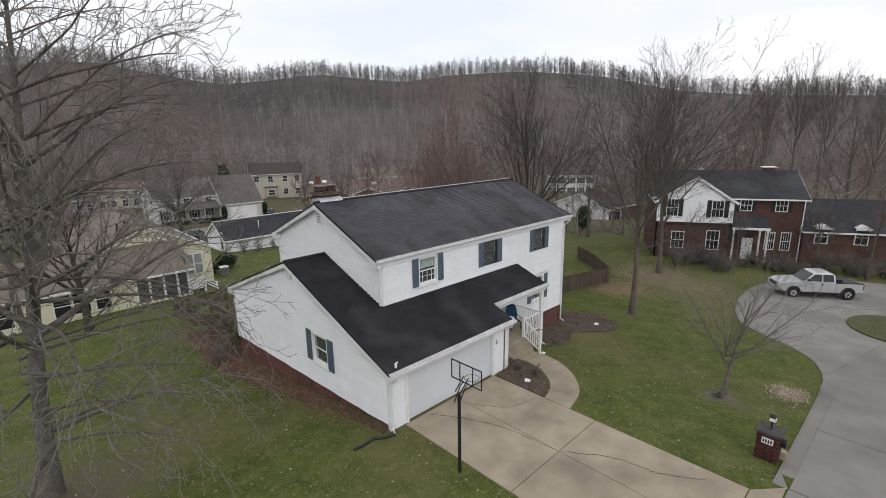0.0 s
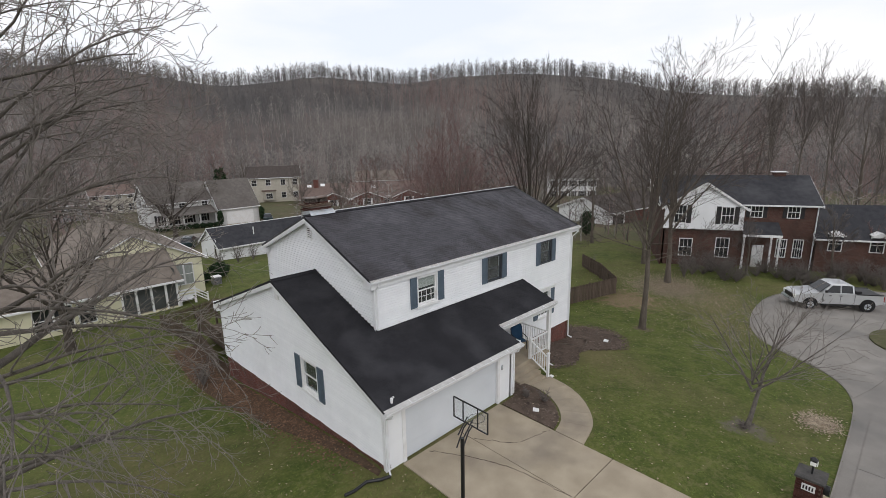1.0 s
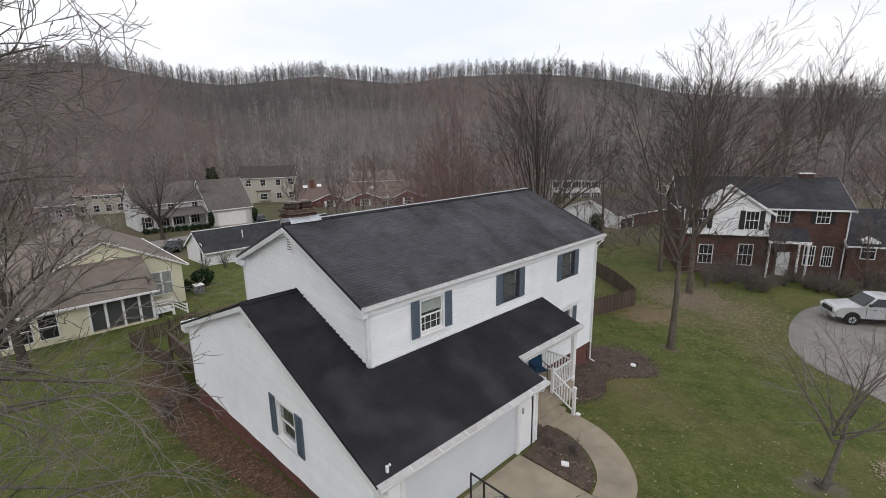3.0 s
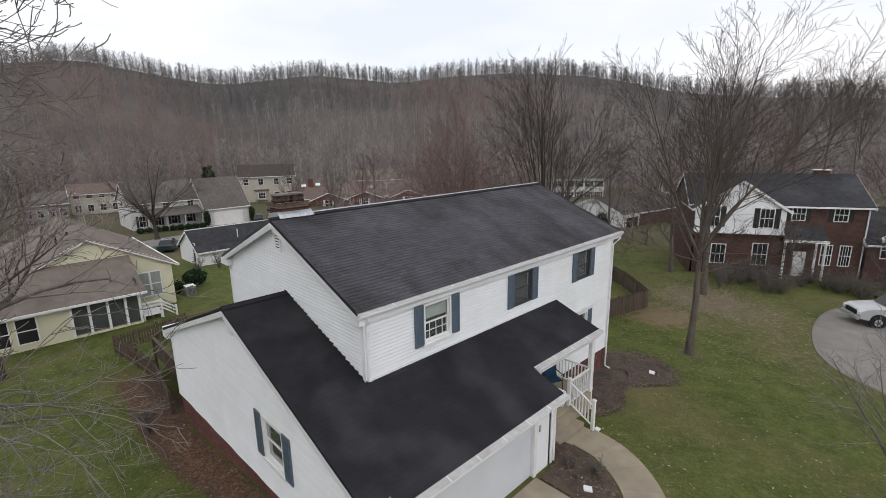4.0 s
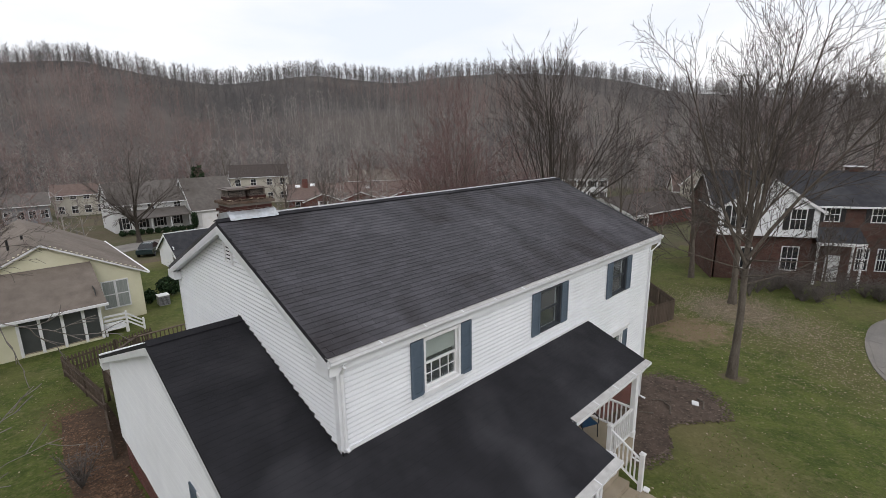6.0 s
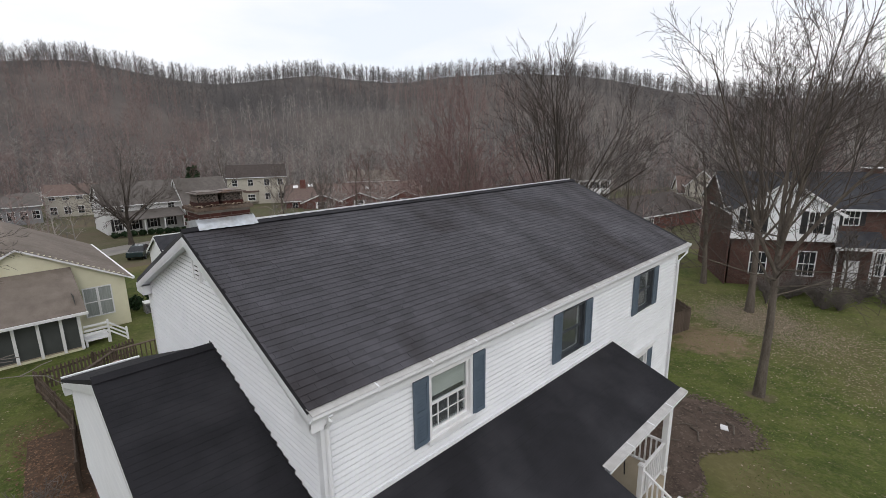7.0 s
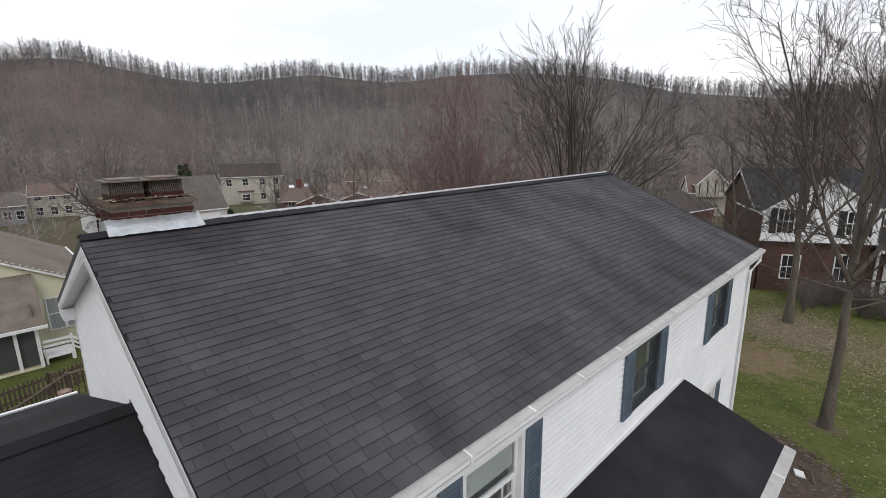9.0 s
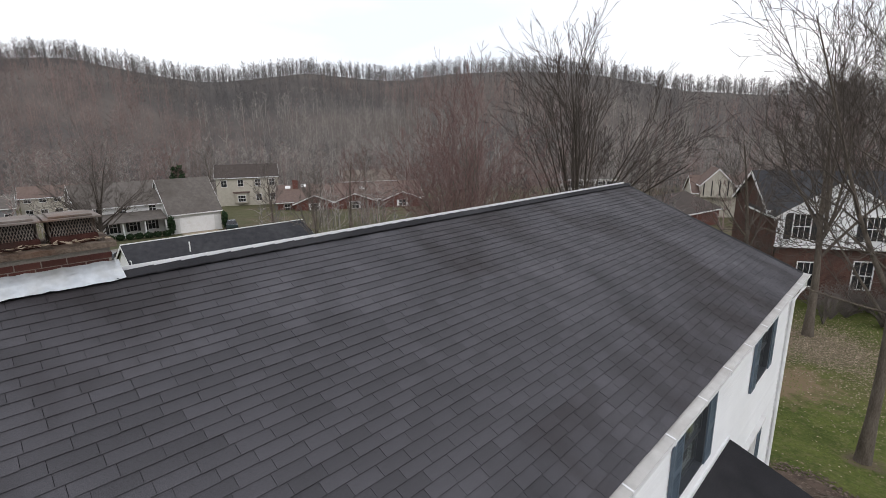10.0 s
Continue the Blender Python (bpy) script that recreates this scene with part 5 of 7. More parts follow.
# small far houses
for (x, y, turn, l, d, z, h, r, wm, rm, lab, nm) in (
        (-1.6, 103.6, -4, 6.6, 7.0, -4.2, 3.2, 1.8, M_GREYWALL, M_ROOF_GREY, "small grey house with grey roof", "grey_bungalow"),
        (6.2, 110.0, -7, 8.4, 7.0, -4.6, 4.4, 1.7, M_CREAM, M_ROOF_BROWN, "pale house with warm brown roof", "pale_bungalow"),
        (73.3, 110.0, -36, 14.5, 8.0, -5.6, 3.6, 2.6, M_BEIGE, M_ROOF_TAN, "beige house with pale roof among trees", "beige_cottage"),
        (-22.0, 92.0, 6, 14.0, 9.0, -5.0, 3.0, 2.4, M_GREYWALL, M_ROOF_TAN, "grey house with tan roof", "grey_house"),
        (-30.0, 58.0, 0, 15.0, 9.0, -4.2, 3.0, 2.5, M_BEIGE, M_ROOF_GREY, "beige house with grey roof", "beige_bungalow"),
        (97.0, 56.0, -52, 12.0, 8.0, -6.0, 5.6, 2.2, M_TRIM, M_ROOF_GREY, "white colonial house with dark shutters", "white_colonial_house")):
    h_ob = thing(nm, lab, "house")
    p = pose(x, y, 0, 0, 0, turn)
    block(h_ob, p, l, d, z - 1, z + h, z + h + r, wm, rm, 0.4)
    rows_z = (z + 0.7,) if h < 4 else (z + 0.7, z + 3.4)
    for k in range(4 if l < 12 else 5):
        for zz in rows_z:
            far_window(h_ob, p, "front", (k + 0.5) * l / (4 if l < 12 else 5), zz, 0.95, 1.35 if zz + 1.4 < z + h else 0.8, shutters=0.4 if h > 5.2 else 0.0)

# white gabled garage and its long wing
shop = thing("white_gabled_garage", "white gabled garage with brown roof and long low wing", "garage")
SP = pose(62.0, 21.6, 0, 0, 0, -10.4)
block(shop, SP, 17.0, 10.8, -4.9, -1.75, 0.2, M_TRIM, M_ROOF_UMBER, 0.35, "white garage wall", "brown-grey roof")
# flat near-black panel on the wall paints the bay's shade
boxes("open_bay", M_DARK_INSIDE, shop, [(0.8, 3.6, -0.03, -0.005, -4.3, -2.5)], "near-black panel for the shaded open bay").matrix_basis = SP
boxes("side_wall_boarding", M_BRICK, shop, [(4.0, 16.9, -0.04, -0.005, -4.6, -1.85)], "brown brick wing wall").matrix_basis = SP

M_BRICK_BROWN = material("brown_red_brick", (0.08, 0.043, 0.035), (0.148, 0.077, 0.06), 7.0, 0.88, bump=0.5, brick=(0.21, 0.075, (0.15, 0.13, 0.118)), stain=(0.045, 0.03, 0.026), stain_scale=0.7, stain_amount=0.4)
# brick and white house with portico
manor = thing("brick_and_white_house", "two-storey brick house with white sided gable, dark roof and portico", "house")
RP = pose(40.1, 3.5, 0, 0, 0, math.degrees(math.atan2(-0.88, 0.48)))
RGZ = -3.0
block(manor, RP @ pose(-1.42, 1.6, 0), 13.82, 8.0, RGZ - 0.6, 3.7, 6.05, M_BRICK_BROWN, M_ROOF_DARK, 0.35, "red brick wall", "dark shingle roof")
CROSS = RP @ pose(5.75, 0.0, 0, 0, 0, 90)
block(manor, CROSS, 6.0, 7.1, 1.15, 3.45, 5.85, M_SIDING, M_ROOF_DARK, 0.3, "white sided upper gable", "dark shingle roof")
boxes("lower_wall", M_BRICK_BROWN, manor, [(-1.15, 5.6, 0.35, 2.0, RGZ - 0.6, 1.14)], "dark red brick lower wall").matrix_basis = RP
boxes("white_band", M_TRIM, manor, [(-1.4, 5.8, -0.06, 0.34, 1.1, 1.24)], "white band under the upper storey").matrix_basis = RP
for a, w, z, h, s in ((0.1, 1.0, 1.75, 1.7, 0.42), (4.3, 1.0, 1.75, 1.6, 0.42)):
    far_window(manor, RP, "front", a, z, w, h, shutters=s, cols=3)
for a, z, w, h in ((0.9, -1.7, 1.1, 1.7), (4.2, -1.7, 1.1, 1.9)):
    far_window(manor, RP @ pose(0, 0.35, 0), "front", a, z, w, h, cols=3)
for a, z, w, h in ((7.2, 2.25, 0.95, 1.1), (10.35, 2.25, 0.95, 1.1)):
    far_window(manor, RP @ pose(0, 1.6, 0), "front", a, z, w, h, cols=3, shutters=0.35)
for a in (9.7, 11.1):
    far_window(manor, RP @ pose(0, 1.6, 0), "front", a, -1.7, 0.75, 1.75, cols=4)
for a, z in ((2.5, 2.2), (5.5, -1.5)):
    far_window(manor, RP @ pose(-1.3, 1.6, 0), "left", a, z, 0.7, 1.5)
boxes("side_brick", M_BRICK_BROWN, manor, [(-1.44, -1.36, 0.02, 1.62, RGZ - 0.6, 3.3)], "red brick side wall").matrix_basis = RP
# portico
bm = bmesh.new()
slab(bm, [(5.85, 0.0, 0.75), (9.2, 0.0, 0.75), (9.2, 1.6, 1.75), (5.85, 1.6, 1.75)], (0, 0, -0.1))
part("portico_roof", bm, M_ROOF_DARK, manor, "dark portico roof").matrix_basis = RP
boxes("portico_beam", M_TRIM, manor, [(5.85, 9.2, -0.02, 0.14, 0.5, 0.74)]).matrix_basis = RP
for u in (6.0, 8.3, 9.0):
    bm = bmesh.new()
    tube(bm, [(u, 0.06, RGZ), (u, 0.06, RGZ + 0.12), (u, 0.06, 0.4), (u, 0.06, 0.5)], [0.15, 0.1, 0.085, 0.14], 10)
    part("column", bm, M_TRIM, manor, "white portico column", smooth=True).matrix_basis = RP
boxes("entrance_door", M_TRIM, manor, [(7.2, 8.2, 1.5, 1.59, RGZ + 0.1, -0.6)], "white entrance door").matrix_basis = RP
boxes("manor_chimney", M_BRICK_BROWN, manor, [(9.5, 10.5, 5.4, 6.2, 5.0, 6.35)], "brick chimney with stone cap").matrix_basis = RP
boxes("chimney_cap", M_TRIM, manor, [(9.35, 10.65, 5.25, 6.35, 6.352, 6.42)], "pale stone chimney cap").matrix_basis = RP
# one-storey wing
WP = RP @ pose(12.45, 1.2, 0)
block(manor, WP, 9.0, 7.5, RGZ - 0.8, 0.6, 3.2, M_BRICK_BROWN, M_ROOF_DARK, 0.3, "red brick wing wall", "dark shingle wing roof")
for a in (1.5, 4.8, 7.6):
    far_window(manor, WP, "front", a, -0.75, 1.0, 1.35, cols=2)
    boxes("dormer_head", M_TRIM, manor, [(a - 0.62, a + 0.62, -0.5, -0.1, 0.72, 0.84)]).matrix_basis = WP
    bm = bmesh.new()
    slab(bm, [(a - 0.6, -0.45, 0.84), (a + 0.6, -0.45, 0.84), (a, -0.45, 1.2)], (0, 0.9, 0))
    part("dormer", bm, M_TRIM, manor, "small white dormer head").matrix_basis = WP
pipe("downspout", manor, [(12.3, 1.5, 3.6), (12.3, 1.5, RGZ)], 0.06).matrix_basis = RP

# timbered house farther off
tudor = thing("timbered_house", "half-timbered house with cream gables among trees", "house")
TP = pose(84.0, 24.0, 0, 0, 0, -62)
block(tudor, TP, 10.0, 7.0, -6.0, -0.2, 2.2, M_CREAM, M_ROOF_BROWN, 0.4)
for u in (0.5, 6.0):
    block(tudor, TP @ pose(u + 5.0, -1.0, 0, 0, 0, 90), 5.0, 4.6, -1.0, 1.2, 3.6, M_CREAM, M_ROOF_BROWN, 0.3, "cream timbered gable")
    for k in range(4):
        boxes("timber", M_BLACK, tudor, [(u + 0.7 + k * 1.15, u + 0.85 + k * 1.15, -1.06, -1.002, -0.8, 1.6)]).matrix_basis = TP


# ---- trees ----
def branches(rng, base, height, radius, spread, first, limbs, levels, lean=(0, 0), up=0.35, twigs=3, vase=False, thin=0.5, fine=0.006, droop=0.0, taper=0.55, skew=0.9, skirt=0.0, reach=(), wob0=0.028, clear=0.18, angles=(0.3, 0.62), dense=(9, 7), crook=0.09, fork=(0.32, 0.85), flow=0):
    """Limbs of a bare tree as lists of (points, radii, sides, level); the first is the trunk, which divides and thins out to its tip."""
    out = []

    def grow(p, way, length, r, level):
        n = (7, 6, 4, 3, 2, 2)[level] + (flow * (0, 4, 3, 2, 1, 0)[level])
        pts, rad = [Vector(p)], [r * (1.3 if level == 0 else 1.0)]
        d = Vector(way)
        for i in range(n):
            wob = (wob0, crook * 0.6, crook, crook * 1.2, crook * 1.3, crook)[level]
            rise = 0.0 if level == 0 else up * 0.16 - (droop * 0.16 * (i / n) if level <= 2 else 0.0)
            d = (d + Vector((rng.gauss(0, wob), rng.gauss(0, wob), rng.gauss(0, wob * 0.6) + rise))).normalized()
            pts.append(pts[-1] + d * (length / n))
            rad.append(max(r * (1 - (i + 1) / n * (0.85 if level == 0 else 0.82)), fine * 0.7))
        out.append((pts, rad, (9, 6, 4, 3, 3, 3)[level], level))
        if level >= levels:
            return
        count = (limbs, *dense, twigs, 3)[level]
        if level == 1:
            count = max(3, round(count * min(max(length / spread, 0.6), 2.2)))
        for k in range(count):
            t = (first + (1 - first) * ((k + rng.random() * 0.8) / count) ** skew) if level == 0 else clear + (1 - clear) * (k + rng.random()) / count
            t = min(t, 0.985)
            i = min(int(t * n), n - 1)
            f = t * n - i
            q = pts[i].lerp(pts[i + 1], f)
            rr = rad[i] + (rad[i + 1] - rad[i]) * f
            along = (pts[i + 1] - pts[i]).normalized()
            turn = rng.uniform(0, 2 * math.pi) if level else k * 2.4 + rng.uniform(-0.4, 0.4)
            side = along.cross(Vector((math.cos(turn), math.sin(turn), 0.15))).normalized()
            angle = (rng.uniform(*angles) if vase else rng.uniform(0.55, 1.15)) if level == 0 else rng.uniform(*fork)
            nd = (along * math.cos(angle) + side * math.sin(angle)).normalized()
            low = level == 0 and t < skirt
            if low:
                angle = rng.uniform(0.95, 1.4)
                nd = (along * math.cos(angle) + side * math.sin(angle)).normalized()
            if level == 0:
                ln = spread * (1.1 - taper * (t - first) / (1 - first)) * (rng.uniform(0.88, 1.06) if vase else rng.uniform(0.75, 1.15))
            else:
                ln = length * rng.uniform(0.34, 0.6) * (1.12 - 0.45 * t)
            if low:
                ln, rr = ln * 0.62, rr * 0.36
            grow(q, nd, ln, max(rr * (rng.uniform(0.62, 1.0) * thin), fine), level + 1)

    for z, turn, pitch, ln, r in reach:
        a, b = math.radians(turn), math.radians(pitch)
        grow(Vector(base) + Vector((0, 0, z)), (math.cos(a) * math.cos(b), math.sin(a) * math.cos(b), math.sin(b)), ln, r, 1)
    grow(base, Vector((lean[0], lean[1], 1)).normalized(), height, radius, 0)
    return out


def limb_mesh(name, limbs, mat, parent, label=""):
    verts, faces = [], []
    for pts, rad, sides, level in limbs:
        start = len(verts)
        for i, p in enumerate(pts):
            way = (pts[min(i + 1, len(pts) - 1)] - pts[max(i - 1, 0)]).normalized()
            s = way.cross(Vector((0.9, 0.3, 0.2)) if abs(way.x) < 0.8 else Vector((0, 0.2, 0.97))).normalized()
            u = s.cross(way)
            r = max(rad[i], 0.004)
            for k in range(sides):
                a = 2 * math.pi * k / sides
                verts.append(p + r * (math.cos(a) * s + math.sin(a) * u))
        for i in range(len(pts) - 1):
            for k in range(sides):
                a, b = start + i * sides + k, start + i * sides + (k + 1) % sides
                faces.append((a, b, b + sides, a + sides))
    me = bpy.data.meshes.new(name)
    me.from_pydata(verts, [], faces)
    me.polygons.foreach_set("use_smooth", [True] * len(me.polygons))
    me.materials.append(mat)
    ob = new(name, me)
    ob.parent = parent
    if label:
        tagged(ob, label)
    return ob


def tree(name, label, x, y, height, radius, spread, seed, bark=None, twig=None, first=0.3, limbs=10, levels=3, lean=(0, 0), up=0.35, twigs=4, vase=False, z=None, stems=1, thin=0.5, fine=0.006, droop=0.0, taper=0.55, skew=0.9, skirt=0.0, reach=(), wob0=0.028, clear=0.18, angles=(0.3, 0.62), dense=(9, 7), crook=0.09, fork=(0.32, 0.85), flow=0):
    rng = random.Random(seed)
    zz = (ground_z(x, y) if z is None else z) - 0.1
    ob = thing(name, label, "tree", at=(x, y, zz))
    limbs_all = []
    for s in range(stems):
        a = 2 * math.pi * s / stems + 0.7
        off = Vector((math.cos(a), math.sin(a), 0)) * (0.0 if stems == 1 else radius * 0.9)
        ln = lean if stems == 1 else (lean[0] + 0.28 * math.cos(a), lean[1] + 0.28 * math.sin(a))
        limbs_all.append(branches(rng, off, height * rng.uniform(0.92, 1.0), radius, spread, first, limbs, levels, ln, up, twigs, vase, thin, fine, droop, taper, skew, skirt, reach if s == 0 else (), wob0, clear, angles, dense, crook, fork, flow))
    trunk = [l for t in limbs_all for l in t if l[3] == 0]
    big = [l for t in limbs_all for l in t if l[3] == 1]
    small = [l for t in limbs_all for l in t if l[3] >= 2]
    for one in trunk:
        limb_mesh("trunk", [one], bark or M_BARK, ob)
    for one in big:
        limb_mesh("limb", [one], bark or M_BARK, ob)
    tagged(limb_mesh("crown", small, twig or M_TWIG, ob, "fine bare twigs"), kind="stuff")
    return ob


def fan(seed, count, z, pitch, length, radius, turns=(0, 360)):
    """Limbs that rise from the trunk round about: height, bearing, pitch, length and thickness of each; the steep ones are the longest."""
    r = random.Random(seed)
    rows = []
    for k in range(count):
        p = r.uniform(*pitch)
        t = (p - pitch[0]) / max(pitch[1] - pitch[0], 1)
        rows.append((r.uniform(*z), turns[0] + (turns[1] - turns[0]) * ((k * 0.618) % 1.0) + r.uniform(-12, 12), p, (length[0] + (length[1] - length[0]) * t) * r.uniform(0.9, 1.06), r.uniform(*radius)))
    return rows


tree("tall_bare_tree", "tall bare deciduous tree on the lawn beside the house", 19.9, -1.85, 12.5, 0.2, 4.6, 12, M_BARK, M_TWIG_DARK, first=0.38, limbs=14, levels=4, lean=(-0.008, 0.0), up=0.2, twigs=3, vase=True, fine=0.0095, taper=0.4, thin=0.55, wob0=0.014, clear=0.22, angles=(0.5, 1.0), dense=(7, 6), crook=0.1,
     reach=[(5.6, 104, 60, 9.3, 0.085), (6.4, 40, 76, 9.2, 0.085), (5.9, -72, 61, 9.8, 0.09), (7.2, -100, 74, 8.6, 0.075), (6.8, 190, 70, 8.4, 0.075)] + fan(6, 8, (3.9, 8.0), (-8, 22), (3.6, 5.4), (0.032, 0.045)))
tree("small_bare_tree", "small bare ornamental tree with pale bark in the front lawn", 10.0, -10.1, 4.6, 0.1, 2.4, 8, M_BARK_GREY, M_TWIG_LIT, first=0.4, limbs=7, levels=3, up=0.2, lean=(0.05, -0.09), twigs=3, fine=0.008, taper=0.3, thin=0.65, vase=True, wob0=0.05, angles=(0.35, 0.8), dense=(6, 4), crook=0.12,
     reach=[(1.7, -82, 42, 3.9, 0.05), (2.0, -98, 32, 2.8, 0.035), (1.8, 98, 56, 3.2, 0.05), (2.1, 115, 38, 2.3, 0.03), (2.2, -50, 62, 3.2, 0.04), (2.0, 20, 58, 2.6, 0.035), (2.0, 190, 58, 2.5, 0.035), (2.4, -75, 66, 3.2, 0.04)])
rl = random.Random(71)
LOW_LIMBS = [(1.5 + 0.42 * k + rl.uniform(-0.1, 0.1), rl.uniform(-75, 14) if k % 5 else rl.uniform(-150, -90), rl.uniform(4, 18) - 0.6 * k, rl.uniform(5.4, 7.2), rl.uniform(0.065, 0.09)) for k in range(14)]
tree("near_bare_tree", "large bare tree with low spreading branches over the lawn", -10.95, 3.1, 15.0, 0.26, 5.6, 23, M_BARK_GREY, M_TWIG_LIT, first=0.32, limbs=32, levels=4, lean=(0.07, -0.07), up=0.22, twigs=2, fine=0.0105, droop=1.0, taper=0.25, thin=0.7, skew=1.0, dense=(7, 5), clear=0.22, wob0=0.014, crook=0.14, fork=(0.35, 0.8), flow=1,
     reach=LOW_LIMBS + fan(33, 10, (6.0, 12.5), (6, 34), (5.5, 7.2), (0.06, 0.085), (-155, -35)) + [(8.8, -24, 16, 6.0, 0.08), (9.8, -30, 22, 6.2, 0.08), (10.8, -22, 22, 5.8, 0.075), (11.8, -36, 22, 6.0, 0.07)])
tree("spreading_vase_tree", "large bare vase-shaped tree behind the house", 33.2, 16.5, 5.0, 0.42, 8.0, 31, M_BARK_DARK, M_TWIG_DARK, first=0.5, limbs=4, levels=4, up=0.06, twigs=3, vase=True, fine=0.0155, taper=0.0, thin=0.5, wob0=0.01, clear=0.35, angles=(0.1, 0.5), dense=(6, 4), crook=0.05, fork=(0.25, 0.6),
     reach=fan(17, 22, (2.0, 4.4), (32, 87), (9.8, 13.0), (0.06, 0.13)))
tree("reddish_tree", "rounded bare tree with reddish budding twigs", 24.2, 20.4, 4.0, 0.22, 6.0, 41, M_BARK_PALE, M_TWIG_RED, first=0.4, limbs=4, levels=4, up=0.1, twigs=3, vase=True, fine=0.015, taper=0.1, thin=0.5, clear=0.25, dense=(7, 5), crook=0.09, fork=(0.3, 0.8),
     reach=fan(19, 19, (0.8, 3.0), (38, 86), (7.5, 11.0), (0.05, 0.1)))
tree("bare_tree", "large bare tree near the brick house", 32.7, 1.4, 12.5, 0.24, 4.6, 47, M_BARK, M_TWIG_DARK, first=0.34, limbs=11, levels=4, up=0.22, twigs=3, vase=True, fine=0.0105, skirt=0.4, wob0=0.016, thin=0.5, clear=0.25, angles=(0.4, 0.9), dense=(8, 6),
     reach=fan(23, 7, (4.5, 7.5), (52, 76), (7.0, 10.0), (0.07, 0.1)))
tree("bare_tree", "bare tree beside the yellow house", -7.4, 22.5, 8.2, 0.28, 5.6, 53, M_BARK_DARK, M_TWIG_DARK, first=0.28, limbs=17, levels=4, up=0.22, twigs=3, fine=0.012, taper=0.25, thin=0.72, dense=(7, 5), clear=0.25, crook=0.13)
tree("round_bare_tree", "round-crowned bare tree on a lawn by the beige house", 10.7, 67.0, 4.5, 0.36, 6.0, 59, M_BARK_DARK, M_TWIG, first=0.5, limbs=6, levels=4, up=0.1, twigs=2, vase=True, fine=0.025, clear=0.25, angles=(0.3, 0.9), dense=(7, 4), thin=0.55,
     reach=fan(29, 16, (2.0, 3.8), (14, 86), (6.6, 8.6), (0.07, 0.13)))
for i, (x, y, h) in enumerate(((88.0, 2.0, 24.0), (92.5, -1.5, 22.0), (84.0, 5.5, 21.0), (95.0, -8.0, 19.0))):
    tree("slender_bare_tree", "tall slender pale bare tree behind the brick house", x, y, h * 0.62, 0.24, 6.0, 80 + i, M_BARK_PALE, M_TWIG, first=0.6, limbs=4, levels=4, up=0.1, twigs=2, vase=True, fine=0.017, taper=0.3, thin=0.5, clear=0.25, angles=(0.2, 0.5), dense=(7, 4), crook=0.07, fork=(0.25, 0.6),
         reach=fan(90 + i, 11, (h * 0.4, h * 0.6), (56, 87), (h * 0.34, h * 0.44), (0.05, 0.09)))
for i, (x, y, h) in enumerate(((42.0, -2.5, 5.0), (45.5, -8.5, 6.0), (49.0, -12.0, 7.0), (38.5, 6.0, 11.0), (54.0, 8.0, 11.0), (58.0, 2.0, 12.0), (50.0, 26.0, 11.0), (70.0, 36.0, 13.0), (38.0, 55.0, 11.0), (30.0, 62.0, 10.0),
                               (52.0, 70.0, 11.0), (26.0, 92.0, 12.0), (34.0, 96.0, 12.0), (-12.0, 62.0, 10.0), (-18.0, 44.0, 10.0), (-2.0, 92.0, 11.0), (72.0, 62.0, 12.0), (88.0, 48.0, 13.0), (78.0, 6.0, 15.0), (66.0, -8.0, 15.0), (62.0, -18.0, 14.0),
                               (24.0, 40.0, 9.0), (42.0, 36.0, 11.0), (58.0, 48.0, 12.0), (46.0, 16.0, 10.0))):
    tree("bare_tree", "bare deciduous tree between the houses", x, y, h, 0.02 * h, 0.4 * h, 100 + i, M_BARK, (M_TWIG, M_TWIG, M_TWIG_RED)[i % 3], first=0.2, limbs=14, levels=3, up=0.5, twigs=3, fine=0.012 if x < 60 and y < 30 else 0.018, vase=True, clear=0.3, angles=(0.35, 0.9))


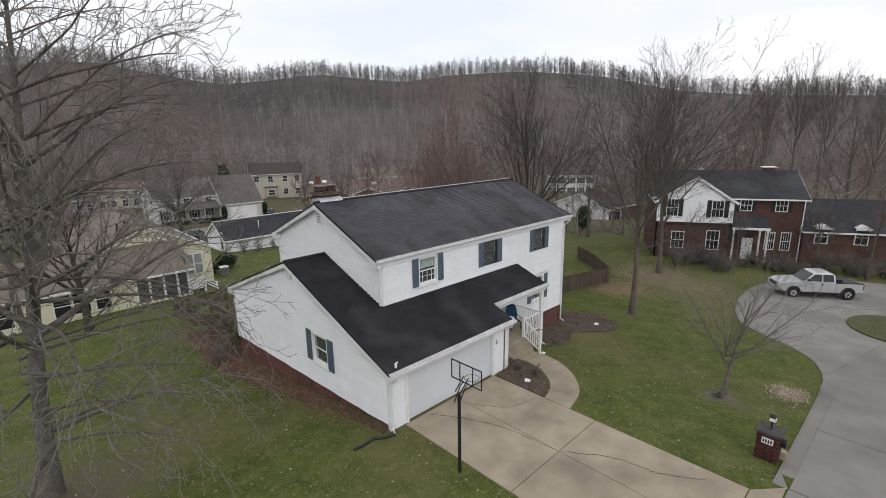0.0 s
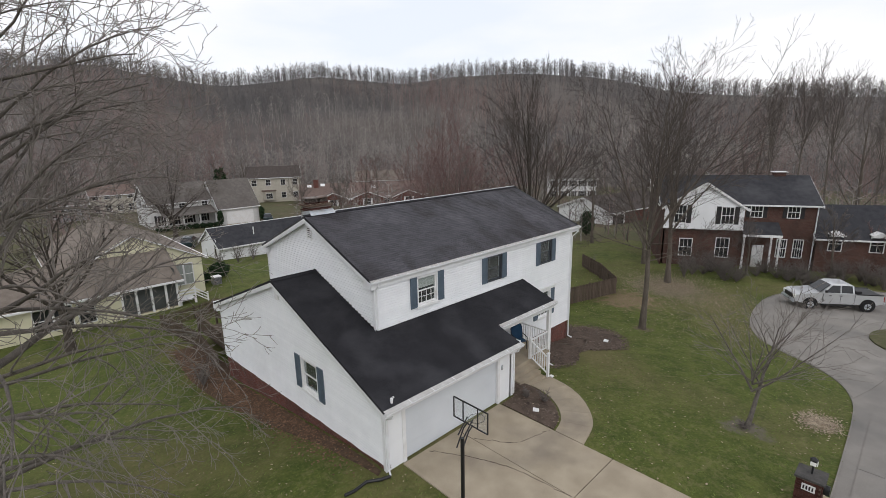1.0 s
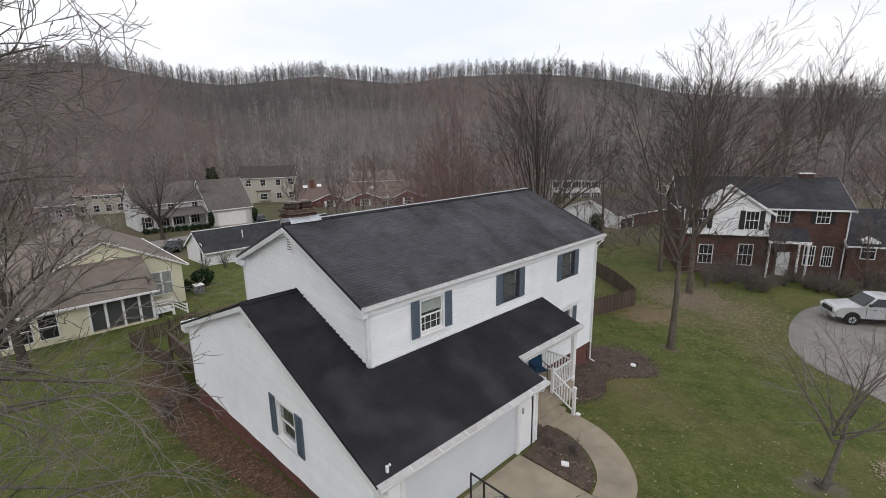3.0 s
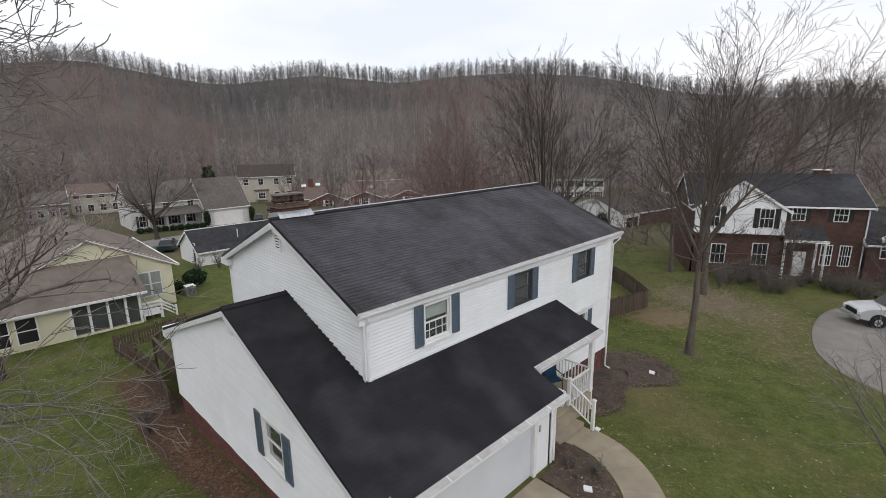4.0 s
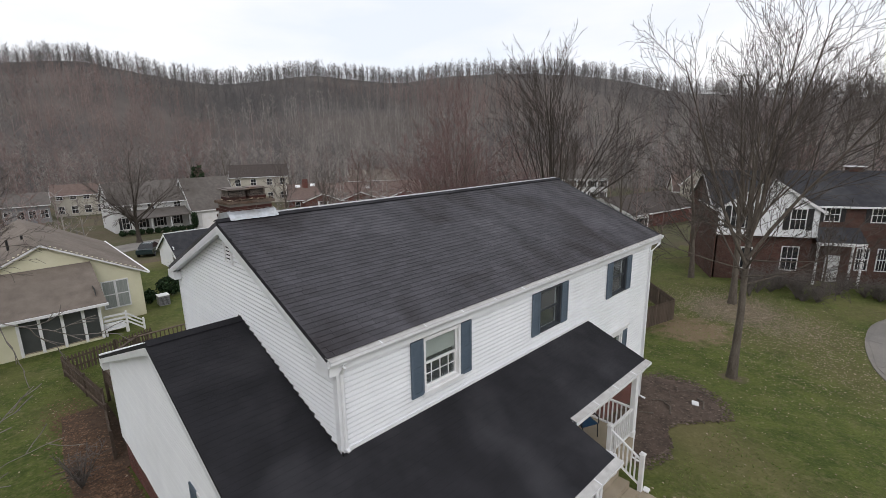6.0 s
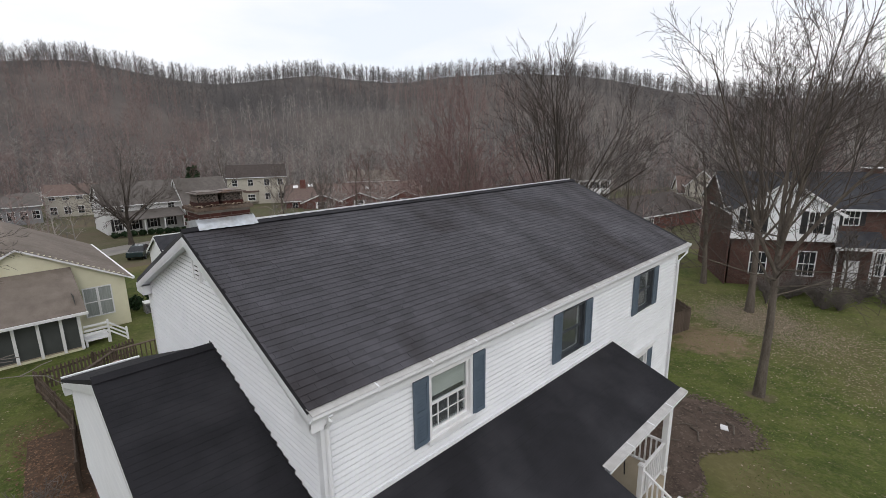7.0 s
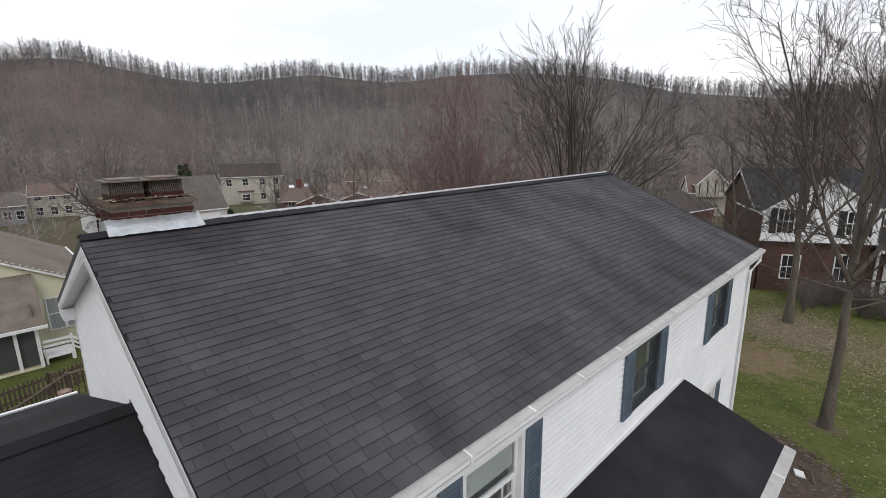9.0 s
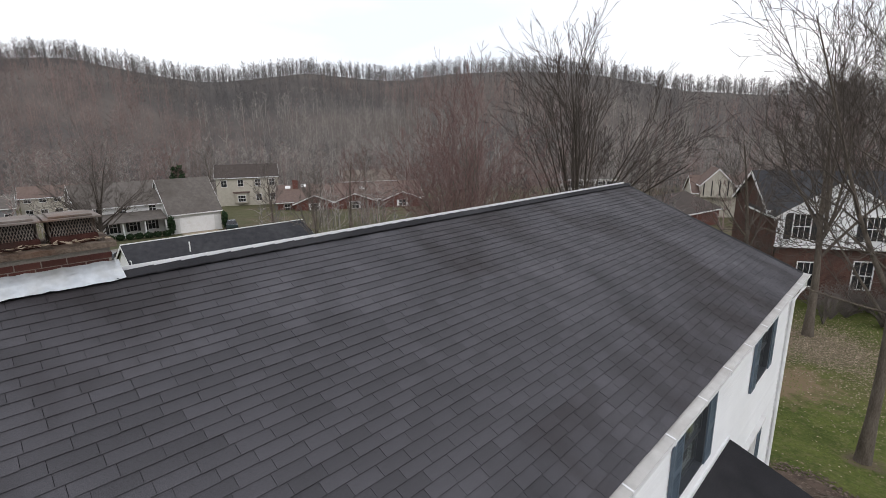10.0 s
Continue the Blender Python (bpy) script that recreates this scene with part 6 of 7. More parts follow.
# ---- wooded hillside ----
def woods():
    """Several thousand low bare trees over the ridge, in one mesh: trunks, limbs and thin twigs."""
    rng = random.Random(77)
    kinds = []
    for k in range(14):
        r = random.Random(500 + k)
        wide = 1.0 if k < 8 else 1.6
        v, f = [], []

        def spike(p, q, w):
            a = len(v)
            d = (q - p).normalized()
            s = d.cross(Vector((0.3, 0.5, 0.8))).normalized()
            u = s.cross(d)
            v.extend([p + s * w, p - 0.5 * s * w + 0.87 * u * w, p - 0.5 * s * w - 0.87 * u * w, q])
            f.extend([(a, a + 1, a + 3), (a + 1, a + 2, a + 3), (a + 2, a, a + 3)])

        top = Vector((r.gauss(0, 0.03), r.gauss(0, 0.03), 1.0))
        spike(Vector((0, 0, -0.04)), top, 0.011 * wide)
        low = 0.06 if k < 8 else 0.1
        for i in range(10):
            t = low + (0.96 - low) * (i + r.random()) / 10
            a = i * 2.4 + r.random()
            p = top * t
            q = p + Vector((math.cos(a), math.sin(a), r.uniform(0.5, 1.4) if k < 8 else r.uniform(0.9, 2.2))).normalized() * (0.34 - 0.24 * t if k < 8 else 0.1 + 0.2 * math.sin(math.pi * min(t + 0.08, 1.0)))
            spike(p, q, 0.006 * wide)
            for j in range(3 if k < 8 else 4):
                s = r.uniform(0.25, 1.0)
                pp = p.lerp(q, s)
                qq = pp + Vector((r.gauss(0, 1), r.gauss(0, 1), r.uniform(0.2, 1.6))).normalized() * r.uniform(0.07, 0.17)
                spike(pp, qq, 0.005 * wide)
        kinds.append((np.array([tuple(c) for c in v]), np.array(f)))
    vs, fs, tones, count = [], [], [], 0
    placed = 0
    while placed < 9300:
        az = rng.uniform(-8, 100)
        pick = rng.random()
        far = rng.uniform(128, 200) if pick < 0.25 else rng.uniform(366, 396) if pick < 0.56 else 165 + 202 * rng.random() ** 0.6
        x, y = far * math.sin(math.radians(az)), far * math.cos(math.radians(az))
        z = hill_z(x, y)
        h = rng.uniform(7, 13) if far < 200 else rng.uniform(8, 14)
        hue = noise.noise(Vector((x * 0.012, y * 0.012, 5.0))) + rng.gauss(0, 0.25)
        crest = far > 365
        if crest and rng.random() < 0.35:
            far = rng.uniform(366, 382)
            x, y = far * math.sin(math.radians(az)), far * math.cos(math.radians(az))
            z, h = hill_z(x, y), rng.uniform(2.2, 4.8)
        elif crest:
            h = (rng.uniform(8.0, 12.0) + 2.5 * noise.noise(Vector((az * 0.35, 3.0, 0)))) * (1.0 if rng.random() < 0.5 else rng.uniform(0.35, 0.75))
        elif far > 300:
            k = RIDGE_FAR / far
            h = min(h, hill_z(x * k, y * k) - z + rng.uniform(1.0, 8.0))
            if h < 3.5:
                continue
        v, f = kinds[8 + rng.randrange(6) if crest else rng.randrange(8)]
        a = rng.uniform(0, 6.28)
        c, s = math.cos(a), math.sin(a)
        w = h * rng.uniform(0.85, 1.2)
        p = np.stack([(v[:, 0] * c - v[:, 1] * s) * w + x, (v[:, 0] * s + v[:, 1] * c) * w + y, v[:, 2] * h + z], 1)
        vs.append(p)
        fs.append(f + count)
        # reddish clumps and pale trunks; hillside shading also coloured in: lighter low, darker high
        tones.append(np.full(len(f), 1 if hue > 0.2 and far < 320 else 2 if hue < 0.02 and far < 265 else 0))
        count += len(v)
        placed += 1
    spots = ((55, 85), (63, 80), (72, 76), (48, 90), (43, 105), (40, 95), (30, 85), (8, 108), (3, 36), (16, 45), (16, 80), (24, 80), (60, 92), (50, 92), (75, 90), (50, 111), (2, 121), (15, 115), (70, 126), (-15, 96), (-23, 62), (100, 50), (70, 26), (43, -3), (50, -10), (85, 18), (20, 66), (12, 62), (33, -14))
    while placed < 9800:
        az, far = rng.uniform(-6, 98), rng.uniform(48, 132)
        x, y = far * math.sin(math.radians(az)), far * math.cos(math.radians(az))
        h = rng.uniform(3.5, 8.5)
        v, f = kinds[rng.randrange(8)]
        if any(math.hypot(x - p, y - q) < 11 or (math.hypot(x - p * 0.88, y - q * 0.88) < 8) for p, q in spots):
            continue
        w = h * rng.uniform(1.0, 1.5)
        vs.append(np.stack([v[:, 0] * w + x, v[:, 1] * w + y, v[:, 2] * h + hill_z(x, y)], 1))
        fs.append(f + count)
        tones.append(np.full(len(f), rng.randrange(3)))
        count += len(v)
        placed += 1
    v, f = np.concatenate(vs), np.concatenate(fs)
    me = bpy.data.meshes.new("woods")
    me.vertices.add(len(v))
    me.vertices.foreach_set("co", v.astype(np.float32).ravel())
    me.loops.add(3 * len(f))
    me.loops.foreach_set("vertex_index", f.astype(np.int32).ravel())
    me.polygons.add(len(f))
    me.polygons.foreach_set("loop_start", np.arange(0, 3 * len(f), 3, dtype=np.int32))
    me.update(calc_edges=True)
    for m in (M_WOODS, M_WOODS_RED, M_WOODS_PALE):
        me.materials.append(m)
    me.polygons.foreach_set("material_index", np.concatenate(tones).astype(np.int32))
    return tagged(new("woods", me), "dense bare grey-brown woodland covering the ridge", "woods", kind="stuff")


woods()


# ---- things outdoors ----
# basketball stand
hoop = thing("basketball_stand", "black basketball stand with clear framed backboard beside the driveway", "basketball hoop")
pipe("pole", hoop, [(-1.64, -5.98, -0.2), (-1.64, -5.98, 2.75)], 0.055, M_BLACK)
bm = bmesh.new()
for a, b in (((-5.16, 2.8), (-5.16, 3.42)), ((-6.42, 2.8), (-6.42, 3.42)), ((-5.16, 3.42), (-6.42, 3.42)), ((-5.16, 2.8), (-6.42, 2.8)), ((-5.52, 2.8), (-5.52, 3.42)), ((-6.06, 2.8), (-6.06, 3.42))):
    tube(bm, [(-1.12, a[0], a[1]), (-1.12, b[0], b[1])], 0.022, 6)
part("backboard_frame", bm, M_BLACK, hoop)
M_CLEAR = glass_material("clear_acrylic", (0.95, 0.96, 0.97), 0.02)
board = boxes("backboard", M_CLEAR, hoop, [(-1.115, -1.107, -6.4, -5.18, 2.82, 3.4)], "clear acrylic backboard")
board.visible_shadow = False
for y in (-5.7, -5.9):
    pipe("brace", hoop, [(-1.6, y - 0.08, 2.72), (-1.14, y, 3.02)], 0.02, M_BLACK)
    pipe("brace", hoop, [(-1.66, y - 0.08, 2.35), (-1.3, y, 2.75), (-1.14, y, 2.84)], 0.02, M_BLACK)
bm = bmesh.new()
ring = [(-0.86 + 0.23 * math.cos(a), -5.79 + 0.23 * math.sin(a), 2.88) for a in (2 * math.pi * k / 20 for k in range(21))]
tube(bm, ring, 0.009, 6)
part("rim", bm, M_BLACK, hoop, "dark metal rim")

M_PIERCAP = material("dark_weathered_stone", (0.045, 0.042, 0.04), (0.1, 0.095, 0.09), 5.0, 0.9, bump=0.4)
# brick letterbox pier
pier = thing("mailbox_pier", "dark brick mailbox pier with black box and small lantern", "mailbox", at=(6.15, -12.55, ground_z(6.15, -12.55)))
boxes("core", M_CROWN, pier, [(-0.3, 0.3, -0.3, 0.3, -0.2, 0.98)])
brick_course(pier, -0.3, 0.3, -0.3, 0.3, 0.0, 0.98, l=0.185)
boxes("cap_stone", M_PIERCAP, pier, [(-0.36, 0.36, -0.36, 0.36, 0.985, 1.05)], "dark grey cap stone", bevel=0.01)
bm = bmesh.new()
prof = [(-0.1, 0.6), (0.1, 0.6), (0.1, 0.76)] + [(0.1 * math.cos(a), 0.76 + 0.1 * math.sin(a)) for a in (math.pi * k / 8 for k in range(1, 8))] + [(-0.1, 0.76)]
slab(bm, [(p, -0.46, q) for p, q in prof], (0, 0.14, 0))
box_ob = part("mailbox", bm, M_BLACK, pier, "black rounded mailbox")
boxes("flag", M_TRIM, box_ob, [(0.102, 0.112, -0.44, -0.4, 0.64, 0.8)])
boxes("nameplate", M_TRIM, pier, [(-0.34, -0.318, -0.16, 0.16, 0.66, 0.86)], "white plate")
for y in (-0.1, -0.03, 0.04, 0.11):
    boxes("plate_bar", M_BLACK, pier, [(-0.346, -0.341, y - 0.02, y + 0.02, 0.7, 0.82)])
pipe("lantern_post", pier, [(0, 0, 1.05), (0, 0, 1.3)], 0.025, M_BLACK)
bm = bmesh.new()
tube(bm, [(0, 0, 1.3), (0, 0, 1.33), (0, 0, 1.5), (0, 0, 1.53), (0, 0, 1.6)], [0.05, 0.075, 0.095, 0.11, 0.015], 6)
part("lantern", bm, M_BLACK, pier, "small black lantern")
boxes("lantern_glass", M_BLIND, pier, [(-0.07, 0.07, -0.098, -0.08, 1.36, 1.47), (-0.098, -0.08, -0.07, 0.07, 1.36, 1.47)], "pale lantern glass")
stone = thing("kerb_block", "small pale concrete block at the kerb", "block")
boxes("block", M_CONCRETE, stone, [(6.35, 6.6, -13.02, -12.8, -0.25, 0.05)], bevel=0.02)

M_PAINT = material("silver_car_paint", (0.5, 0.51, 0.52), (0.6, 0.61, 0.62), 2.0, 0.3, metal=0.5, bump=0.0, coat=0.6)
M_TYRE = material("black_tyre", (0.012, 0.012, 0.012), (0.028, 0.028, 0.028), 20.0, 0.85, bump=0.2)
M_CARGLASS = material("tinted_car_glass", (0.008, 0.01, 0.012), (0.02, 0.022, 0.025), 1.0, 0.06, bump=0.0)
M_RED = material("red_lens", (0.25, 0.01, 0.01), (0.35, 0.02, 0.02), 5.0, 0.2, bump=0.0)


def wheel(parent, x, y, z, r=0.38, w=0.26):
    s = 1 if y > 0 else -1
    bm = bmesh.new()
    tube(bm, [(x, y - w / 2, z), (x, y - w / 2 + 0.03, z), (x, y + w / 2 - 0.03, z), (x, y + w / 2, z)], [r * 0.9, r, r, r * 0.9], 20)
    t = part("tyre", bm, M_TYRE, parent, smooth=False)
    bm = bmesh.new()
    tube(bm, [(x, y + s * (w / 2 - 0.03), z), (x, y + s * (w / 2 + 0.008), z)], [r * 0.62, r * 0.55], 16)
    rim = part("rim", bm, M_GALV, t)
    for k in range(5):
        a = 2 * math.pi * k / 5
        bm = bmesh.new()
        tube(bm, [(x, y + s * (w / 2 + 0.012), z), (x + r * 0.52 * math.cos(a), y + s * (w / 2 + 0.012), z + r * 0.52 * math.sin(a))], 0.03, 5)
        part("spoke", bm, M_BLACK, t)


def shell(name, profile, half, mat, parent, inset=0.0, bevel=0.05, label=""):
    """A body from its side outline (x, z), drawn in towards the top by inset."""
    bm = bmesh.new()
    zmin, zmax = min(p[1] for p in profile), max(p[1] for p in profile)
    sides = []
    for s in (-1, 1):
        sides.append([bm.verts.new((x, s * (half - inset * (z - zmin) / (zmax - zmin)), z)) for x, z in profile])
    n = len(profile)
    bm.faces.new(sides[0])
    bm.faces.new(sides[1][::-1])
    for i in range(n):
        bm.faces.new((sides[0][i], sides[0][(i + 1) % n], sides[1][(i + 1) % n], sides[1][i]))
    return part(name, bm, mat, parent, label, bevel=bevel)


def pickup(x, y, heading):
    t = thing("pickup_truck", "silver crew-cab pickup truck parked on the turning circle", "truck", at=(x, y, ground_z(x, y) + 0.03), turn=heading)
    body = shell("body", [(-2.85, 0.62), (-2.85, 1.24), (-0.95, 1.26), (-0.95, 1.32), (1.15, 1.33), (1.5, 1.3), (2.5, 1.22), (2.82, 1.1), (2.9, 0.62), (2.35, 0.5), (-2.35, 0.52)], 0.97, M_PAINT, t, 0.05, 0.05)
    cab = shell("cab", [(-0.98, 1.28), (-0.92, 1.86), (-0.72, 1.98), (0.3, 2.0), (0.52, 1.92), (1.2, 1.3)], 0.91, M_PAINT, t, 0.17, 0.04)
    for s in (-1, 1):
        for a, b, c, d in ((-0.84, -0.1, -0.78, -0.1), (-0.02, 0.98, -0.02, 0.46)):
            bm = bmesh.new()
            slab(bm, [(a, s * 0.905, 1.36), (b, s * 0.905, 1.36), (d, s * 0.775, 1.88), (c, s * 0.775, 1.88)], (0, s * 0.02, 0))
            part("side_window", bm, M_CARGLASS, cab)
        boxes("mirror", M_BLACK, cab, [(0.9, 1.02, s * 1.05 - 0.1, s * 1.05 + 0.1, 1.4, 1.58)], bevel=0.02)
        boxes("headlight", M_BLIND, body, [(2.7, 2.9, s * 0.74 - 0.16, s * 0.74 + 0.16, 0.86, 1.08)], "clear headlight", bevel=0.02)
        boxes("tail_light", M_RED, body, [(-2.87, -2.8, s * 0.87 - 0.08, s * 0.87 + 0.08, 0.8, 1.2)], "red tail light", bevel=0.01)
        for x in (-0.05, 0.62):
            boxes("door_handle", M_BLACK, body, [(x - 0.1, x + 0.06, s * 0.955 - 0.02, s * 0.955 + 0.02, 1.12, 1.16)])
        for x in (-0.98, -0.06, 1.08):
            boxes("door_seam", M_BLACK, body, [(x - 0.008, x + 0.008, s * 0.962 - 0.006, s * 0.962 + 0.006, 0.62, 1.28)])
        for wx in (1.85, -1.85):
            bm = bmesh.new()
            tube(bm, [(wx, s * 0.9, 0.46), (wx, s * 0.985, 0.46)], 0.5, 20)
            part("wheel_arch", bm, M_TYRE, body)
            wheel(t, wx, s * 0.9, 0.41, 0.41)
        boxes("running_board", M_BLACK, body, [(-1.0, 1.1, s * 0.98 - 0.08, s * 0.98 + 0.08, 0.42, 0.47)])
    bm = bmesh.new()
    slab(bm, [(1.2, -0.76, 1.35), (1.2, 0.76, 1.35), (0.56, 0.68, 1.9), (0.56, -0.68, 1.9)], (0.03, 0, 0.03))
    part("windscreen", bm, M_CARGLASS, cab)
    bm = bmesh.new()
    slab(bm, [(-0.96, -0.7, 1.42), (-0.96, 0.7, 1.42), (-0.93, 0.66, 1.82), (-0.93, -0.66, 1.82)], (-0.03, 0, 0))
    part("rear_window", bm, M_CARGLASS, cab)
    boxes("bed_floor", M_BLACK, body, [(-2.7, -1.08, -0.78, 0.78, 1.265, 1.285)], "dark truck bed")
    boxes("bed_rail", M_BLACK, body, [(-2.8, -1.05, -0.93, -0.83, 1.24, 1.31), (-2.8, -1.05, 0.83, 0.93, 1.24, 1.31)])
    boxes("grille", M_BLACK, body, [(2.84, 2.92, -0.55, 0.55, 0.78, 1.06)], "black grille", bevel=0.01)
    boxes("bumper", M_GALV, body, [(2.85, 3.0, -0.9, 0.9, 0.52, 0.72)], "chrome bumper", bevel=0.03)
    boxes("bumper", M_GALV, body, [(-3.0, -2.85, -0.9, 0.9, 0.55, 0.72)], "chrome bumper", bevel=0.03)
    boxes("tool_box", M_BLACK, t, [(-1.5, -1.1, -0.75, 0.75, 1.29, 1.48)], "black tool box in the bed", bevel=0.02)
    return t


pickup(34.85, -9.75, math.degrees(math.atan2(2.79, -1.92)))


def sedan(name, label, x, y, heading, mat):
    t = thing(name, label, "car", at=(x, y, ground_z(x, y) + 0.02), turn=heading)
    body = shell("body", [(-2.2, 0.45), (-2.2, 0.95), (-1.4, 1.0), (1.0, 0.98), (2.1, 0.82), (2.25, 0.5), (1.8, 0.3), (-1.8, 0.3)], 0.88, mat, t, 0.08, 0.05)
    shell("cabin", [(-1.6, 0.98), (-1.0, 1.42), (0.2, 1.45), (1.1, 0.98)], 0.8, M_CARGLASS, t, 0.18, 0.03)
    shell("car_roof", [(-1.0, 1.41), (-0.85, 1.47), (0.1, 1.49), (0.25, 1.43)], 0.63, mat, t, 0.02, 0.02)
    for wx in (1.4, -1.4):
        for s in (-1, 1):
            wheel(t, wx, s * 0.8, 0.32, 0.32, 0.2)
    return t


M_CARWHITE = material("white_car_paint", (0.6, 0.6, 0.6), (0.7, 0.7, 0.7), 2.0, 0.3, bump=0.0, coat=0.5)
M_CARDARK = material("dark_green_car_paint", (0.012, 0.025, 0.028), (0.02, 0.04, 0.045), 2.0, 0.25, bump=0.0, coat=0.6)
sedan("parked_car", "dark parked car by the far street", 9.3, 55.6, 62, M_CARDARK)
sedan("parked_car", "dark parked car beside the beige garage", 29.0, 75.0, 70, M_CARDARK)
draw = smooth_line([(2.0, 56.0), (8.0, 60.0), (14.0, 62.5), (24.0, 64.0), (36.0, 64.5)], 5)
tagged(draped("far_street", draw + [(x, y + 6.0) for x, y in draw[::-1]], 0.05, 0.2, M_ROAD, step=4), "pale concrete street in front of the beige house", "road", kind="structure")
tagged(draped("far_driveway", [(21.6, 70.0), (27.2, 70.0), (27.0, 76.2), (21.8, 76.2)], 0.06, 0.2, M_CONCRETE, step=3), "pale driveway to the beige garage", "driveway", kind="structure")


# ---- fences and deck ----
def fence(name, label, line, height, board, gap, mat, solid=False):
    f = thing(name, label, "fence")
    me = None
    for (ax, ay), (bx, by) in zip(line, line[1:]):
        length = math.hypot(bx - ax, by - ay)
        a = math.atan2(by - ay, bx - ax)
        n = int(length / (board + gap))
        for z in (0.3, height - 0.25):
            bm = bmesh.new()
            d = Vector((math.cos(a), math.sin(a), 0))
            s = Vector((-d.y, d.x, 0)) * 0.045
            p, q = Vector((ax, ay, ground_z(ax, ay) + z)), Vector((bx, by, ground_z(bx, by) + z))
            slab(bm, [p, q, q + s, p + s], (0, 0, 0.09))
            part("rail", bm, mat, f)
        for k in range(int(length / 2.4) + 1):
            t = min(k * 2.4 / length, 1.0)
            x, y = ax + (bx - ax) * t, ay + (by - ay) * t
            z = ground_z(x, y)
            boxes("post", mat, f, [(x - 0.05, x + 0.05, y + 0.01, y + 0.11, z - 0.3, z + height + 0.06)])
        if me is None:
            bm = bmesh.new()
            v = [bm.verts.new(c) for c in ((-board / 2, 0, 0), (board / 2, 0, 0), (board / 2, 0, height - 0.06), (0, 0, height), (-board / 2, 0, height - 0.06))]
            w = [bm.verts.new((c.co.x, -0.02, c.co.z)) for c in v]
            bm.faces.new(v)
            bm.faces.new(w[::-1])
            for i in range(5):
                bm.faces.new((v[i], w[i], w[(i + 1) % 5], v[(i + 1) % 5]))
            finish(bm)
            me = bpy.data.meshes.new("picket")
            bm.to_mesh(me)
            bm.free()
            me.materials.append(mat)
        for k in range(n):
            t = (k + 0.5) / n
            x, y = ax + (bx - ax) * t, ay + (by - ay) * t
            ob = new("picket", me)
            ob.parent, ob.matrix_basis = f, pose(x, y, ground_z(x, y) + 0.04, 0, 0, math.degrees(a))
    return f


fence("wooden_fence", "weathered brown board fence along the back lawn", [(14.0, 5.4), (20.8, 4.2), (26.3, 3.1), (30.0, 6.4), (33.0, 10.0)], 1.35, 0.14, 0.025, M_FENCE)
fence("picket_fence", "dark brown picket fence beside the soil strip", [(-2.1, 11.9), (-1.7, 16.0), (-2.4, 21.8)], 1.1, 0.09, 0.06, M_FENCE)
fence("picket_fence", "dark brown picket fence toward the yellow house", [(-2.4, 21.8), (1.8, 23.0)], 1.0, 0.09, 0.07, M_FENCE)

terrace = thing("rear_deck", "brown wooden rear deck with picket railing", "deck")
DZ = -0.95
boxes("deck_floor", M_FENCE, terrace, [(-1.3, 5.0, 11.5, 17.2, DZ - 0.15, DZ), (0.3, 5.0, 17.201, 19.0, DZ - 0.15, DZ)])
for (p, q, n) in (((-1.35, 11.6), (-1.37, 17.2), 28), ((-1.37, 17.2), (0.3, 19.05), 14), ((0.3, 19.05), (5.0, 19.2), 24)):
    bm = bmesh.new()
    d = Vector((q[0] - p[0], q[1] - p[1], 0)).normalized()
    s = Vector((-d.y, d.x, 0)) * 0.07
    slab(bm, [Vector((*p, DZ + 0.95)) - s, Vector((*q, DZ + 0.95)) - s, Vector((*q, DZ + 0.95)) + s, Vector((*p, DZ + 0.95)) + s], (0, 0, 0.04))
    part("hand_rail", bm, M_FENCE, terrace)
    for k in range(n):
        t = (k + 0.5) / n
        x, y = p[0] + (q[0] - p[0]) * t, p[1] + (q[1] - p[1]) * t
        boxes("baluster", M_FENCE, terrace, [(x - 0.02, x + 0.02, y - 0.02, y + 0.02, DZ + 0.001, DZ + 0.949)])
for x, y in ((-1.35, 11.6), (-1.37, 17.2), (0.3, 19.05), (5.0, 19.2)):
    boxes("deck_post", M_FENCE, terrace, [(x - 0.06, x + 0.06, y - 0.06, y + 0.06, ground_z(x, y) - 0.3, DZ + 1.05)])
M_CLAY = material("pinkish_fired_clay", (0.3, 0.19, 0.155), (0.46, 0.33, 0.29), 6.0, 0.85, bump=0.2, stain=(0.2, 0.14, 0.12), stain_scale=4.0)
oven = thing("clay_patio_oven", "pinkish clay patio oven with flared chimney on a black stand", "patio oven", at=(-0.02, 15.95, DZ))
bm = bmesh.new()
tube(bm, [(0, 0, 0.36), (0, 0, 0.44), (0, 0, 0.72), (0, 0, 0.95), (0, 0, 1.12), (0, 0, 1.46), (0, 0, 1.58), (0, 0, 1.62), (0, 0, 1.55)], [0.18, 0.26, 0.31, 0.27, 0.14, 0.125, 0.19, 0.21, 0.13], 20)
part("pot_body", bm, M_CLAY, oven, smooth=True)
for k in range(3):
    a = 2.1 * k + 0.4
    pipe("foot", oven, [(0.2 * math.cos(a), 0.2 * math.sin(a), 0.42), (0.28 * math.cos(a), 0.28 * math.sin(a), 0.0)], 0.02, M_BLACK)

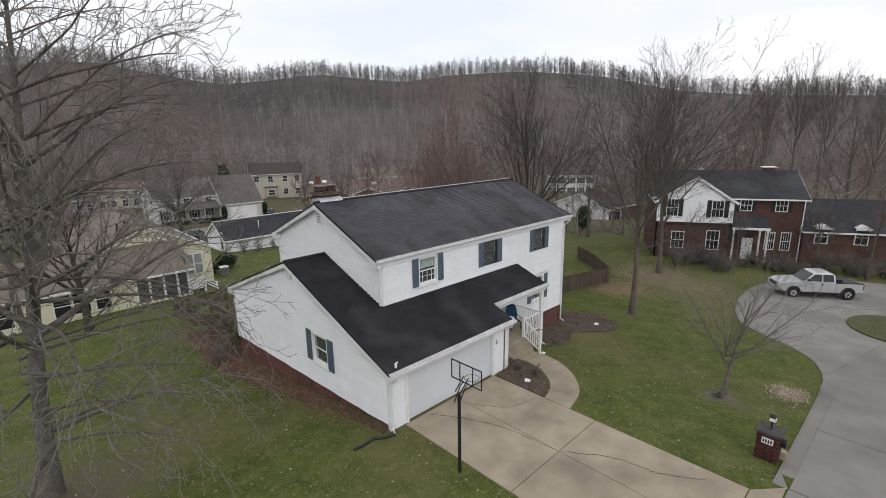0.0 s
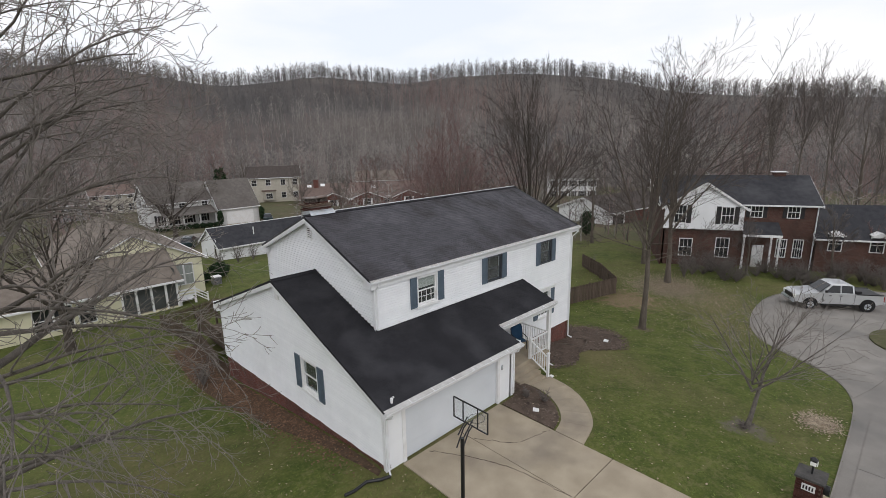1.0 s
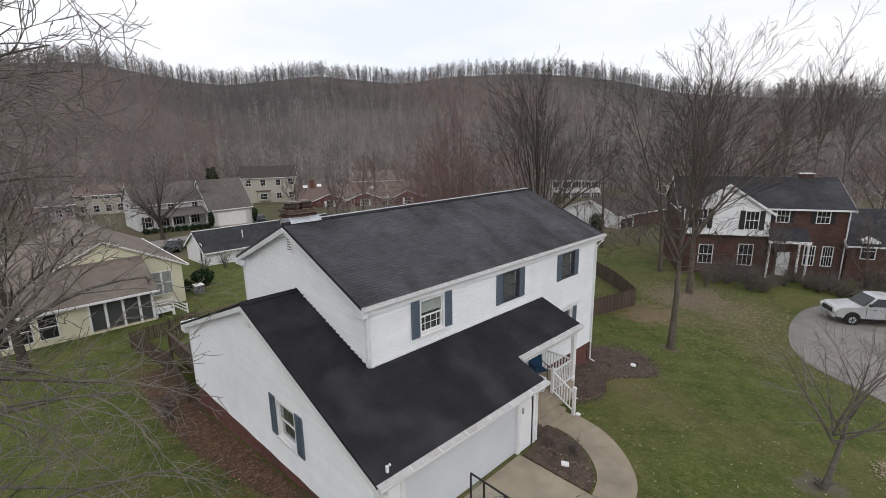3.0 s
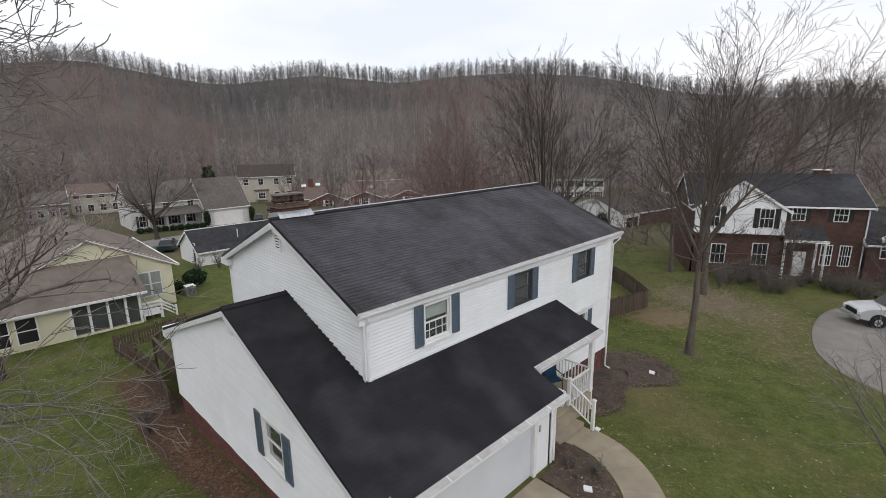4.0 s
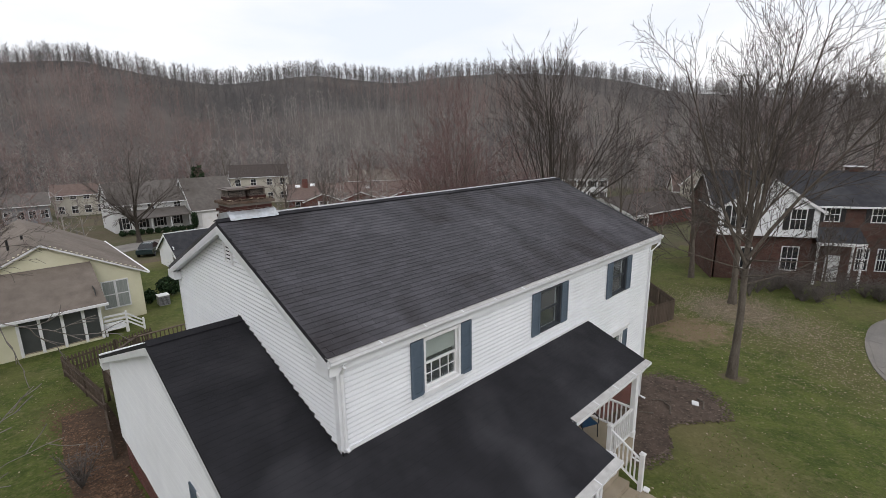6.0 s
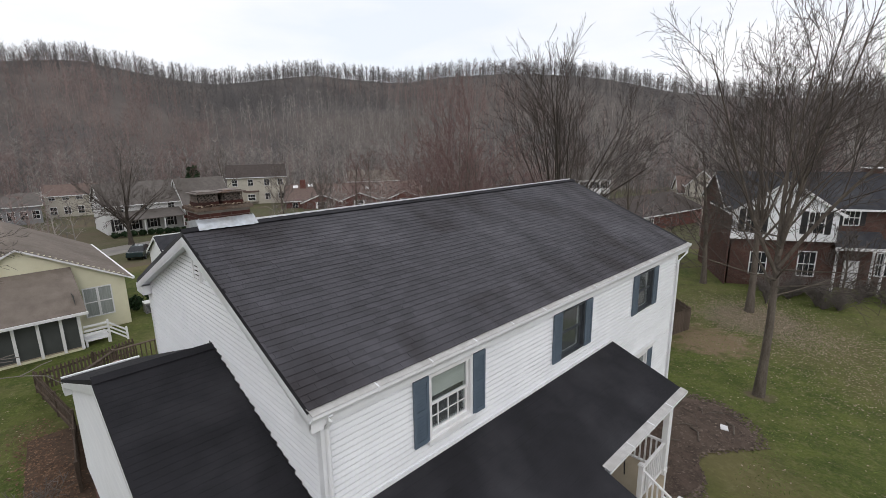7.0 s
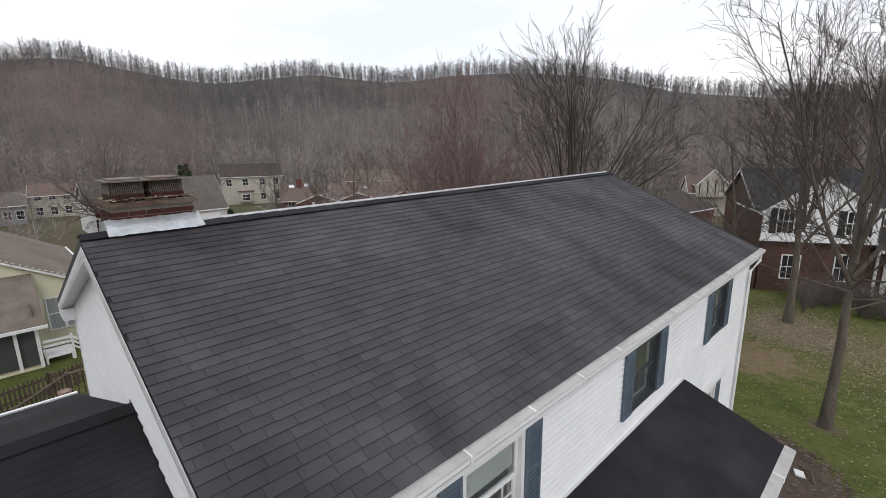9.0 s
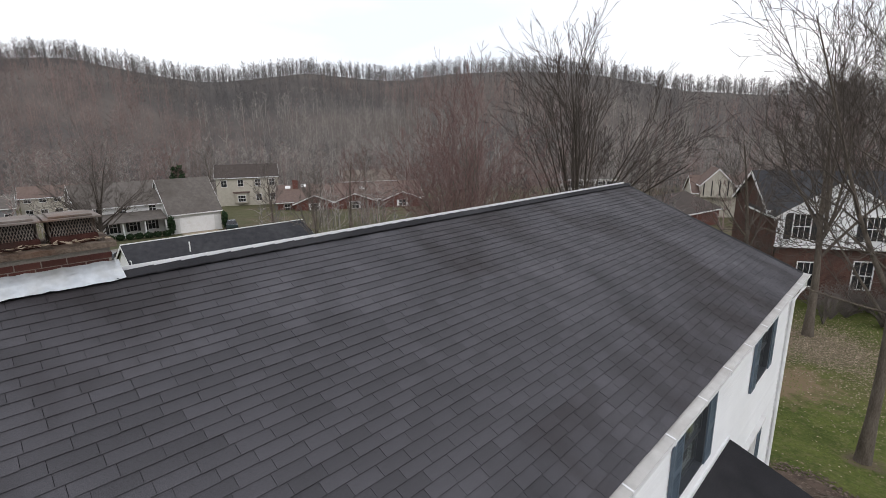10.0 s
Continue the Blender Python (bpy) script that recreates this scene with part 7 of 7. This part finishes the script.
M_CHAIRBLUE = material("blue_canvas", (0.012, 0.04, 0.085), (0.022, 0.062, 0.12), 5.0, 0.8, bump=0.1)
chair = thing("porch_chair", "dark blue canvas porch chair with black frame", "chair", at=(8.0, -0.68, PORCH_Z), turn=-25)
bm = bmesh.new()
back = [(-0.29, 0.26), (-0.29, 0.8), (-0.22, 0.96), (-0.08, 1.04), (0.08, 1.04), (0.22, 0.96), (0.29, 0.8), (0.29, 0.26)]
slab(bm, [(u, 0.2 + (z - 0.4) * 0.18, z + 0.15) for u, z in back], (0, 0.04, 0))
part("backrest", bm, M_CHAIRBLUE, chair, bevel=0.01)
bm = bmesh.new()
tube(bm, [(u * 1.04, 0.24 + (z - 0.4) * 0.18, z + 0.16) for u, z in back], 0.022, 6)
part("back_frame", bm, M_BLACK, chair)
boxes("seat", M_CHAIRBLUE, chair, [(-0.28, 0.28, -0.28, 0.2, 0.4, 0.45)], bevel=0.02)
for u in (-0.27, 0.27):
    pipe("leg", chair, [(u, -0.26, 0.42), (u, -0.3, 0.0)], 0.018, M_BLACK)
    pipe("leg", chair, [(u, 0.2, 0.42), (u, 0.3, 0.0)], 0.018, M_BLACK)
    pipe("arm", chair, [(u * 1.1, -0.26, 0.42), (u * 1.1, -0.27, 0.64), (u * 1.1, 0.24, 0.66)], 0.02, M_BLACK)

# ---- stones, sticks, drain hose ----
for x, y, w, d, turn in ((15.05, -1.75, 0.36, 0.25, 20), (4.4, -4.2, 0.24, 0.24, 35), (7.75, -2.75, 0.2, 0.16, 10)):
    bm = bmesh.new()
    slab(bm, [(-w / 2, -d / 2, 0), (w * 0.46, -d * 0.52, 0), (w / 2, d * 0.45, 0.01), (0.05, d / 2, 0.012), (-w * 0.44, d * 0.5, 0)], (0, 0, 0.045))
    ob = part("flat_stone", bm, M_TRIM, None, bevel=0.008)
    ob.matrix_basis = pose(x, y, ground_z(x, y) + 0.05, 4, 3, turn)
    tagged(ob, "flat white stone lying in the mulch", "stone")
hose = pipe("drain_hose", None, [(-1.92, -3.05, 0.06), (-2.2, -2.95, 0.05), (-2.6, -2.7, 0.05), (-3.1, -2.75, 0.04), (-3.4, -2.7, 0.04)], 0.055, M_BLACK)
tagged(hose, "black corrugated drain hose on the grass", "hose")
rs = random.Random(9)
for k in range(16):
    x, y = rs.uniform(12.5, 16.6), rs.uniform(-2.2, 0.9)
    if x < 14.0 and y > -0.4:
        continue
    a, l = rs.uniform(0, 3.14), rs.uniform(0.5, 1.6)
    z = ground_z(x, y) + 0.09
    st = pipe("stick", None, [(x, y, z), (x + l * 0.5 * math.cos(a), y + l * 0.5 * math.sin(a), z + 0.03), (x + l * math.cos(a + 0.2), y + l * math.sin(a + 0.2), ground_z(x + l * math.cos(a), y + l * math.sin(a)) + 0.08)], rs.uniform(0.012, 0.03), M_BARK)
    tagged(st, "fallen bare stick lying on the mulch bed", "stick", "sticks on the mulch")


# ---- shrubs ----
def shrub(name, label, x, y, w, h, seed, mat, count=900, bare=False, size=0.07, stems=14):
    rng = random.Random(seed)
    ob = thing(name, label, "shrub", at=(x, y, ground_z(x, y) - 0.02))
    verts, faces = [], []
    limbs_ = []
    for k in range(stems if bare else 7):
        a = rng.uniform(0, 6.28)
        tip = Vector((math.cos(a) * w * 0.5 * rng.random(), math.sin(a) * w * 0.5 * rng.random(), h * rng.uniform(0.6, 1.0)))
        limbs_.append(([Vector((0, 0, 0)), tip * 0.5 + Vector((0, 0, 0.05)), tip], [0.03, 0.018, 0.006], 4, 1))
        if bare:
            for j in range(12):
                s = tip * rng.uniform(0.25, 1.0)
                e = s + Vector((rng.gauss(0, 1), rng.gauss(0, 1), rng.uniform(0, 1))).normalized() * rng.uniform(0.15, 0.5) * h * 0.6
                limbs_.append(([s, e], [0.012, 0.006], 3, 2))
    limb_mesh("stem", limbs_, M_TWIG if bare else M_BARK, ob)
    if not bare:
        for k in range(count):
            d = Vector((rng.gauss(0, 1), rng.gauss(0, 1), rng.gauss(0, 1))).normalized() * rng.uniform(0.55, 1.0) * (0.85 + 0.3 * noise.noise(Vector((k * 0.01, seed, 0))))
            c = Vector((d.x * w / 2, d.y * w / 2, h * 0.5 + d.z * h * 0.5))
            n = Vector((rng.gauss(0, 1), rng.gauss(0, 1), rng.gauss(0, 1))).normalized()
            s = n.orthogonal().normalized() * size * rng.uniform(0.7, 1.4)
            t = n.cross(s) * 0.6
            i = len(verts)
            verts.extend([c - s, c - t, c + s, c + t])
            faces.append((i, i + 1, i + 2, i + 3))
        me = bpy.data.meshes.new("foliage")
        me.from_pydata(verts, [], faces)
        me.materials.append(mat)
        fo = new("foliage", me)
        fo.parent = ob
        tagged(fo, kind="stuff")
    return ob


shrub("evergreen_shrub", "dark evergreen shrub on the lawn beside the white garage", 50.0, 19.0, 2.4, 4.0, 3, M_EVERGREEN, 1800, size=0.13)
shrub("evergreen_shrub", "dark evergreen shrub by the yellow house", 5.6, 33.6, 2.3, 1.7, 4, M_EVERGREEN, 1400, size=0.1)
shrub("evergreen_shrub", "low evergreen shrub beside the yellow wall", 3.9, 32.6, 1.2, 1.1, 6, M_EVERGREEN, 700, size=0.09)
cooler = thing("air_conditioner", "grey-green outdoor air conditioner with a pale lid", "air conditioner", at=(4.45, 31.2, ground_z(4.45, 31.2)))
boxes("casing", M_GREYWALL, cooler, [(-0.36, 0.36, -0.36, 0.36, 0.0, 0.72)], bevel=0.03)
for k in range(7):
    boxes("grille_slat", M_BLACK, cooler, [(-0.33, 0.33, -0.372, -0.3605, 0.1 + k * 0.08, 0.13 + k * 0.08)])
boxes("lid", M_TRIM, cooler, [(-0.38, 0.38, -0.38, 0.38, 0.722, 0.78)], "pale lid", bevel=0.015)
for x, y, w, h in ((7.6, 39.6, 1.8, 1.6), (9.6, 39.4, 2.4, 2.1), (11.4, 39.6, 2.2, 1.9), (13.4, 40.0, 1.8, 1.4)):
    shrub("bare_shrub", "tall leafless shrub before the white outbuilding", x, y, w, h, int(x * 7 + 60), M_TWIG, bare=True)
for x in (20.6, 28.3):
    shrub("columnar_evergreen", "slim columnar evergreen beside the garage", x, 75.7, 1.2, 3.2, int(x), M_EVERGREEN, 700, size=0.14)
shrub("tall_evergreen", "tall dark conifer behind the beige house", 26.9, 91.7, 3.4, 10.5, 77, M_EVERGREEN, 1600, size=0.3)
for k in range(9):
    shrub("hedge_shrub", "low dark clipped shrub in front of the porch", 10.5 + k * 1.15, 75.4 + 0.1 * (k % 2), 1.3, 0.95, 200 + k, M_EVERGREEN, 300, size=0.14)
rb = random.Random(21)
for k in range(36):
    u, v = rb.uniform(-0.5, 20), rb.uniform(-5.5, -0.8)
    p = RP @ Vector((u, v, 0))
    shrub("bare_shrub", "tangled leafless brown shrub before the brick house", p.x, p.y, rb.uniform(2.2, 3.8), rb.uniform(1.0, 2.4), 300 + k, M_TWIG_DARK if k % 2 else M_TWIG, bare=True, stems=20)
for x, y, w, h in ((5.0, -3.3, 0.5, 0.45), (5.3, -4.0, 0.6, 0.5), (24.0, 20.0, 2.0, 1.6), (33.0, 9.0, 1.6, 1.2), (-3.2, 11.0, 1.8, 1.6), (10.0, -10.1, 0.9, 0.35), (-14.0, -1.0, 2.0, 1.0), (-12.6, 0.8, 1.6, 0.9)):
    shrub("bare_shrub", "low leafless shrub with thin stems", x, y, w, h, int(x * 10 + 400), M_TWIG, bare=True)


# ---- fallen leaves and grass ----
def scatter(name, label, category, mat, count, seed, size, spot, upright=False):
    verts, faces = [], []
    made = 0
    r2 = random.Random(seed)
    while made < count:
        q = spot(r2)
        if q is None:
            continue
        x, y = q
        z = ground_z(x, y)
        i = len(verts)
        a = r2.uniform(0, 6.28)
        s = size * r2.uniform(0.6, 1.4)
        c, d = math.cos(a) * s, math.sin(a) * s
        if upright:
            h = s * r2.uniform(0.3, 0.9)
            lx, ly = r2.gauss(0, 1.2) * s, r2.gauss(0, 1.2) * s
            verts.extend([(x - c * 0.35, y - d * 0.35, z), (x + c * 0.35, y + d * 0.35, z), (x + lx, y + ly, z + h)])
            faces.append((i, i + 1, i + 2))
        else:
            lift = 0.02 + r2.random() * 0.03
            verts.extend([(x - c, y - d, z + lift), (x + d * 0.6, y - c * 0.6, z + lift + s * r2.uniform(-0.1, 0.3)), (x + c, y + d, z + lift), (x - d * 0.6, y + c * 0.6, z + lift + s * r2.uniform(-0.1, 0.4))])
            faces.append((i, i + 1, i + 2, i + 3))
        made += 1
    me = bpy.data.meshes.new(name)
    me.from_pydata(verts, [], faces)
    me.materials.append(mat)
    return tagged(new(name, me), label, category, kind="stuff")


def paved(x, y):
    return (-1.3 < x < 3.85 and -13.4 < y < 0) or y < -13.0 or (-1.9 < x < 13.9 and -2.8 < y < 11.2) or inside(x, y, KERB + [(43.5, -30), (4.6, -30)]) or inside(x, y, PATH_OUT + PATH_IN[::-1])


def leaf_spot(r):
    """Leaves drift thickest behind the tall tree and along the garage strip."""
    k = r.random()
    if k < 0.4:
        x, y = r.gauss(32.2, 2.4), r.gauss(1.4, 2.0)
    elif k < 0.58:
        x, y = r.gauss(29.8, 1.9), r.gauss(-2.2, 2.2)
    elif k < 0.66:
        x, y = r.gauss(24.5, 2.5), r.gauss(-5.0, 2.5)
    elif k < 0.755:
        x, y = r.gauss(13.2, 0.5), r.gauss(-12.0, 0.35)
    else:
        x, y = r.uniform(-16, 34), r.uniform(-13, 24)
    return None if paved(x, y) else (x, y)


def lawn_spot(r):
    x, y = r.uniform(-18, 38), r.uniform(-13, 22)
    return None if paved(x, y) or inside(x, y, SIDE_BED) or inside(x, y, BED) or inside(x, y, STRIP) else (x, y)


scatter("fallen_leaves", "dry tan leaves scattered over the lawn", "leaves", M_LEAF, 19000, 4, 0.041, leaf_spot)
M_LEAF_RUSSET = material("russet_leaves", (0.085, 0.048, 0.03), (0.22, 0.135, 0.085), 3.0, 0.9, bump=0.0, random_tint=0.4, island=True)


def strip_spot(r):
    y = r.triangular(-2.4, 19, 8)
    x = -2.2 - 0.09 * max(y, 0) ** 0.7 + r.gauss(0, 0.42)
    return None if paved(x, y) else (x, y)


scatter("leaf_drift", "russet dead leaves drifted along the garage foundation", "leaves", M_LEAF_RUSSET, 7000, 14, 0.05, strip_spot)
M_GRASS = material("grass_blades", (0.06, 0.092, 0.018), (0.15, 0.178, 0.05), 0.5, 0.9, bump=0.0, random_tint=0.4, island=True)
scatter("grass", "short patchy winter grass", "grass", M_GRASS, 130000, 5, 0.045, lawn_spot, upright=True)
M_CHIP = material("bark_chips", (0.045, 0.034, 0.027), (0.19, 0.148, 0.118), 8.0, 0.95, bump=0.0, random_tint=0.45, island=True)
scatter("mulch_chips", "dark bark chips over the beds", "mulch", M_CHIP, 9000, 6, 0.06, lambda r: (lambda x, y, k: (x, y) if inside(13.4 + (x - 13.4) * k, -0.8 + (y + 0.8) * k, SIDE_BED) or inside(x, y, BED) else None)(r.uniform(3.8, 18.2), r.uniform(-5.5, 2.2), r.uniform(0.82, 1.0)))

# ---- roof shingles ----
TAB_W, TAB_H = 0.305, 0.137
N_ROWS = 36
slope_len = math.hypot(RIDGE_Y - EAVE_Y, RIDGE_Z_MAIN - main_roof_z(EAVE_Y))
TAB_H = (slope_len - 0.12) / N_ROWS
tilt = math.degrees(math.atan(SLOPE))


def tab_points(w, h):
    g = 0.0022
    return [(g, 0, 0.004), (w - g, 0, 0.004), (w - g, h + 0.02, 0.0015), (g, h + 0.02, 0.0015), (g, 0, 0.016), (w - g, 0, 0.016), (w - g, h + 0.02, 0.005), (g, h + 0.02, 0.005)]


TAB_FACES = [(4, 5, 6, 7), (0, 1, 5, 4), (1, 2, 6, 5), (3, 0, 4, 7)]
tab_mesh = bpy.data.meshes.new("shingle")
tab_mesh.from_pydata(tab_points(TAB_W, TAB_H), [], TAB_FACES)
tab_mesh.materials.append(M_SHINGLE)
rest_v, rest_f = [], []
rr = random.Random(64)
to_roof = pose(-0.25, EAVE_Y - 0.02, main_roof_z(EAVE_Y) - 0.006, tilt, 0, 0)
singles = 0
for row in range(N_ROWS):
    x = -rr.random() * TAB_W
    while x < HX + 0.62:
        x0, x1 = max(x, 0.0), min(x + TAB_W, HX + 0.62)
        if x1 - x0 > 0.04:
            lift = rr.uniform(0, 0.003)
            m = to_roof @ pose(x0, row * TAB_H + rr.uniform(-0.003, 0.003), lift)
            full = x1 - x0 > TAB_W - 0.001
            if full and 0.6 < x < 5.9 and 7 <= row < 25 and singles < 300:
                ob = new("shingle", tab_mesh)
                ob.parent, ob.matrix_basis = main_slope, m
                singles += 1
            else:
                i = len(rest_v)
                rest_v.extend(m @ Vector(p) for p in tab_points(x1 - x0, TAB_H))
                rest_f.extend(tuple(i + k for k in f) for f in TAB_FACES)
        x += TAB_W
me = bpy.data.meshes.new("shingle_field")
me.from_pydata(rest_v, [], rest_f)
me.materials.append(M_SHINGLE_STUFF)
field = new("shingle_field", me)
field.parent = main_slope
tagged(field, "overlapping charcoal shingle tabs", kind="stuff")
